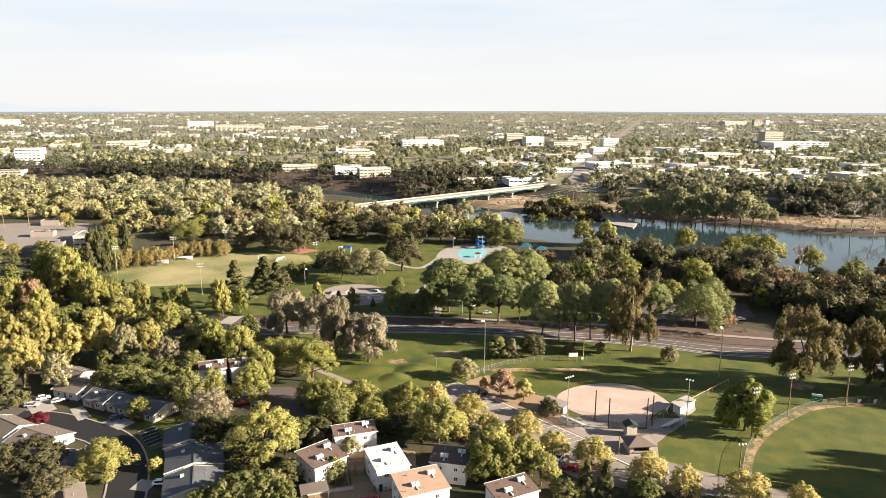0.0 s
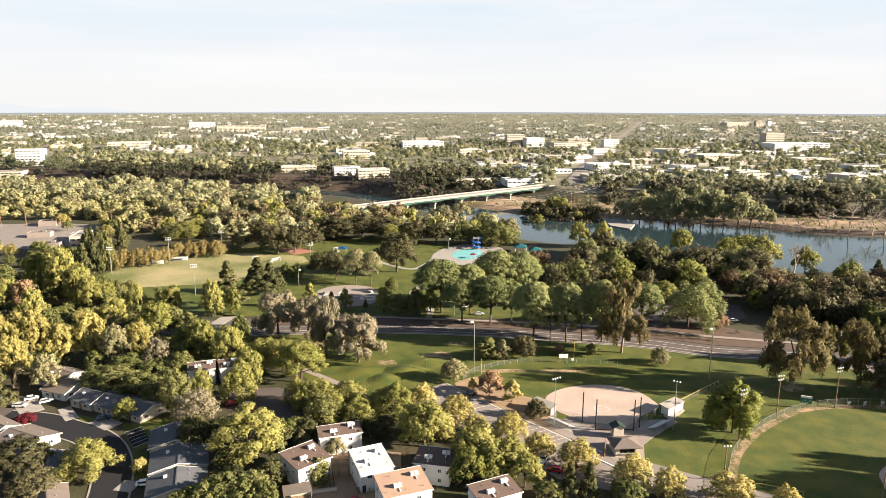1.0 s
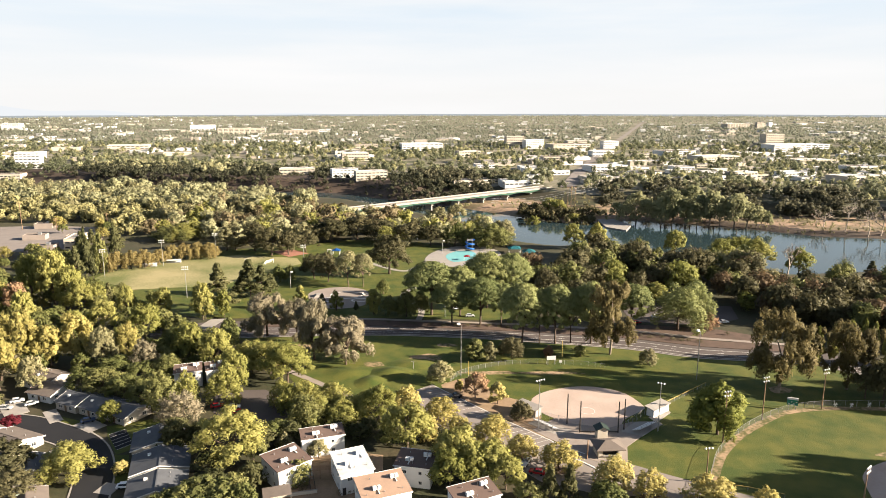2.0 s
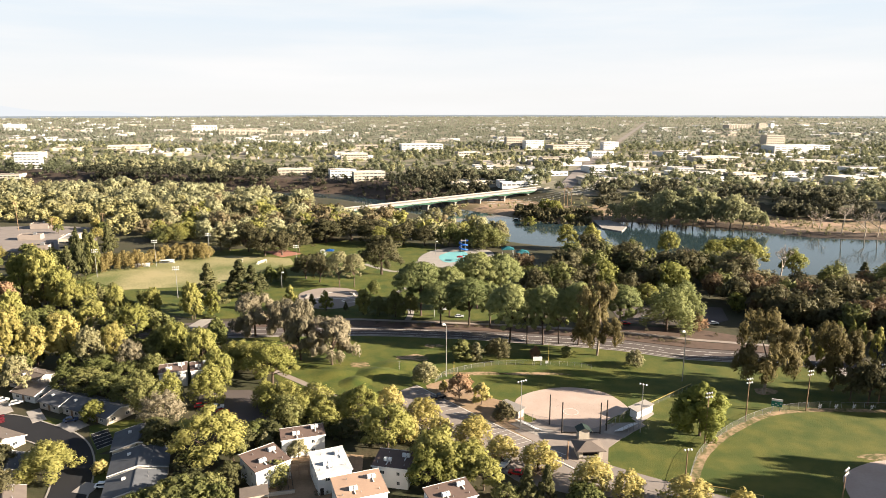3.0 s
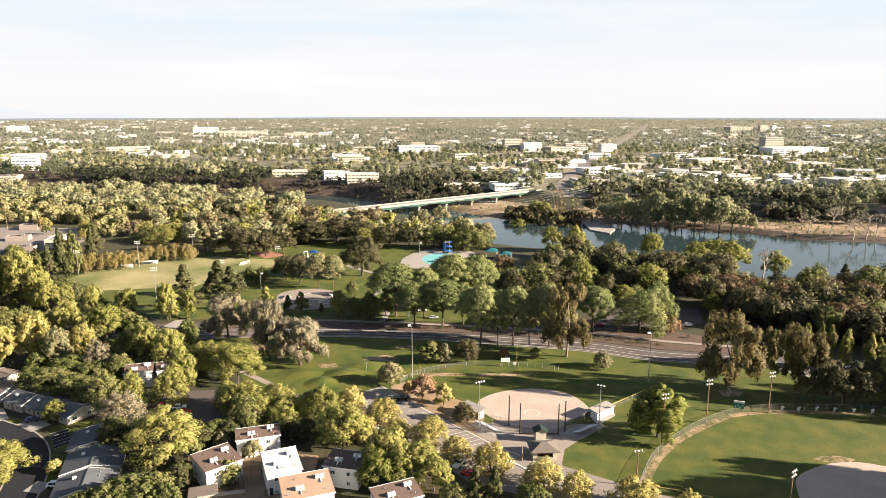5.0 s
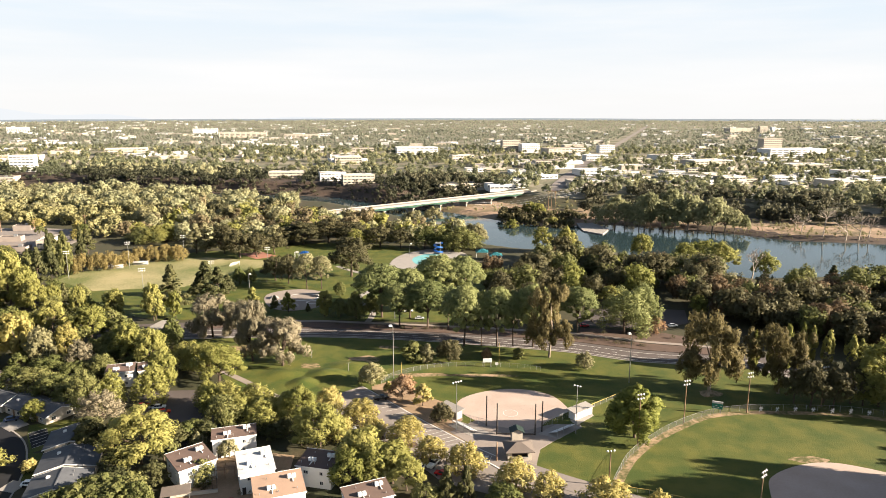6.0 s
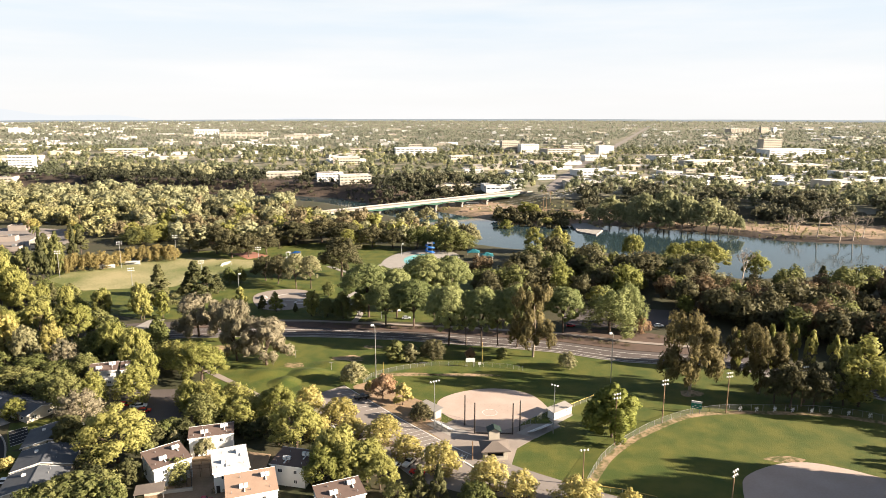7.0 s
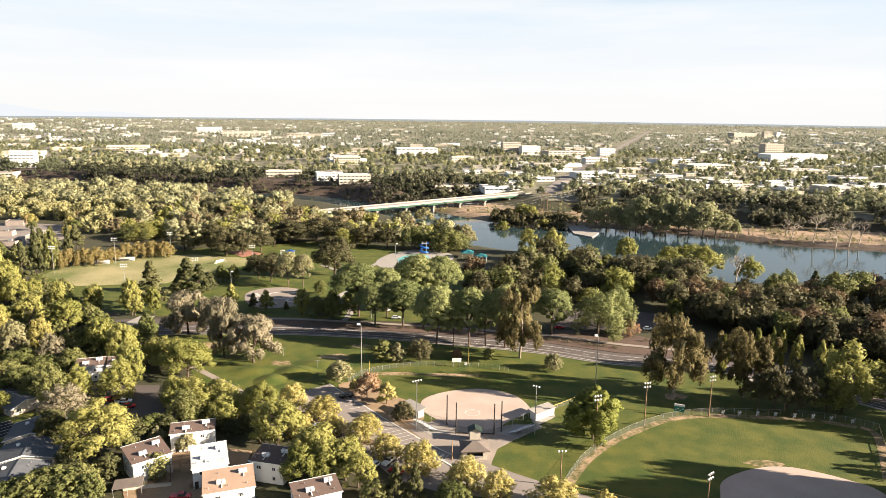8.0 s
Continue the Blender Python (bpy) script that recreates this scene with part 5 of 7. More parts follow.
for i, (x, y, w, h) in enumerate(TOWN):
    h = min(h, 11.0) if -500 < x and y < 1020 else h * 0.95
    tall = h > 9
    far_building(x, y, w, min(max(0.5 * w, 12), 40), h, r.uniform(8, 20), ("white", "cream", "cream", "white", "cream")[i % 5], ("roof_white", "roof_taupe", "roof_white")[i % 3],
                 "several-storeyed white building in the town" if tall else "low pale building with a flat roof in the town", max(1, int(h / 3.6)))
for i in range(240):
    y = 800 + 2400 * r.random() ** 1.5
    k = r.uniform(-0.72, 0.74)
    if r.random() < 0.6:
        k = r.uniform(0.05, 0.74)
    x = k * y
    if y < float(np.interp(x, [p[0] for p in FAR_SHORE], [p[1] for p in FAR_SHORE])) + 150:
        continue
    if inside(x, y, STREET_AWAY) or inside(x, y, RIVER):
        continue
    big = r.random() < 0.45
    w, d, h = (r.uniform(24, 60), r.uniform(18, 40), r.uniform(4, 5.5)) if big else (r.uniform(11, 20), r.uniform(10, 15), r.uniform(3, 4.5))
    far_building(x, y, w, d, h, r.uniform(2, 22), ("white", "cream", "cream")[i % 3], ("roof_white", "roof_grey", "concrete", "roof_taupe")[i % 4],
                 ("low white commercial building among trees", "cream low building among the town's trees")[i % 2], 1)

for i in range(60):
    y = 1150 + 1500 * r.random() ** 1.3
    x = -r.uniform(0.12, 0.7) * y
    far_building(x, y, r.uniform(20, 70), r.uniform(15, 40), r.uniform(4, 6.5), r.uniform(2, 22), ("white", "cream")[i % 2], ("roof_white", "concrete", "roof_taupe")[i % 3], "low pale store with a flat roof in the town", 1, "store", "store")

for i in range(48):
    y = r.uniform(840, 1500)
    x = r.uniform(0.12, 0.72) * y
    if y < float(np.interp(x, [p[0] for p in FAR_SHORE], [p[1] for p in FAR_SHORE])) + 170 or inside(x, y, STREET_AWAY):
        continue
    far_building(x, y, r.uniform(18, 48), r.uniform(18, 34), r.uniform(4, 5.5), r.uniform(2, 22), "white", ("roof_white", "concrete")[i % 2], "low white warehouse with a pale flat roof", 1, "warehouse", "warehouse")

# bridge
A, B = Vector((-77.8, 637.6)), Vector((119.8, 773.2))
ahead = (B - A).normalized()
L = (B - A).length
t = thing("bridge", "long pale concrete road bridge on green steel girders", "bridge", m=pose(A.x, A.y, 1.6, 0, -0.9, math.degrees(math.atan2(ahead.y, ahead.x))))
bm = bmesh.new()
box(bm, L / 2, 0, 0, L + 30, 15, 0.9)
part("deck", bm, M["concrete"], t)
for s in (-1, 1):
    bm = bmesh.new()
    box(bm, L / 2, s * 7.3, 0.9, L + 30, 0.35, 1.1)
    part("parapet", bm, M["concrete"], t)
    bm = bmesh.new()
    lo, hi = [], []
    for i in range(85):
        u = i / 84
        x, k = u * L, abs((u * 7) % 1 - 0.5) * 2
        dip = 1.2 + 1.5 * (1 - k) ** 2
        lo.append([bm.verts.new((x, s * 6.6 + e, -dip)) for e in (-0.3, 0.3)])
        hi.append([bm.verts.new((x, s * 6.6 + e, 0)) for e in (-0.3, 0.3)])
    for i in range(84):
        bm.faces.new((lo[i][0], lo[i + 1][0], hi[i + 1][0], hi[i][0]))
        bm.faces.new((lo[i][1], hi[i][1], hi[i + 1][1], lo[i + 1][1]))
        bm.faces.new((lo[i][0], lo[i][1], lo[i + 1][1], lo[i + 1][0]))
    part("girder", bm, M["girder_green"], t, "green steel girder")
n = 7
for i in range(n):
    bm = bmesh.new()
    box(bm, L * (i + 0.5) / n, 0, -11, 2.0, 11, 8.0, bevel=0.3)
    box(bm, L * (i + 0.5) / n, 0, -4.1, 2.4, 14, 0.9)
    part("pier", bm, M["concrete"], t)

# scrub and low trees on the open bank below the bridge
far_wood("bank_scrub", [(x, y, h * 0.35, w * 0.35) for x, y, h, w in sized(scatter([(83.6, 620.5), (145.8, 593.1), (156.4, 637.7), (92.2, 644.1)], 6, 75), 9, 18, 1.1, 76)], "oak", "dark scrub on the low bank below the bridge", 10, 1.2, 77)


# far hills behind everything: flat glowing strips, the haze put into their colour
def backdrop(name, r, low, high, seed, c, label):
    rr = np.random.default_rng(seed)
    ph = rr.uniform(0, 6.28, 8)
    bm = bmesh.new()
    vs = []
    for a in np.linspace(-75, 75, 240):
        k = sum(math.sin(math.radians(a) * (5 + 7 * i) + ph[i]) / (1 + i) for i in range(8)) * 0.3 + 0.5
        west = float(step(5, -45, np.array(a))) if high > low + 40 else 1.0
        z = low + (high - low) * max(0, k) * west
        x, y = r * math.sin(radians(a)), r * math.cos(radians(a))
        vs.append((bm.verts.new((x, y, -40)), bm.verts.new((x, y, z))))
    for (a, b), (c0, d) in zip(vs, vs[1:]):
        bm.faces.new((a, b, d, c0))
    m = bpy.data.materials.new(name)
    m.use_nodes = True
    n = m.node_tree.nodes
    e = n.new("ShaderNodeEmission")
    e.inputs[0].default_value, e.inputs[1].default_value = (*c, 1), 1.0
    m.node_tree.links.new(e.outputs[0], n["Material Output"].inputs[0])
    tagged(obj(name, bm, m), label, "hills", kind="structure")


backdrop("backdrop_ridge", 4880, 45, 49, 3, (0.095, 0.101, 0.103), "low ridge strip along the horizon, haze put into its glowing blue-grey")
backdrop("backdrop_hills", 4930, 40, 160, 4, (0.172, 0.178, 0.184), "faint mountains far behind the town, haze put into their pale glow")


# roofs too far off to tell apart
spots = town_spots(330, 1500, 4300, 3, 4.5, 95, 1.2, keep=STREET_AWAY)
verts, faces = [], []
r = np.random.default_rng(96)
zz = height(spots[:, 0], spots[:, 1])
for (x, y, h, w), z in zip(spots, zz):
    a, b = r.uniform(8, 26), r.uniform(7, 14)
    hh = h + r.uniform(1.0, 2.5)
    n = len(verts)
    verts += [(x + sx * a / 2, y + sy * b / 2, z + k) for k in (-1, hh) for sx, sy in ((-1, -1), (1, -1), (1, 1), (-1, 1))]
    faces += [(n + 4, n + 5, n + 6, n + 7), (n, n + 1, n + 5, n + 4), (n + 1, n + 2, n + 6, n + 5), (n + 2, n + 3, n + 7, n + 6), (n + 3, n, n + 4, n + 7)]
me = bpy.data.meshes.new("distant_houses")
me.from_pydata(verts, [], faces)
me.materials.append(M["white"])
tagged(new("distant_houses", me), "pale houses scattered through the distant town", "houses", kind="stuff")

far_wood("bank_scrub", sized(scatter([(60, 690), (150, 650), (200, 740), (210, 800), (175, 790), (140, 730), (90, 730)], 11, 78), 1.5, 3.5, 1.2, 79), "dusty", "scrub beside the bridge ramp", 12, 1.0, 80)

# ---- houses ----
def window_on(parent, w, h, m, frame="white"):
    """A window set on a wall: frame with sash bars and a pane behind."""
    bm = bmesh.new()
    for x, z, sx, sz in ((0, h / 2, w, 0.09), (0, -h / 2, w, 0.09), (w / 2, 0, 0.09, h + 0.09), (-w / 2, 0, 0.09, h + 0.09), (0, 0, 0.06, h)):
        box(bm, x, -0.02, z - sz / 2, sx, 0.12, sz)
    win = part("window", bm, M[frame], parent)
    win.matrix_local = m
    bm = bmesh.new()
    box(bm, 0, 0, -h / 2, w, 0.05, h)
    part("pane", bm, M["glass"], win)
    return win


def door_on(parent, m, material, w=0.95, h=2.1):
    bm = bmesh.new()
    box(bm, 0, 0, 0, w, 0.1, h)
    for z in (0.25, 1.15):
        box(bm, 0, -0.05, z, w * 0.7, 0.05, 0.75)
    d = part("door", bm, material, parent)
    d.matrix_local = m


def side_pose(w, d, side, along, z):
    """A pose on one of four walls, front face outwards."""
    if side == 0:
        return pose(along, -d / 2 - 0.02, z)
    if side == 1:
        return pose(w / 2 + 0.02, along, z, 0, 0, 90)
    if side == 2:
        return pose(-along, d / 2 + 0.02, z, 0, 0, 180)
    return pose(-w / 2 - 0.02, -along, z, 0, 0, 270)


def apartment(rect, h, roof, label, slope=0.7, units=((0.25, 0.2), (-0.2, -0.15))):
    """A two-storey white block under one roof sheet that tilts a little, with cooling units on it."""
    x, y, w, d, rz = rect
    t = thing("apartment_house", label, "apartment house", "white apartment houses", pose(x, y, 0, 0, 0, rz))
    bm = bmesh.new()
    prism(bm, [(-w / 2, -d / 2), (w / 2, -d / 2), (w / 2, d / 2), (-w / 2, d / 2)], -0.3, h - 0.25)
    for v in bm.verts:
        if v.co.z > 1 and v.co.y > 0:
            v.co.z += slope
    part("wall", bm, M["white"], t)
    bm = bmesh.new()
    prism(bm, [(-w / 2 - 0.3, -d / 2 - 0.3), (w / 2 + 0.3, -d / 2 - 0.3), (w / 2 + 0.3, d / 2 + 0.3), (-w / 2 - 0.3, d / 2 + 0.3)], h - 0.24, h)
    for v in bm.verts:
        v.co.z += slope * (v.co.y / d + 0.5)
    part("roof", bm, M[roof], t)
    for b in (-d / 2 - 0.33, d / 2 + 0.33):
        bm = bmesh.new()
        box(bm, 0, b, h - 0.28 + slope * (b / d + 0.5), w + 0.7, 0.08, 0.36)
        part("fascia", bm, M["white"], t)
    for ux, uy in units:
        bm = bmesh.new()
        px, py = ux * w, uy * d
        z = h + slope * (py / d + 0.5) - 0.05
        box(bm, px, py, z, 1.0, 0.9, 0.95, bevel=0.05)
        box(bm, px + 1.15, py + 0.1, z, 0.9, 0.9, 0.9, bevel=0.05)
        box(bm, px + 0.7, py - 1.2, z, 0.25, 1.8, 0.2)
        part("cooling_unit", bm, M["lamp"], t, "pale sheet-metal cooling unit")
    for k in range(5):
        bm = bmesh.new()
        px, py = w * (-0.4 + 0.19 * k), d * (0.3 if k % 2 else -0.32)
        tube(bm, (px, py, h + slope * (py / d + 0.5) - 0.1), (px, py, h + slope * (py / d + 0.5) + 0.5), 0.09)
        part("vent_pipe", bm, M["metal"], t)
    for side in range(4):
        length = w if side % 2 == 0 else d
        n = 2 if length > 8 else 1
        for s in range(2):
            for i in range(n):
                a = length * ((i + 0.5) / n - 0.5) * 0.9
                if side == 0 and s == 0 and i == 0:
                    door_on(t, side_pose(w, d, side, a - 1.6, 0.05), M["dark_metal"])
                    continue
                window_on(t, 1.3 if i % 2 == 0 else 0.9, 1.0, side_pose(w, d, side, a, 1.6 + 2.8 * s), "white")
    return t


APTS = [((-25.6, 177.9, 12.2, 5.4, 18), "roof_brown"), ((-32.7, 163.5, 10.0, 9.8, 42), "roof_brown"), ((-14.6, 162.0, 9.0, 11.0, 23), "roof_white"), ((2.6, 163.0, 9.8, 7.6, -12), "roof_brown"), ((-5.2, 150.4, 12.2, 9.8, 21), "roof_orange"), ((17.9, 147.6, 11.4, 6.8, 25), "roof_brown"), ((-83.7, 226.1, 9.3, 6.5, 19), "roof_brown"), ((-74.6, 228.5, 6.5, 6.7, 24), "roof_brown")]
for rect, roof in APTS:
    apartment(rect, 6.1, roof, {"roof_brown": "white stucco two-storey apartment house under a brown roof", "roof_white": "white stucco apartment house under a white coated roof", "roof_orange": "white stucco apartment house under a tan roof"}[roof])

# outside stair and yard between the apartments
slab("road_yard", [(-29.9, 175.8), (-23.7, 179.1), (-7.5, 175.8), (-6.1, 158.2), (-11.4, 148.2), (-31.5, 148.2), (-34.6, 153.1)], 0.1, M["dirt"], "bare brown yard between the white apartments")
t = thing("outside_stair", "dark wooden outside stair against a white house", "stair", m=pose(*(-24.5, 157.7), 0, 0, 0, 20))
for i in range(12):
    bm = bmesh.new()
    box(bm, 0, 0.28 * i, 0.2 + 0.19 * i, 1.1, 0.3, 0.05)
    part("tread", bm, M["wood_pole"], t)
for s in (-0.6, 0.6):
    bm = bmesh.new()
    tube(bm, (s, 0, 0.3), (s, 3.3, 2.6), 0.08, seg=6)
    tube(bm, (s, 0, 1.2), (s, 3.3, 3.5), 0.04, seg=6)
    for k in range(5):
        tube(bm, (s, 0.8 * k, 0.1 + 0.55 * k), (s, 0.8 * k, 1.25 + 0.55 * k), 0.04, seg=6)
    part("railing", bm, M["dark_metal"], t)
t = thing("wooden_deck", "dark wooden landing deck between apartment houses", "deck", m=pose(*(-23.8, 164.3), 0, 0, 0, 12))
for i in range(14):
    bm = bmesh.new()
    box(bm, -2.6 + 0.4 * i, 0, 2.7, 0.36, 2.6, 0.06)
    part("board", bm, M["wood_pole"], t)
for px in (-2.6, 0, 2.6):
    for py in (-1.2, 1.2):
        bm = bmesh.new()
        box(bm, px, py, 0, 0.15, 0.15, 3.7)
        part("post", bm, M["wood_pole"], t)
for py in (-1.25, 1.25):
    bm = bmesh.new()
    box(bm, 0, py, 3.6, 5.5, 0.1, 0.1)
    part("rail", bm, M["wood_pole"], t)


def gable_house(rect, eave, rise, roof, wall, label, along="y", porch=True, group="bungalows on the street"):
    """A bungalow: walls with gable ends, two thick roof slopes, ridge cap, windows, a garage door."""
    x, y, w, d, rz = rect
    t = thing("house", label, "house", group, pose(x, y, 0, 0, 0, rz))
    if along == "x":
        w, d = d, w
        t.matrix_world = pose(x, y, 0, 0, 0, rz + 90)
    bm = bmesh.new()
    prof = [(-w / 2, -0.3), (w / 2, -0.3), (w / 2, eave), (0, eave + rise), (-w / 2, eave)]
    a = [bm.verts.new((px, -d / 2, pz)) for px, pz in prof]
    b = [bm.verts.new((px, d / 2, pz)) for px, pz in prof]
    bm.faces.new(a), bm.faces.new(b[::-1])
    for i in range(5):
        bm.faces.new((a[i], b[i], b[(i + 1) % 5], a[(i + 1) % 5]))
    bmesh.ops.recalc_face_normals(bm, faces=bm.faces)
    part("wall", bm, M[wall], t)
    over, thick = 0.5, 0.16
    for s in (-1, 1):
        bm = bmesh.new()
        ex, ez = s * (w / 2 + over), eave - rise * over / (w / 2) + 0.04
        p = [(0, eave + rise + 0.04), (ex, ez), (ex, ez + thick), (0, eave + rise + 0.04 + thick)]
        a = [bm.verts.new((px, -d / 2 - over, pz)) for px, pz in p]
        b = [bm.verts.new((px, d / 2 + over, pz)) for px, pz in p]
        bm.faces.new(a), bm.faces.new(b[::-1])
        for i in range(4):
            bm.faces.new((a[i], b[i], b[(i + 1) % 4], a[(i + 1) % 4]))
        bmesh.ops.recalc_face_normals(bm, faces=bm.faces)
        part("roof_slope", bm, M[roof], t)
        for e in (-1, 1):
            bm = bmesh.new()
            ln = math.hypot(w / 2 + over, rise)
            n0 = Vector((0, e * (d / 2 + over + 0.04), eave + rise + 0.1))
            n1 = Vector((ex, e * (d / 2 + over + 0.04), ez + 0.06))
            mid = (n0 + n1) / 2
            ang = math.degrees(math.atan2(n1.z - n0.z, n1.x - n0.x))
            bmesh.ops.create_cube(bm, size=1, matrix=pose(mid.x, mid.y, mid.z, 0, -ang, 0) @ Matrix.Diagonal(((n1 - n0).length, 0.06, 0.28, 1)))
            part("bargeboard", bm, M["white"], t)
    bm = bmesh.new()
    box(bm, 0, 0, eave + rise + 0.17, 0.35, d + 1.0, 0.08)
    part("ridge_cap", bm, M[roof], t)
    for k in (-0.3, 0.15, 0.35):
        bm = bmesh.new()
        zz = eave + rise * 0.55
        tube(bm, (w * 0.22, d * k, zz), (w * 0.22, d * k, zz + 0.75), 0.1)
        part("vent_pipe", bm, M["metal"], t)
    bm = bmesh.new()
    box(bm, -w * 0.2, d * 0.2, eave + rise * 0.6, 0.9, 0.9, 0.7, bevel=0.05)
    part("rooftop_unit", bm, M["lamp"], t)
    for side, k in ((0, -0.25), (0, 0.25), (1, -0.2), (1, 0.25), (2, 0.0), (3, -0.25), (3, 0.25)):
        length = w if side % 2 == 0 else d
        window_on(t, 1.4, 1.1, side_pose(w, d, side, length * k, 1.5))
    door_on(t, side_pose(w, d, 3, 0.0, 0.05), M["wood_pole"])
    return t


HOUSES = [((-94.0, 200.2, 10.0, 10.0, 62), "roof_grey", "cream"), ((-104.6, 204.6, 10.2, 9.6, 64), "roof_grey", "cream"), ((-114.6, 208.6, 10.2, 9.6, 66), "roof_grey", "cream"), ((-128.4, 216.2, 10.2, 10.7, 70), "roof_taupe", "white"), ((-75.2, 180.7, 14.1, 11.1, 20), "roof_grey", "cream"), ((-69.2, 167.8, 14.7, 11.1, 20), "roof_grey", "cream"), ((-64.9, 155.4, 14.3, 10.3, 19), "roof_grey", "cream"), ((-119.6, 179.2, 12.4, 13.3, 66), "roof_taupe", "cream"), ((-104.6, 165.0, 8.5, 10.2, 30), "roof_grey", "cream"), ((-95.2, 149.0, 8.8, 8.3, 32), "roof_taupe", "cream"), ((-133.7, 186.5, 9.1, 12.6, 60), "roof_taupe", "white"), ((-135.4, 226.4, 11.2, 11.9, 66), "roof_taupe", "cream")]
for rect, roof, wall in HOUSES:
    gable_house(rect, 2.7, 1.7, roof, wall, {"roof_grey": "cream bungalow under a dark grey shingle roof", "roof_taupe": "pale bungalow under a brown-grey shingle roof"}[roof])
for k, (a, b, w) in enumerate([((-107.2, 196.3), (-99.4, 191.4), 6.0), ((-77.0, 157.7), (-82.0, 158.8), 5.0), ((-122.6, 204.4), (-115.4, 196.3), 4.0), ((-141.3, 211.8), (-131.1, 201.1), 7.0)]):
    slab("pavement_driveway", band([a, b], w), 0.12, M["concrete"], "pale concrete driveway of a bungalow")
for pts in ([(-94.2, 187.7), (-90.5, 191.4), (-84.1, 182.4), (-87.2, 178.4)], [(-107.9, 175.8), (-103.8, 180.7), (-101.8, 177.4), (-104.2, 172.0)]):
    slab("road_bay_patch", pts, 0.09, M["new_asphalt"], "black asphalt parking bays beside the street")
    bm = bmesh.new()
    a, b, c, d = [Vector(p) for p in pts]
    for i in range(6):
        k = i / 5
        ribbon(bm, [tuple(a.lerp(d, k)), tuple(b.lerp(c, k))], 0.14, 0.12)
    tagged(obj("road_bay_lines", bm, M["line"]), "white bay lines on black asphalt", "road marking", kind="structure")
slab("ground_yard_lawn", [(-97.6, 193.2), (-83.6, 199.1), (-77.3, 189.5), (-82.7, 179.0), (-86.0, 175.8), (-93.4, 185.9)], 0.055, M["grass"], "shaded lawn between the bungalows")
slab("ground_front_lawn", [(-120.3, 201.9), (-108.5, 197.1), (-104.4, 192.5), (-115.4, 196.3)], 0.055, M["grass"], "small front lawn of a bungalow")
slab("ground_verge_lawn", [(-87.7, 175.8), (-82.2, 175.8), (-75.3, 160.9), (-80.2, 160.9)], 0.055, M["grass"], "grass strip along the street")

# ---- ball field one ----
def hip_building(at, w, d, h, rise, rz, roof, wall, label, name, category):
    t = thing(name, label, category, m=pose(*at, 0.1, 0, 0, rz))
    bm = bmesh.new()
    box(bm, 0, 0.6, 0, w, d - 1.2, h)
    for k in (-1, 1):
        box(bm, k * (w / 2 - 0.6), -d / 2 + 0.6, 0, 1.2, 1.2, h)
    box(bm, 0, -d / 2 + 0.1, 0, w, 0.25, 1.0)
    part("wall", bm, M[wall], t)
    bm = bmesh.new()
    o = 0.8
    e = [bm.verts.new((sx * (w / 2 + o), sy * (d / 2 + o), h)) for sx, sy in ((-1, -1), (1, -1), (1, 1), (-1, 1))]
    u = [bm.verts.new((sx * (w / 2 + o), sy * (d / 2 + o), h + 0.2)) for sx, sy in ((-1, -1), (1, -1), (1, 1), (-1, 1))]
    ridge = max((w - d) / 2, 0.3)
    r0, r1 = bm.verts.new((-ridge, 0, h + rise)), bm.verts.new((ridge, 0, h + rise))
    bm.faces.new(e[::-1])
    for i in range(4):
        bm.faces.new((e[i], e[(i + 1) % 4], u[(i + 1) % 4], u[i]))
    bm.faces.new((u[0], u[1], r1, r0)), bm.faces.new((u[1], u[2], r1)), bm.faces.new((u[2], u[3], r0, r1)), bm.faces.new((u[3], u[0], r0))
    part("roof", bm, M[roof], t)
    # solid dark panel on the wall, in place of a shaded opening
    bm = bmesh.new()
    box(bm, 0, -d / 2 + 1.1, 0.9, w - 2.6, 0.15, 1.6)
    part("shadowed_opening", bm, M["dark_metal"], t, "dark panel standing for the shade in the serving opening")
    bm = bmesh.new()
    box(bm, 0, -d / 2 - 0.2, 1.0, w - 2.4, 0.6, 0.08)
    part("counter", bm, M["concrete"], t)
    return t


hip_building((58.3, 176.8), 7.0, 5.6, 2.8, 1.6, 4, "roof_taupe", "cream", "low block building under a taupe hipped roof", "concession_stand", "kiosk")
t = thing("scorer_hut", "small two-storey scorer's hut under a dark green roof", "hut", m=pose(*(58.6, 186.0), 0.1, 0, 0, 4))
bm = bmesh.new()
box(bm, 0, 0, 0, 3.2, 2.8, 3.4)
part("wall", bm, M["cream"], t)
for s in (-1, 1):
    bm = bmesh.new()
    p = [(0, 4.4), (s * 2.2, 3.35), (s * 2.2, 3.47), (0, 4.52)]
    a = [bm.verts.new((px, -1.8, pz)) for px, pz in p]
    b = [bm.verts.new((px, 1.8, pz)) for px, pz in p]
    bm.faces.new(a), bm.faces.new(b[::-1])
    for i in range(4):
        bm.faces.new((a[i], b[i], b[(i + 1) % 4], a[(i + 1) % 4]))
    bmesh.ops.recalc_face_normals(bm, faces=bm.faces)
    part("roof_slope", bm, M["roof_green"], t)
bm = bmesh.new()
prism(bm, [(-1.6, 0), (1.6, 0), (0, 0.9)], 0, 2.7)
for v in bm.verts:
    v.co = Vector((v.co.x, v.co.z - 1.35, 3.38 + v.co.y))
part("gable", bm, M["cream"], t)
window_on(t, 2.2, 0.9, pose(0, 1.42, 2.6, 0, 0, 180), "dark_metal")


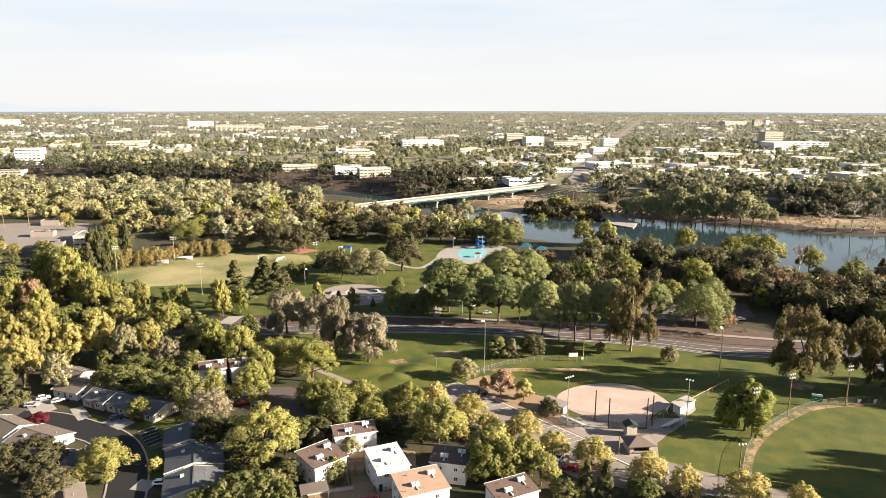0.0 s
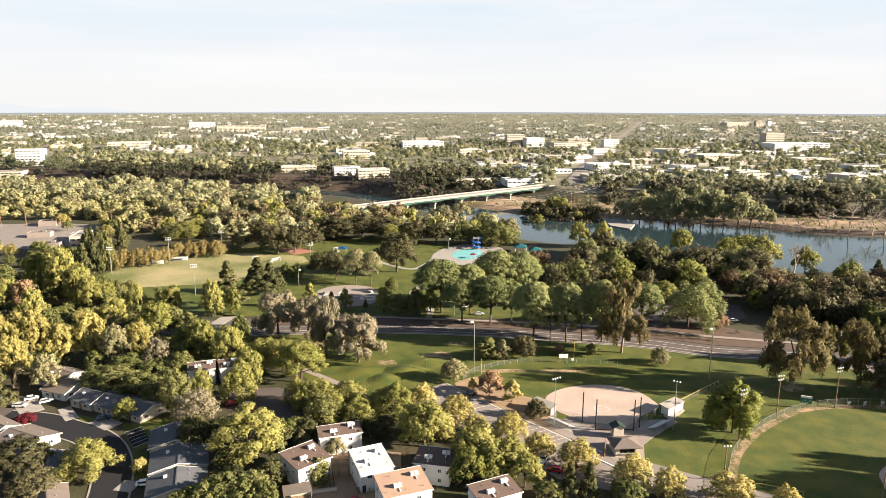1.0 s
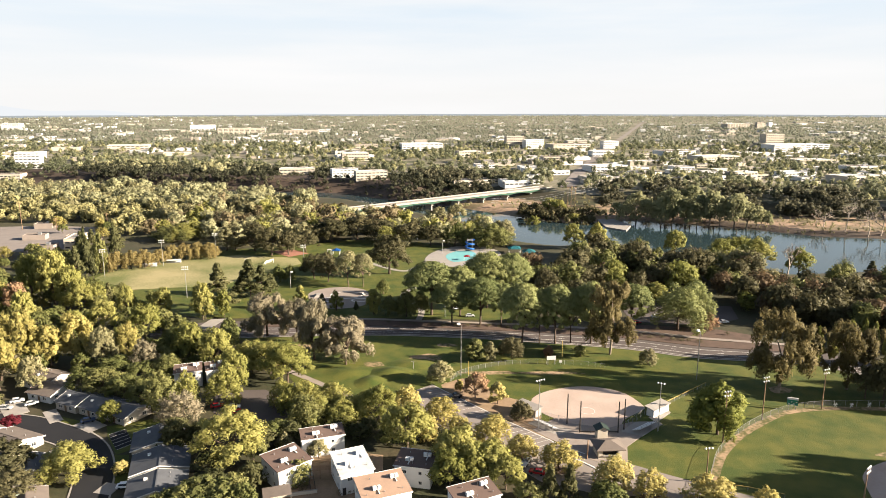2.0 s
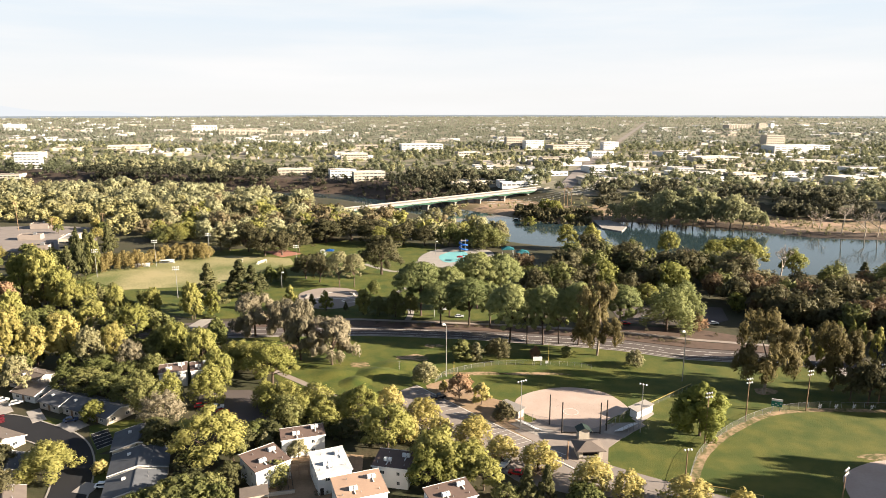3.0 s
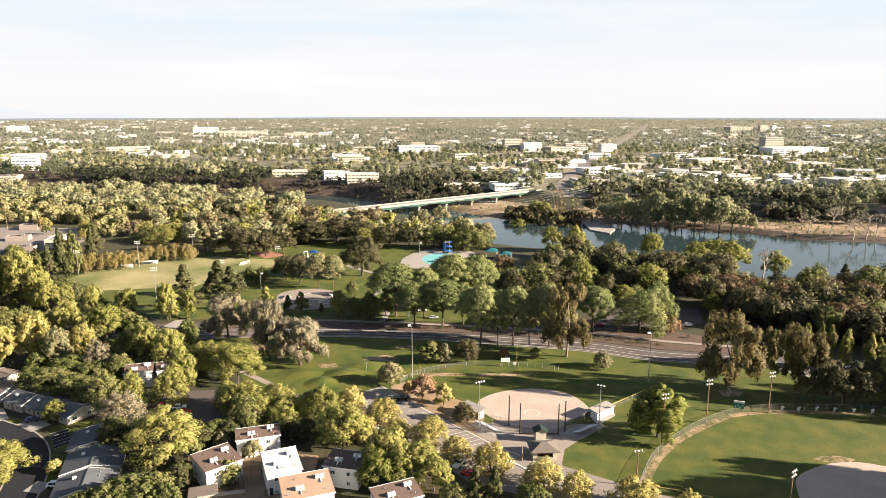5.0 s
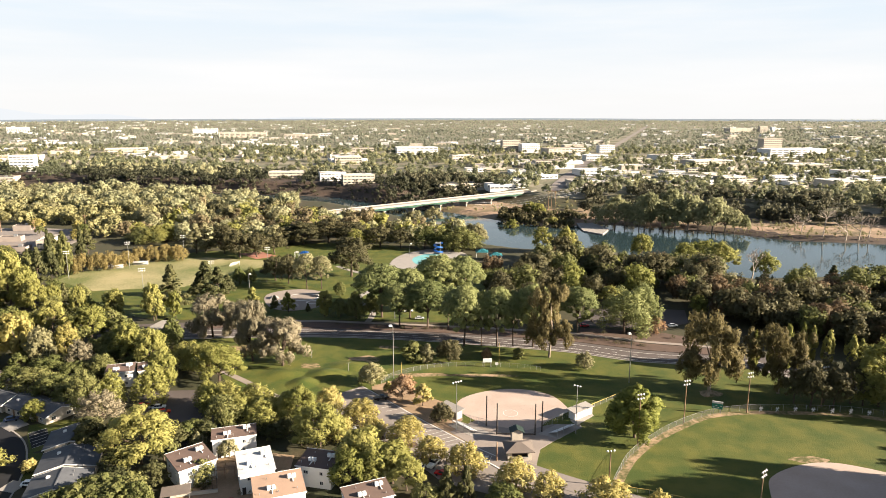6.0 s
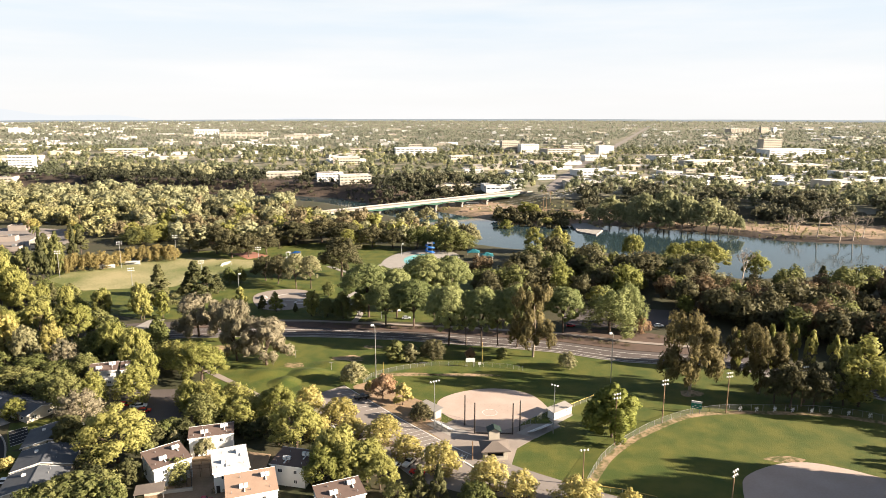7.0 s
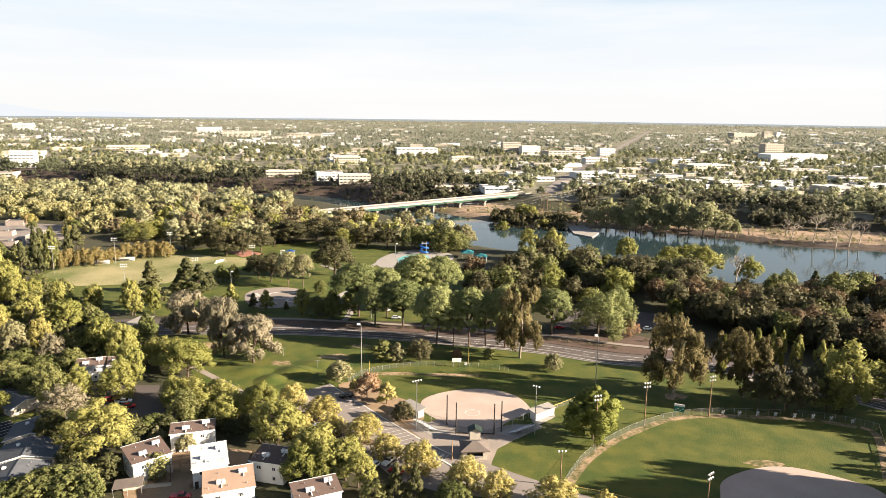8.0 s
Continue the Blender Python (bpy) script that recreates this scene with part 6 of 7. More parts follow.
def dugout(at, rz, length, label, wall="white"):
    t = thing("dugout", label, "dugout", "dugouts of the ball field", pose(*at, 0.1, 0, 0, rz))
    bm = bmesh.new()
    box(bm, 0, 1.4, 0, length, 0.25, 2.5)
    for s in (-1, 1):
        box(bm, s * (length / 2 - 0.12), 0.1, 0, 0.25, 2.6, 2.4)
    box(bm, 0, -1.3, 0, length - 3, 0.2, 1.0)
    part("wall", bm, M[wall], t)
    bm = bmesh.new()
    prism(bm, [(-length / 2 - 0.4, -1.9), (length / 2 + 0.4, -1.9), (length / 2 + 0.4, 1.9), (-length / 2 - 0.4, 1.9)], 2.5, 2.68)
    for v in bm.verts:
        v.co.z += 0.12 * (1.9 - v.co.y)
    part("roof", bm, M["concrete"], t)
    for k in range(4):
        bm = bmesh.new()
        tube(bm, (length * (k / 3 - 0.5) * 0.9, -1.35, 0), (length * (k / 3 - 0.5) * 0.9, -1.35, 2.8), 0.06, seg=6)
        part("post", bm, M["metal"], t)
    bm = bmesh.new()
    box(bm, 0, 0.7, 0.45, length - 1, 0.4, 0.08)
    box(bm, 0, 0.7, 0, length - 2, 0.1, 0.45)
    part("bench", bm, M["metal"], t)


dugout((38.5, 203.3), 134, 8, "grey roofed dugout behind the clay infield", "concrete")
dugout((81.3, 203.4), 218, 8.5, "white block dugout with a pale flat roof")


def bleachers(at, rz):
    t = thing("bleachers", "five-row aluminium bleachers on a concrete pad", "bleachers", "bleachers at the ball field", pose(*at, 0.14, 0, 0, rz))
    for i in range(5):
        bm = bmesh.new()
        box(bm, 0, 0.65 * i, 0.4 + 0.32 * i, 8.5, 0.3, 0.05)
        part("seat_plank", bm, M["lamp"], t)
        bm = bmesh.new()
        box(bm, 0, 0.65 * i - 0.32, 0.15 + 0.32 * i, 8.5, 0.28, 0.04)
        part("foot_plank", bm, M["metal"], t)
    for k in range(4):
        bm = bmesh.new()
        x = -3.9 + 2.6 * k
        tube(bm, (x, -0.3, 0), (x, 2.9, 1.65), 0.05, seg=5)
        tube(bm, (x, 2.9, 0), (x, 2.9, 2.7), 0.05, seg=5)
        part("frame", bm, M["metal"], t)
    bm = bmesh.new()
    for z in (2.1, 2.7):
        tube(bm, (-4.2, 2.9, z), (4.2, 2.9, z), 0.04, seg=5)
    part("back_rail", bm, M["metal"], t)


bleachers((43.7, 194.2), -48 + 180)
bleachers((72.8, 193.0), 218)
for pts in ([(37.2, 195.8), (41.2, 198.5), (50.6, 191.1), (46.0, 187.2)], [(65.8, 190.4), (72.5, 196.9), (80.2, 195.4), (71.7, 187.1)]):
    slab("pavement_bleacher_pad", pts, 0.145, M["concrete"], "pale concrete pad under the bleachers")
slab("pavement_dugout_pad", [(77.4, 200.0), (85.2, 210.1), (85.8, 203.3), (78.8, 196.1)], 0.142, M["concrete"], "pale concrete pad beside the dugout")

t = thing("backstop", "tall dark steel backstop poles with netting behind home plate", "backstop")
tops = [(49.8, 195.3), (52.8, 189.8), (64.7, 189.6), (67.1, 191.6)]
for x, y in tops:
    bm = bmesh.new()
    tube(bm, (x, y, 0), (x, y, 10.5), 0.22, 0.18)
    part("pole", bm, M["dark_metal"], t)
for (x0, y0), (x1, y1) in zip(tops, tops[1:]):
    bm = bmesh.new()
    v = [bm.verts.new(p) for p in ((x0, y0, 0.2), (x1, y1, 0.2), (x1, y1, 10.2), (x0, y0, 10.2))]
    bm.faces.new(v)
    part("net", bm, M["net"], t)
bm = bmesh.new()
tube(bm, (*tops[1], 0.4), (*tops[2], 0.4), 0.2, seg=6)
part("kick_rail", bm, M["dark_metal"], t)


def fence(pts, h, label, gap=3.0, cap=None, group="chain-link fences"):
    """Chain-link fence: posts, a top rail and wire mesh between."""
    t = thing("fence", label, "fence", group)
    line = [Vector(p) for p in pts]
    out, acc = [line[0]], 0.0
    for a, b in zip(line, line[1:]):
        n = max(1, round((b - a).length / gap))
        out += [a.lerp(b, (i + 1) / n) for i in range(n)]
    bm = bmesh.new()
    tube(bm, (0, 0, 0), (0, 0, h + 0.08), 0.045, seg=5)
    me = part("post", bm, M["metal"], t).data
    t.children[0].location = (*out[0], 0)
    for p in out[1:]:
        share("post", me, t, Matrix.Translation((*p, 0)))
    bm, bm2 = bmesh.new(), bmesh.new()
    k = 0.09 if cap else 0.03
    rings = []
    for i, p in enumerate(out):
        d = (out[min(i + 1, len(out) - 1)] - out[max(i - 1, 0)]).normalized()
        rings.append([bm.verts.new((p.x - d.y * k * math.cos(u), p.y + d.x * k * math.cos(u), h + k * math.sin(u))) for u in (0, 1.257, 2.513, 3.77, 5.027)])
    for a, b in zip(rings, rings[1:]):
        for i in range(5):
            bm.faces.new((a[i], a[(i + 1) % 5], b[(i + 1) % 5], b[i]))
    bm.faces.new(rings[0][::-1]), bm.faces.new(rings[-1])
    for a, b in zip(out, out[1:]):
        bm2.faces.new([bm2.verts.new(p) for p in ((*a, 0.05), (*b, 0.05), (*b, h), (*a, h))])
    part("top_rail", bm, M[cap or "metal"], t, "yellow tube cap" if cap else "")
    part("mesh", bm2, M["chain"], t)


fence(curve([(12.4, 228.3), (16.2, 235.0), (26.3, 241.8), (37.2, 245.4), (50.7, 245.6), (64.2, 244.6), (72.9, 241.6)], 4), 1.8, "grey chain-link outfield fence on the lawn")
fence(curve([(81.0, 158.4), (85.5, 167.6), (90.7, 176.5), (99.3, 186.0), (110.5, 195.8), (124.9, 204.5), (139.3, 208.2), (154.4, 208.2), (169.3, 207.7), (181.4, 204.2), (189.3, 199.1)], 4), 2.2, "grey chain-link outfield fence round the second field")
fence([(84.9, 207.9), (94.9, 216.1), (105.7, 224.8)], 1.5, "fence with a yellow tube cap", cap="yellow")
fence([(189.3, 199.1), (182.9, 185.0), (176.4, 169.1)], 1.5, "fence with a yellow cap along the second field", cap="yellow")
fence([(42.1, 199.3), (49.8, 195.3)], 2.4, "chain-link wing fence beside the backstop")
fence([(67.1, 191.6), (76.7, 202.0)], 2.4, "chain-link wing fence beside the backstop")
fence([(82.4, 160.1), (91.1, 157.9), (99.2, 154.6)], 1.2, "low fence with a yellow cap along the lane", cap="yellow")


def lamp_pole(at, h, wood, heads, rz, label, group):
    t = thing("light_pole", label, "light pole", group, pose(*at, 0, 0, 0, rz))
    bm = bmesh.new()
    tube(bm, (0, 0, -0.3), (0, 0, h), 0.2 if wood else 0.17, 0.13 if wood else 0.09, 8)
    part("pole", bm, M["wood_pole" if wood else "metal"], t)
    if heads == 1:
        bm = bmesh.new()
        tube(bm, (0, 0, h), (0.9, -0.4, h + 0.2), 0.06, seg=6)
        box(bm, 0.9, -0.4, h + 0.05, 1.3, 0.8, 0.7, bevel=0.15)
        part("lamp", bm, M["lamp"], t)
        return
    if not heads:
        return
    rows = 1 if heads <= 4 else 2
    per = heads // rows
    for k in range(rows):
        z = h - 0.2 - 1.3 * k
        bm = bmesh.new()
        tube(bm, (-per * 0.45, 0, z), (per * 0.45, 0, z), 0.06, seg=6)
        part("crossarm", bm, M["metal"], t)
        for i in range(per):
            bm = bmesh.new()
            bmesh.ops.create_cone(bm, cap_ends=True, segments=10, radius1=0.3, radius2=0.12, depth=0.45, matrix=pose((i - (per - 1) / 2) * 0.95, -0.25, z + 0.1, 115, 0, 0))
            part("lamp", bm, M["lamp"], t, "white floodlight")


lamp_pole((16.5, 233.3), 20.5, False, 1, 200, "tall grey steel pole with one floodlight", "field light poles")
lamp_pole((104.5, 230.6), 19.0, False, 1, 210, "tall grey steel pole with one floodlight", "field light poles")
lamp_pole((40.2, 192.3), 16.5, False, 4, 30, "grey steel light pole beside the bleachers", "field light poles")
lamp_pole((77.5, 190.6), 16.3, False, 3, -30, "grey steel light pole beside the bleachers", "field light poles")
for p, h in (((94.9, 183.4), 16.8), ((113.9, 198.6), 14.8), ((137.4, 206.0), 14.5), ((165.2, 211.8), 14.5)):
    lamp_pole(p, h, True, 6, 20, "brown wooden pole carrying six floodlights", "wooden light poles")
lamp_pole((116.2, 149.5), 12.0, True, 6, 40, "brown wooden pole carrying six floodlights", "wooden light poles")
lamp_pole((81.3, 161.5), 10.5, True, 3, 10, "brown wooden pole with small floodlights", "wooden light poles")
lamp_pole((51.8, 173.9), 6.0, True, 0, 0, "short brown wooden pole on the plaza", "wooden light poles")
for p, h in (((-193.5, 380.8), 17), ((-170.4, 409.4), 17), ((-145.4, 435.5), 16.5), ((-127.7, 338.2), 17), ((-78.8, 403.8), 15), ((-108.9, 386.6), 10)):
    lamp_pole(p, h, False, 8, 15, "steel light pole beside the soccer pitch", "soccer light poles")
for p in ((-76.6, 357.4), (10.4, 305.6), (83.0, 404.5), (99.1, 341.0), (-11.1, 494.3), (8.4, 445.0)):
    lamp_pole(p, 9, False, 1, 0, "slim grey park lamp pole", "park lamp poles")

# scoreboards and plain cut-out panels on the fence
t = thing("scoreboard", "green scoreboard with white top on two posts", "scoreboard", m=pose(*(127.4, 205.9), 0, 0, 0, -20))
for s in (-1, 1):
    bm = bmesh.new()
    box(bm, s * 1.1, 0, 0, 0.16, 0.16, 2.0)
    part("post", bm, M["metal"], t)
bm = bmesh.new()
box(bm, 0, 0, 1.7, 3.3, 0.3, 1.9)
part("board", bm, M["sign_green"], t)
bm = bmesh.new()
box(bm, 0, -0.02, 3.6, 3.3, 0.34, 0.7)
part("header", bm, M["white"], t, "white header panel")
for i in range(4):
    bm = bmesh.new()
    box(bm, -1.1 + 0.75 * i, -0.19, 2.1 + 0.6 * (i % 2), 0.45, 0.06, 0.25)
    part("digit_bar", bm, M["lamp"], t)
t = thing("scoreboard", "small white scoreboard on two posts", "scoreboard", m=pose(*(52.5, 245.3), 0, 0, 0, 5))
for s in (-1, 1):
    bm = bmesh.new()
    box(bm, s * 1.3, 0, 0, 0.18, 0.18, 2.6)
    part("post", bm, M["metal"], t)
bm = bmesh.new()
box(bm, 0, 0, 2.0, 3.6, 0.3, 1.6, bevel=0.05)
part("board", bm, M["white"], t)
t = thing("sign", "small square white sign on a post", "sign", m=pose(*(56.2, 245.3), 0))
bm = bmesh.new()
box(bm, 0, 0, 0, 0.1, 0.1, 1.0)
part("post", bm, M["metal"], t)
bm = bmesh.new()
box(bm, 0, -0.08, 0.9, 1.1, 0.08, 1.1)
part("panel", bm, M["white"], t)
for p in ((142.3, 206.7), (147.7, 206.6), (153.9, 206.9), (159.5, 206.3), (165.6, 205.8), (171.4, 205.3), (176.9, 204.4), (182.9, 202.7)):
    t = thing("cutout_panel", "plain white cut-out panel fixed on the fence", "panel", "cut-out panels on the fence", pose(*p, 0.4, 0, 0, -5))
    bm = bmesh.new()
    for k, (a, ln) in enumerate(((25, 1.9), (-30, 1.6), (80, 1.3))):
        bmesh.ops.create_cube(bm, size=1, matrix=pose(0, -0.1, 0.95 + 0.1 * k, 0, a, 0) @ Matrix.Diagonal((0.22, 0.05, ln, 1)))
    part("panel", bm, M["white"], t)

# ---- vehicles ----
PAINT = {n: mat("car_paint_" + n, c, tuple(v * 0.95 for v in c), rough=0.25, bump=0, spec=0.6) for n, c in
         {"white": (0.75, 0.75, 0.74), "black": (0.015, 0.015, 0.018), "red": (0.35, 0.02, 0.025), "blue": (0.05, 0.07, 0.13), "silver": (0.4, 0.41, 0.42)}.items()}


def car(at, rz, paint, label, pickup=False, name="car"):
    t = thing(name, label, "car", m=pose(*at, 0.1, 0, 0, rz))
    bm = bmesh.new()
    prof = [(-2.2, 0.35), (2.2, 0.35), (2.25, 0.7), (1.9, 0.9), (-2.15, 0.98), (-2.25, 0.7)]
    if pickup:
        prof = [(-2.7, 0.5), (2.6, 0.5), (2.65, 0.95), (2.3, 1.15), (-2.65, 1.15), (-2.7, 0.8)]
    a = [bm.verts.new((x, -0.9, z)) for x, z in prof]
    b = [bm.verts.new((x, 0.9, z)) for x, z in prof]
    bm.faces.new(a), bm.faces.new(b[::-1])
    for i in range(len(prof)):
        k = (i + 1) % len(prof)
        bm.faces.new((a[i], b[i], b[k], a[k]))
    bmesh.ops.recalc_face_normals(bm, faces=bm.faces)
    bmesh.ops.bevel(bm, geom=bm.edges[:], offset=0.08, segments=2, affect="EDGES")
    part("body", bm, PAINT[paint], t)
    x0, x1, z0, z1 = (-0.6, 1.3, 1.1, 1.8) if pickup else (-1.7, 1.0, 0.9, 1.45)
    bm = bmesh.new()
    prism(bm, [(x0, -0.8), (x1, -0.8), (x1, 0.8), (x0, 0.8)], z0, z1)
    for v in bm.verts:
        if v.co.z > z0 + 0.1:
            v.co.x = (v.co.x - (x0 + x1) / 2) * 0.68 + (x0 + x1) / 2 - 0.1
            v.co.y *= 0.85
    part("cabin_glass", bm, M["glass"], t)
    bm = bmesh.new()
    box(bm, (x0 + x1) / 2 - 0.1, 0, z1 + 0.005, (x1 - x0) * 0.66, 1.34, 0.06, bevel=0.02)
    part("roof_panel", bm, PAINT[paint], t)
    for sx in (-1.35, 1.4):
        for sy in (-0.85, 0.85):
            bm = bmesh.new()
            tube(bm, (sx, sy - 0.11, 0.33), (sx, sy + 0.11, 0.33), 0.34, seg=12)
            part("wheel", bm, M["tyre"], t)


car((13.9, 214.4), 20, "black", "black pickup parked beside the kerb", True, "pickup")
car((6.3, 191.5), 30, "silver", "silver van parked under golden trees")
car((30.0, 169.1), 60, "white", "white car parked under golden trees")
car((36.2, 166.0), 160, "red", "dark red car parked under trees")
car((-66.8, 207.0), 20, "red", "red car parked in the court")
car((-61.0, 206.2), 15, "white", "white car parked in the court")
car((-57.8, 202.4), 20, "red", "red car parked in the court")
car((-62.4, 206.6), 20, "silver", "silver car parked in the court")
car((-144.9, 209.1), -10, "white", "white pickup parked at the street", True, "pickup")
car((-137.9, 205.2), 5, "silver", "silver car parked at the street")
car((-137.4, 210.9), 30, "white", "white car parked at the street")
car((-131.1, 208.7), 40, "silver", "grey car parked beside a bungalow")
car((-105.2, 196.3), 25, "blue", "dark blue car on a driveway")
car((-75.1, 158.8), 10, "white", "white car parked on the verge")
car((100.5, 295.6), 5, "red", "red car on the main road")
car((16.4, 317.5), 5, "white", "white car parked in the park")
car((22.5, 305.7), 5, "silver", "silver car parked beside the park")
car((112.4, 304.1), 0, "white", "white car in the far car park")
car((142.0, 296.5), 10, "white", "white car in the far car park")
car((133.7, 302.5), 10, "silver", "silver car in the far car park")

# ---- park things ----
def canopy(at, w, h, material, label, name="shade_canopy"):
    t = thing(name, label, "canopy", m=pose(*at, 0.15))
    for sx in (-1, 1):
        for sy in (-1, 1):
            bm = bmesh.new()
            tube(bm, (sx * w * 0.42, sy * w * 0.42, 0), (sx * w * 0.42, sy * w * 0.42, h), 0.1, seg=6)
            part("post", bm, M["lamp"], t)
    bm = bmesh.new()
    e = [bm.verts.new((sx * w / 2, sy * w / 2, h)) for sx, sy in ((-1, -1), (1, -1), (1, 1), (-1, 1))]
    top = bm.verts.new((0, 0, h + w * 0.22))
    for i in range(4):
        bm.faces.new((e[i], e[(i + 1) % 4], top))
    bmesh.ops.solidify(bm, geom=bm.faces[:], thickness=0.06)
    part("cloth", bm, M[material], t)


canopy((-64.4, 441.1), 6, 3.5, "blue_plastic", "playground under a blue shade canopy")
canopy((-68.7, 437.6), 3, 4.5, "white", "pale play tower beside the blue canopy", "play_tower")
canopy((24.7, 426.2), 4, 2.6, "red", "crimson shade parasol at the pool", "parasol")
for p in ((67.3, 436.5), (58.4, 447.5)):
    canopy(p, 9, 3.6, "teal", "teal shade roof at the pool", "shade_roof")
t = thing("water_slide", "blue spiral water slide on a steel tower", "water slide", m=pose(*(27.8, 454.2), 0.2))
bm = bmesh.new()
pts = [Vector((2.8 * math.cos(a), 2.8 * math.sin(a), 8.0 - a * 0.52)) for a in np.linspace(0, 14, 60)]
for a, b in zip(pts, pts[1:]):
    tube(bm, a, b, 0.6, seg=7)
part("flume", bm, M["blue_plastic"], t)
for sx in (-1.5, 1.5):
    for sy in (-1.5, 1.5):
        bm = bmesh.new()
        tube(bm, (sx, sy, 0), (sx, sy, 9.0), 0.14, seg=6)
        part("post", bm, M["metal"], t)
bm = bmesh.new()
box(bm, 0, 0, 7.8, 4, 4, 0.25)
part("platform", bm, M["metal"], t)


def goal(at, rz):
    t = thing("soccer_goal", "white soccer goal with netting on the pitch", "goal", m=pose(*at, 0.1, 0, 0, rz))
    bm = bmesh.new()
    tube(bm, (-3.6, 0, 0), (-3.6, 0, 2.4), 0.1, seg=6)
    tube(bm, (3.6, 0, 0), (3.6, 0, 2.4), 0.1, seg=6)
    tube(bm, (-3.6, 0, 2.4), (3.6, 0, 2.4), 0.1, seg=6)
    for s in (-3.6, 3.6):
        tube(bm, (s, 0, 2.4), (s, 2.2, 0.05), 0.06, seg=6)
    part("frame", bm, M["lamp"], t)
    bm = bmesh.new()
    bm.faces.new([bm.verts.new(p) for p in ((-3.6, 0, 2.4), (3.6, 0, 2.4), (3.6, 2.2, 0.05), (-3.6, 2.2, 0.05))])
    part("net", bm, sheer_mat("white_netting", (0.8, 0.8, 0.8), 0.4), t)


goal((-103.9, 415.9), 60)
goal((-104.0, 355.0), 100)
for p in ((-178.5, 406.4), (-167.2, 417.2)):
    t = thing("team_shelter", "low white team shelter beside the soccer pitch", "shelter", m=pose(*p, 0.1, 0, 0, 10))
    bm = bmesh.new()
    prism(bm, [(-5, -1.2), (5, -1.2), (5, 1.2), (-5, 1.2)], 2.1, 2.25)
    for v in bm.verts:
        v.co.z += 0.2 * v.co.y
    part("roof", bm, M["roof_white"], t)
    bm = bmesh.new()
    box(bm, 0, 1.0, 0, 9.6, 0.15, 2.2)
    part("back_wall", bm, M["white"], t)
    bm = bmesh.new()
    box(bm, 0, 0.4, 0.45, 9, 0.4, 0.08)
    box(bm, 0, 0.4, 0, 8, 0.1, 0.45)
    part("bench", bm, M["metal"], t)

# pale works buildings by the left-hand wood
for (x, y), w, d, h, lab in (((-259.6, 470.3), 9, 24, 7.5, "tall pale block-built works building by the yard"), ((-275.4, 456.0), 17, 11, 4, "low pale shed with a flat roof by the yard"), ((-306.0, 497.0), 16, 8, 3.5, "small low pale shed by the yard"), ((-270.5, 489.0), 12, 9, 4.5, "pale flat-roofed shed by the yard"), ((-327.6, 545.3), 14, 9, 4, "small pale shop beside the wood")):
    far_building(x, y, w, d, h, 12, "paving" if h < 5 else "cream", "roof_taupe" if h < 5 else "concrete", lab, 0 if h < 5 else 2, "works_building")
slab("road_works_yard", [(-334.3, 452.4), (-399.5, 544.8), (-330.0, 556.1), (-274.1, 545.7), (-253.0, 493.0), (-251.1, 452.8)], 0.08, M["pale_asphalt"], "pale asphalt yard round the works")


def utility_pole(at, h, rz):
    t = thing("utility_pole", "brown wooden utility pole with crossarm", "utility pole", "utility poles", pose(*at, 0, 0, 0, rz))
    bm = bmesh.new()
    tube(bm, (0, 0, -0.3), (0, 0, h), 0.22, 0.15)
    part("pole", bm, M["wood_pole"], t)
    for z in (h - 0.4, h - 1.8):
        bm = bmesh.new()
        box(bm, 0, 0, z, 3.4, 0.15, 0.18)
        part("crossarm", bm, M["wood_pole"], t)


for p, h in (((-340.2, 534.8), 24), ((-277.6, 551.0), 12), ((-311.9, 535.0), 10), ((-355.8, 527.2), 14), ((139.0, 648.7), 22), ((136.5, 656.2), 22), ((134.6, 663.8), 20)):
    utility_pole(p, h, 30)

# bare white trees on the beach
def bare_tree(at, h, seed):
    r = np.random.default_rng(seed)
    t = thing("bare_tree", "leafless pale tree on the river beach", "tree", "bare trees on the beach", pose(at[0], at[1], hz(*at) - 0.3))
    bm = bmesh.new()

    def grow(p, d, ln, rad, depth):
        q = p + d * ln
        tube(bm, p, q, rad, rad * 0.65, 5)
        if depth:
            for _ in range(3 if depth > 1 else 4):
                e = (d + Vector(r.normal(size=3)) * 0.55 + Vector((0, 0, 0.15))).normalized()
                grow(q, e, ln * r.uniform(0.6, 0.85), rad * 0.6, depth - 1)
    grow(Vector((0, 0, 0)), Vector((0.1, 0, 1)), h * 0.32, 0.58, 4)
    part("trunk", bm, M["dead_wood"], t)


for i, (p, h) in enumerate((((339.9, 577.3), 18), ((340.0, 566.2), 19), ((350.1, 550.5), 28), ((363.5, 540.6), 24), ((374.3, 540.7), 24), ((385.5, 545.9), 20))):
    bare_tree(p, h, 5 + i)
bare_tree((223.7, 398.4), 20, 31)
slab("pavement_boat_ramp", [(156.5, 649.5), (168.5, 642.7), (180.1, 592.2), (168.8, 566.9), (155.1, 583.3)], -6.0, M["concrete"], "pale concrete boat ramp running into the river", thick=1.5)


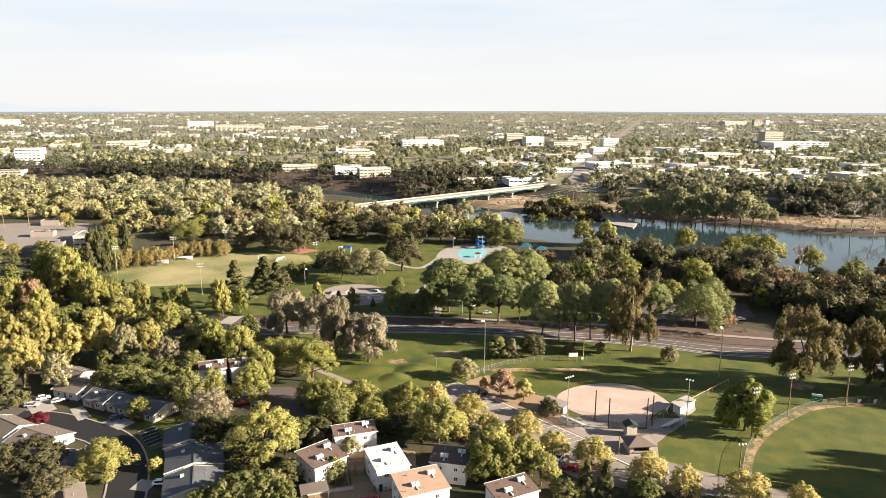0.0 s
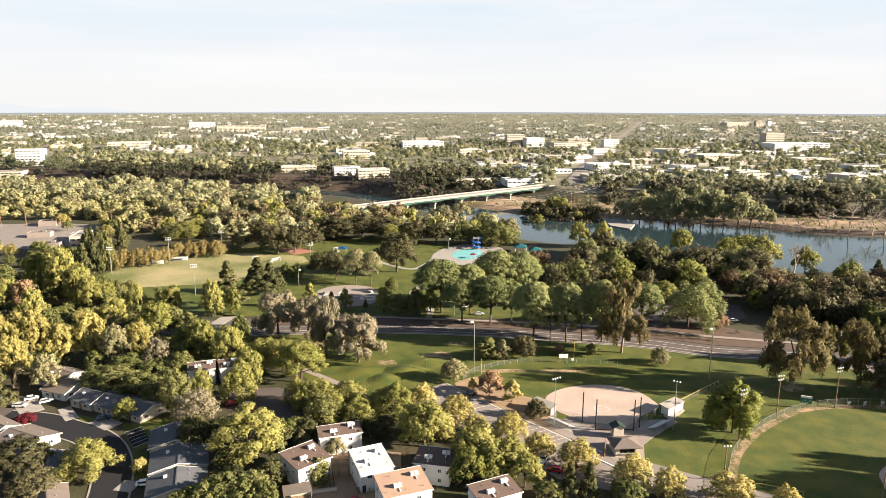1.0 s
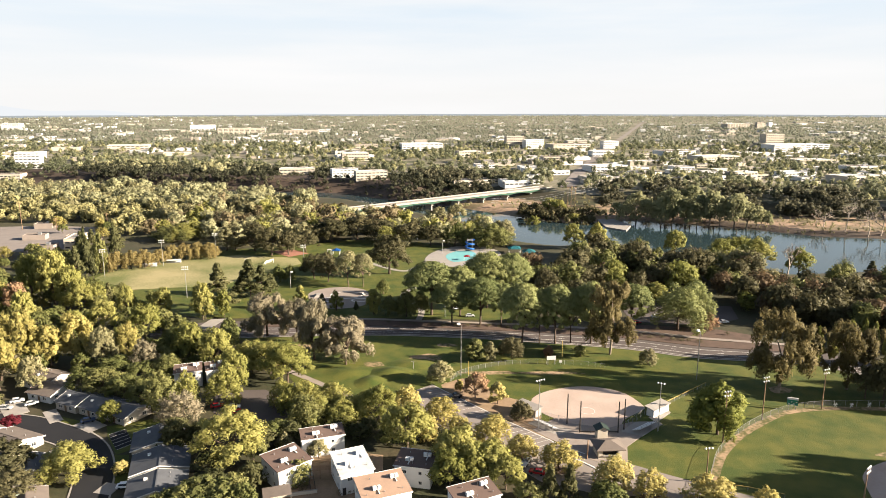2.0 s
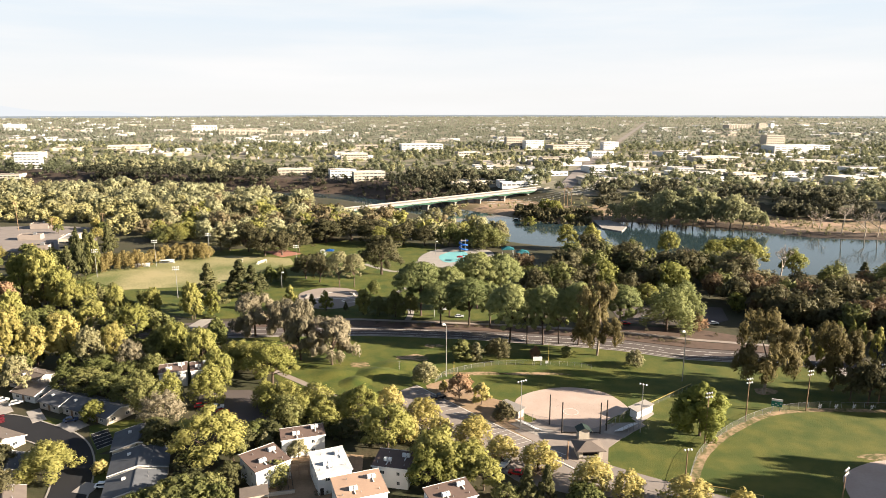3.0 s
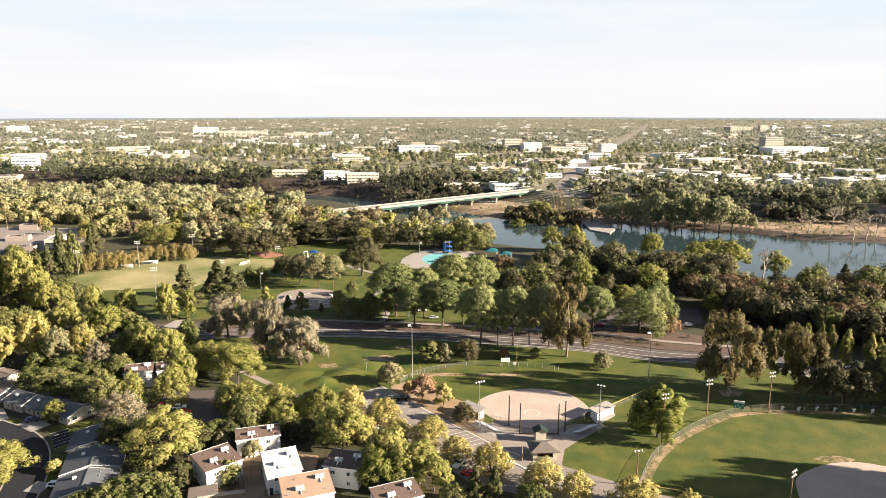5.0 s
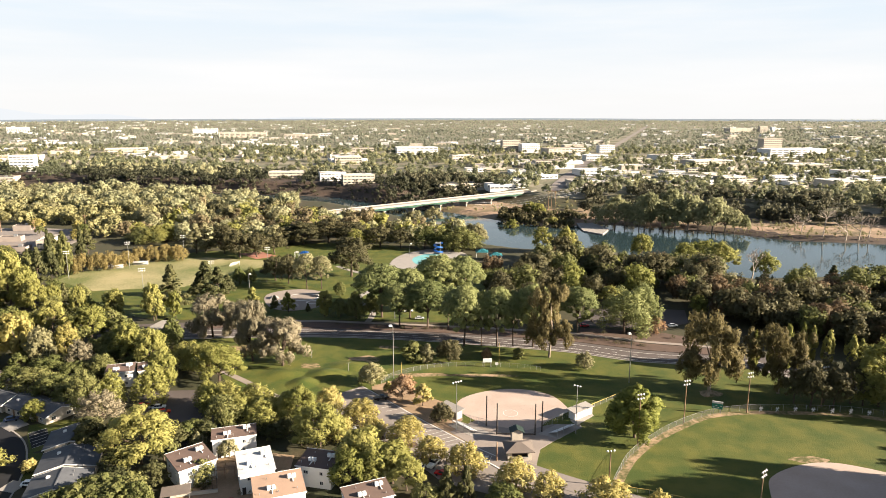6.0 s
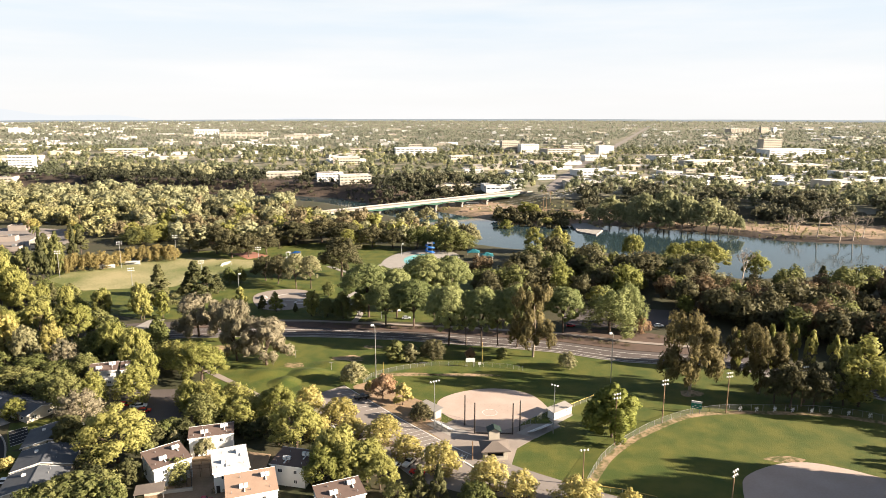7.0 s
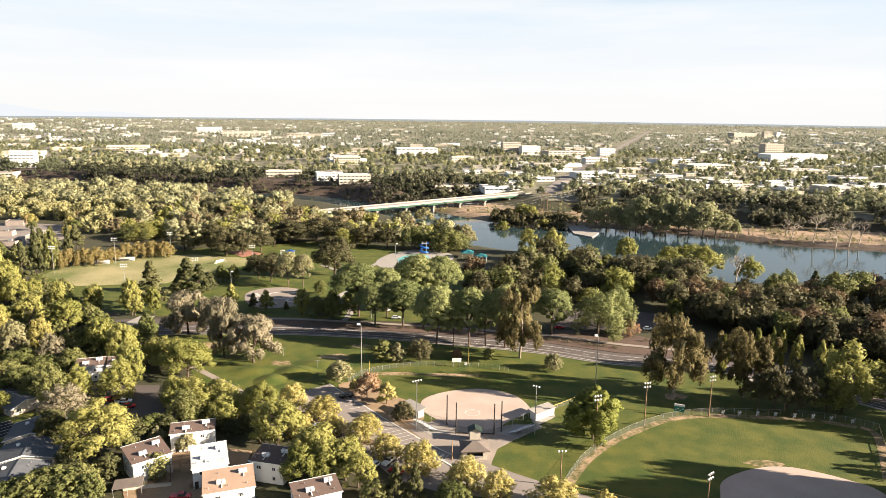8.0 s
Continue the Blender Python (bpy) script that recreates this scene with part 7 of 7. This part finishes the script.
# low grassy mounds on the lawn
def mound(at, w, d, h, rz):
    bm = bmesh.new()
    n = 16
    rings = []
    for k in range(6):
        q = k / 5
        z = 0.05 + h * (0.5 + 0.5 * math.cos(math.pi * q)) - (0.06 if k == 5 else 0)
        rings.append([bm.verts.new((w / 2 * q * math.cos(2 * math.pi * i / n), d / 2 * q * math.sin(2 * math.pi * i / n), z)) for i in range(n)] if k else [bm.verts.new((0, 0, z))])
    for i in range(n):
        bm.faces.new((rings[0][0], rings[1][i], rings[1][(i + 1) % n]))
        for k in range(1, 5):
            bm.faces.new((rings[k][i], rings[k + 1][i], rings[k + 1][(i + 1) % n], rings[k][(i + 1) % n]))
    ob = obj("ground_mound", bm, M["grass"], True)
    ob.matrix_world = pose(*at, 0, 0, 0, rz)
    tagged(ob, "low grassy mound on the lawn", "mound", kind="structure")


mound((-9.8, 236.7), 22, 16, 1.6, 10)
mound((-16.9, 228.7), 16, 14, 1.2, 60)
mound((-2.3, 245.2), 24, 14, 1.0, 0)
mound((-26.1, 236.7), 24, 16, 0.9, 0)

# bowls and ramps of the skate park
for p, w, d in (((-43.0, 342.8), 17, 13), ((-50.4, 334.2), 9, 8), ((-34.7, 333.2), 8, 6)):
    c = Vector(p)
    ring = [(c.x + w / 2 * math.cos(a), c.y + d / 2 * math.sin(a)) for a in np.linspace(0, 2 * math.pi, 25)]
    slab("pavement_bowl", ring[:-1], 0.19, M["paving"], "grey bowl floor in the skate park")
    bm = bmesh.new()
    ribbon(bm, ring, 0.9, 0.24)
    tagged(obj("pavement_coping", bm, M["line"]), "pale coping round a skate bowl", "coping", kind="structure")
for p, rz in (((-58.0, 340.5), 20), ((-34.7, 345.0), -30), ((-44.0, 326.1), 5)):
    t = thing("skate_ramp", "low concrete ramp in the skate park", "ramp", m=pose(*p, 0.15, 0, 0, rz))
    bm = bmesh.new()
    prism(bm, [(-2.5, 0), (2.5, 0), (1.0, 1.2), (-1.0, 1.2)], -1.8, 1.8)
    for v in bm.verts:
        v.co = Vector((v.co.x, v.co.z, v.co.y))
    bmesh.ops.recalc_face_normals(bm, faces=bm.faces)
    part("ramp", bm, M["concrete"], t)

# worn bare patches in the turf
for p, w, d in (((10.9, 266.8), 9, 5), ((2.2, 252.5), 14, 8), ((27.1, 236.8), 26, 3.5), ((50.0, 236.8), 30, 3), ((142.5, 176.2), 12, 3.5), ((131.1, 221.3), 9, 6), ((-52.9, 264.0), 16, 8), ((-18.0, 245.2), 9, 6)):
    c = Vector(p)
    r = np.random.default_rng(int(abs(c.x) * 7 + c.y))
    ring = [(c.x + w / 2 * math.cos(a) * r.uniform(0.75, 1.15), c.y + d / 2 * math.sin(a) * r.uniform(0.75, 1.15)) for a in np.linspace(0, 2 * math.pi, 15)[:-1]]
    slab("ground_worn_patch", curve(ring, 3, True), 0.075, M["worn"], "worn bare patch in the lawn", thick=0.1)

# hedge shrubs, a low wall and a carport before the apartments
plant([p + (1.5, 2.4) for p in ((-16.8, 156.1), (-14.4, 156.7), (-12.1, 157.7), (-9.7, 158.8), (-8.2, 159.3), (-7.1, 165.2), (-33.9, 155.1), (-30.7, 156.1), (-27.2, 157.7))], "round", "oak", "dark clipped shrub against a white wall", "shrub", "shrub", "shrubs at the apartments", sprays=350, size=0.4)
t = thing("carport", "flat taupe carport roof on steel posts", "carport", m=pose(*(-32.9, 153.1), 0.1, 0, 0, 18))
bm = bmesh.new()
prism(bm, [(-3.6, -2.4), (3.6, -2.4), (3.6, 2.4), (-3.6, 2.4)], 2.5, 2.7)
part("roof", bm, M["roof_taupe"], t)
for px in (-3.4, 0, 3.4):
    for py in (-2.2, 2.2):
        bm = bmesh.new()
        tube(bm, (px, py, 0), (px, py, 2.5), 0.07, seg=6)
        part("post", bm, M["metal"], t)
t = thing("garden_wall", "low pale garden wall beside a lawn", "wall", m=pose(*(-29.0, 155.1), 0, 0, 0, 14))
bm = bmesh.new()
box(bm, 0, 0, 0, 12, 0.25, 1.0, bevel=0.03)
part("wall", bm, M["cream"], t)
bm = bmesh.new()
box(bm, 0, 0, 1.0, 12.2, 0.4, 0.1)
part("coping", bm, M["concrete"], t)


# overhead lines by the bridge
def wire(a, b, sag, label):
    a, b = Vector(a), Vector(b)
    bm = bmesh.new()
    pts = [a.lerp(b, k / 8) - Vector((0, 0, sag * 4 * (k / 8) * (1 - k / 8))) for k in range(9)]
    rings = [[bm.verts.new(p + Vector((0.05 * math.cos(u), 0.05 * math.sin(u) * 0.5, 0.05 * math.sin(u)))) for u in (0.8, 2.4, 3.9, 5.5)] for p in pts]
    for p, q in zip(rings, rings[1:]):
        for k in range(4):
            bm.faces.new((p[k], p[(k + 1) % 4], q[(k + 1) % 4], q[k]))
    ob = obj("overhead_wire", bm, M["metal"])
    tagged(ob, label, "power line", "overhead wires")


ends = [Vector((*(136.5, 656.2), 14 + k)) for k in (0, 2.5, 5)]
for k, e in enumerate(ends):
    wire(e, (*(262, 868, 1, 9.0)[:2], 20 + 2 * k), 5, "pale sagging power cable beside the bridge")
    wire(e, (*(54.2, 626.6), 10 + 2 * k), 4, "pale sagging power cable beside the bridge")

# planted islands of the car park, with pale kerbs, and the hatched corner
for x, y, h, w in GOLD[1:9]:
    ring = [(x + 3.4 * math.cos(a), y + 2.3 * math.sin(a)) for a in np.linspace(0, 2 * math.pi, 17)[:-1]]
    slab("ground_island", ring, 0.2, M["bark_mulch"], "kerbed planting island under a golden tree", thick=0.2)
    bm = bmesh.new()
    ribbon(bm, ring + ring[:1], 0.3, 0.24)
    tagged(obj("pavement_island_kerb", bm, M["concrete"]), "pale kerb round a planting island", "kerb", kind="structure")
a, b = Vector((47.5, 178.2)), Vector((50.4, 176.4))
d = (b - a).normalized()
side = Vector((d.y, -d.x))
bm = bmesh.new()
for i in range(6):
    p = a + d * (i * 0.9 - 1.0)
    ribbon(bm, [tuple(p), tuple(p + side * 4.5 + d * 1.2)], 0.16, 0.15)
tagged(obj("road_hatching", bm, M["line"]), "white hatched corner of the car park", "road marking", kind="structure")
slab("pavement_plaza_kerb", band(curve([(49.3, 176.3), (47.7, 174.3), (50.2, 171.9), (54.3, 167.3)], 4), 0.5), 0.24, M["line"], "white kerb at the plaza corner", thick=0.25)
car((-18.1, 150.6), 5, "red", "red pickup parked between the apartments", True, "pickup")
for i, at in enumerate(((80.5, 162.2), (79.0, 162.7))):
    t = thing("litter_bin", "dark litter bin on the lawn edge", "litter bin", "litter bins", pose(*at, 0.06))
    bm = bmesh.new()
    tube(bm, (0, 0, 0), (0, 0, 1.0), 0.32, 0.36, 10)
    part("bin", bm, M["dark_metal"], t)
    bm = bmesh.new()
    tube(bm, (0, 0, 1.0), (0, 0, 1.12), 0.4, 0.25, 10)
    part("lid", bm, M["dark_metal"], t)


# foul poles, and short posts on the lawn
for at, h, paint in (((19.4, 234.0), 6.0, "yellow"), ((57.3, 248.5), 9.0, "yellow")):
    t = thing("foul_pole", "slim yellow foul pole at the outfield fence", "foul pole", "foul poles", pose(*at, 0))
    bm = bmesh.new()
    tube(bm, (0, 0, -0.2), (0, 0, h), 0.065, seg=8)
    part("pole", bm, M[paint], t)
    bm = bmesh.new()
    tube(bm, (0, 0, 0), (0, 0, 0.25), 0.25, 0.16, 8)
    part("footing", bm, M["concrete"], t)
for at in ((-1.8, 240.2), (-18.9, 253.1)):
    t = thing("lawn_post", "short grey steel post with a crossbar on the lawn", "post", "posts on the lawn", pose(*at, 0.05, 0, 0, 12))
    bm = bmesh.new()
    tube(bm, (0, 0, -0.2), (0, 0, 3.4), 0.1, 0.08, 8)
    part("post", bm, M["metal"], t)
    bm = bmesh.new()
    tube(bm, (-0.8, 0, 3.3), (0.8, 0, 3.3), 0.06, seg=6)
    part("crossbar", bm, M["metal"], t)
plant([(15.6, 220.6, 4.3, 3.1)], "round", "gold", "young yellow tree beside the kerb")
car((33.6, 171.0), 62, "white", "white pickup parked beside the planted islands", True, "pickup")
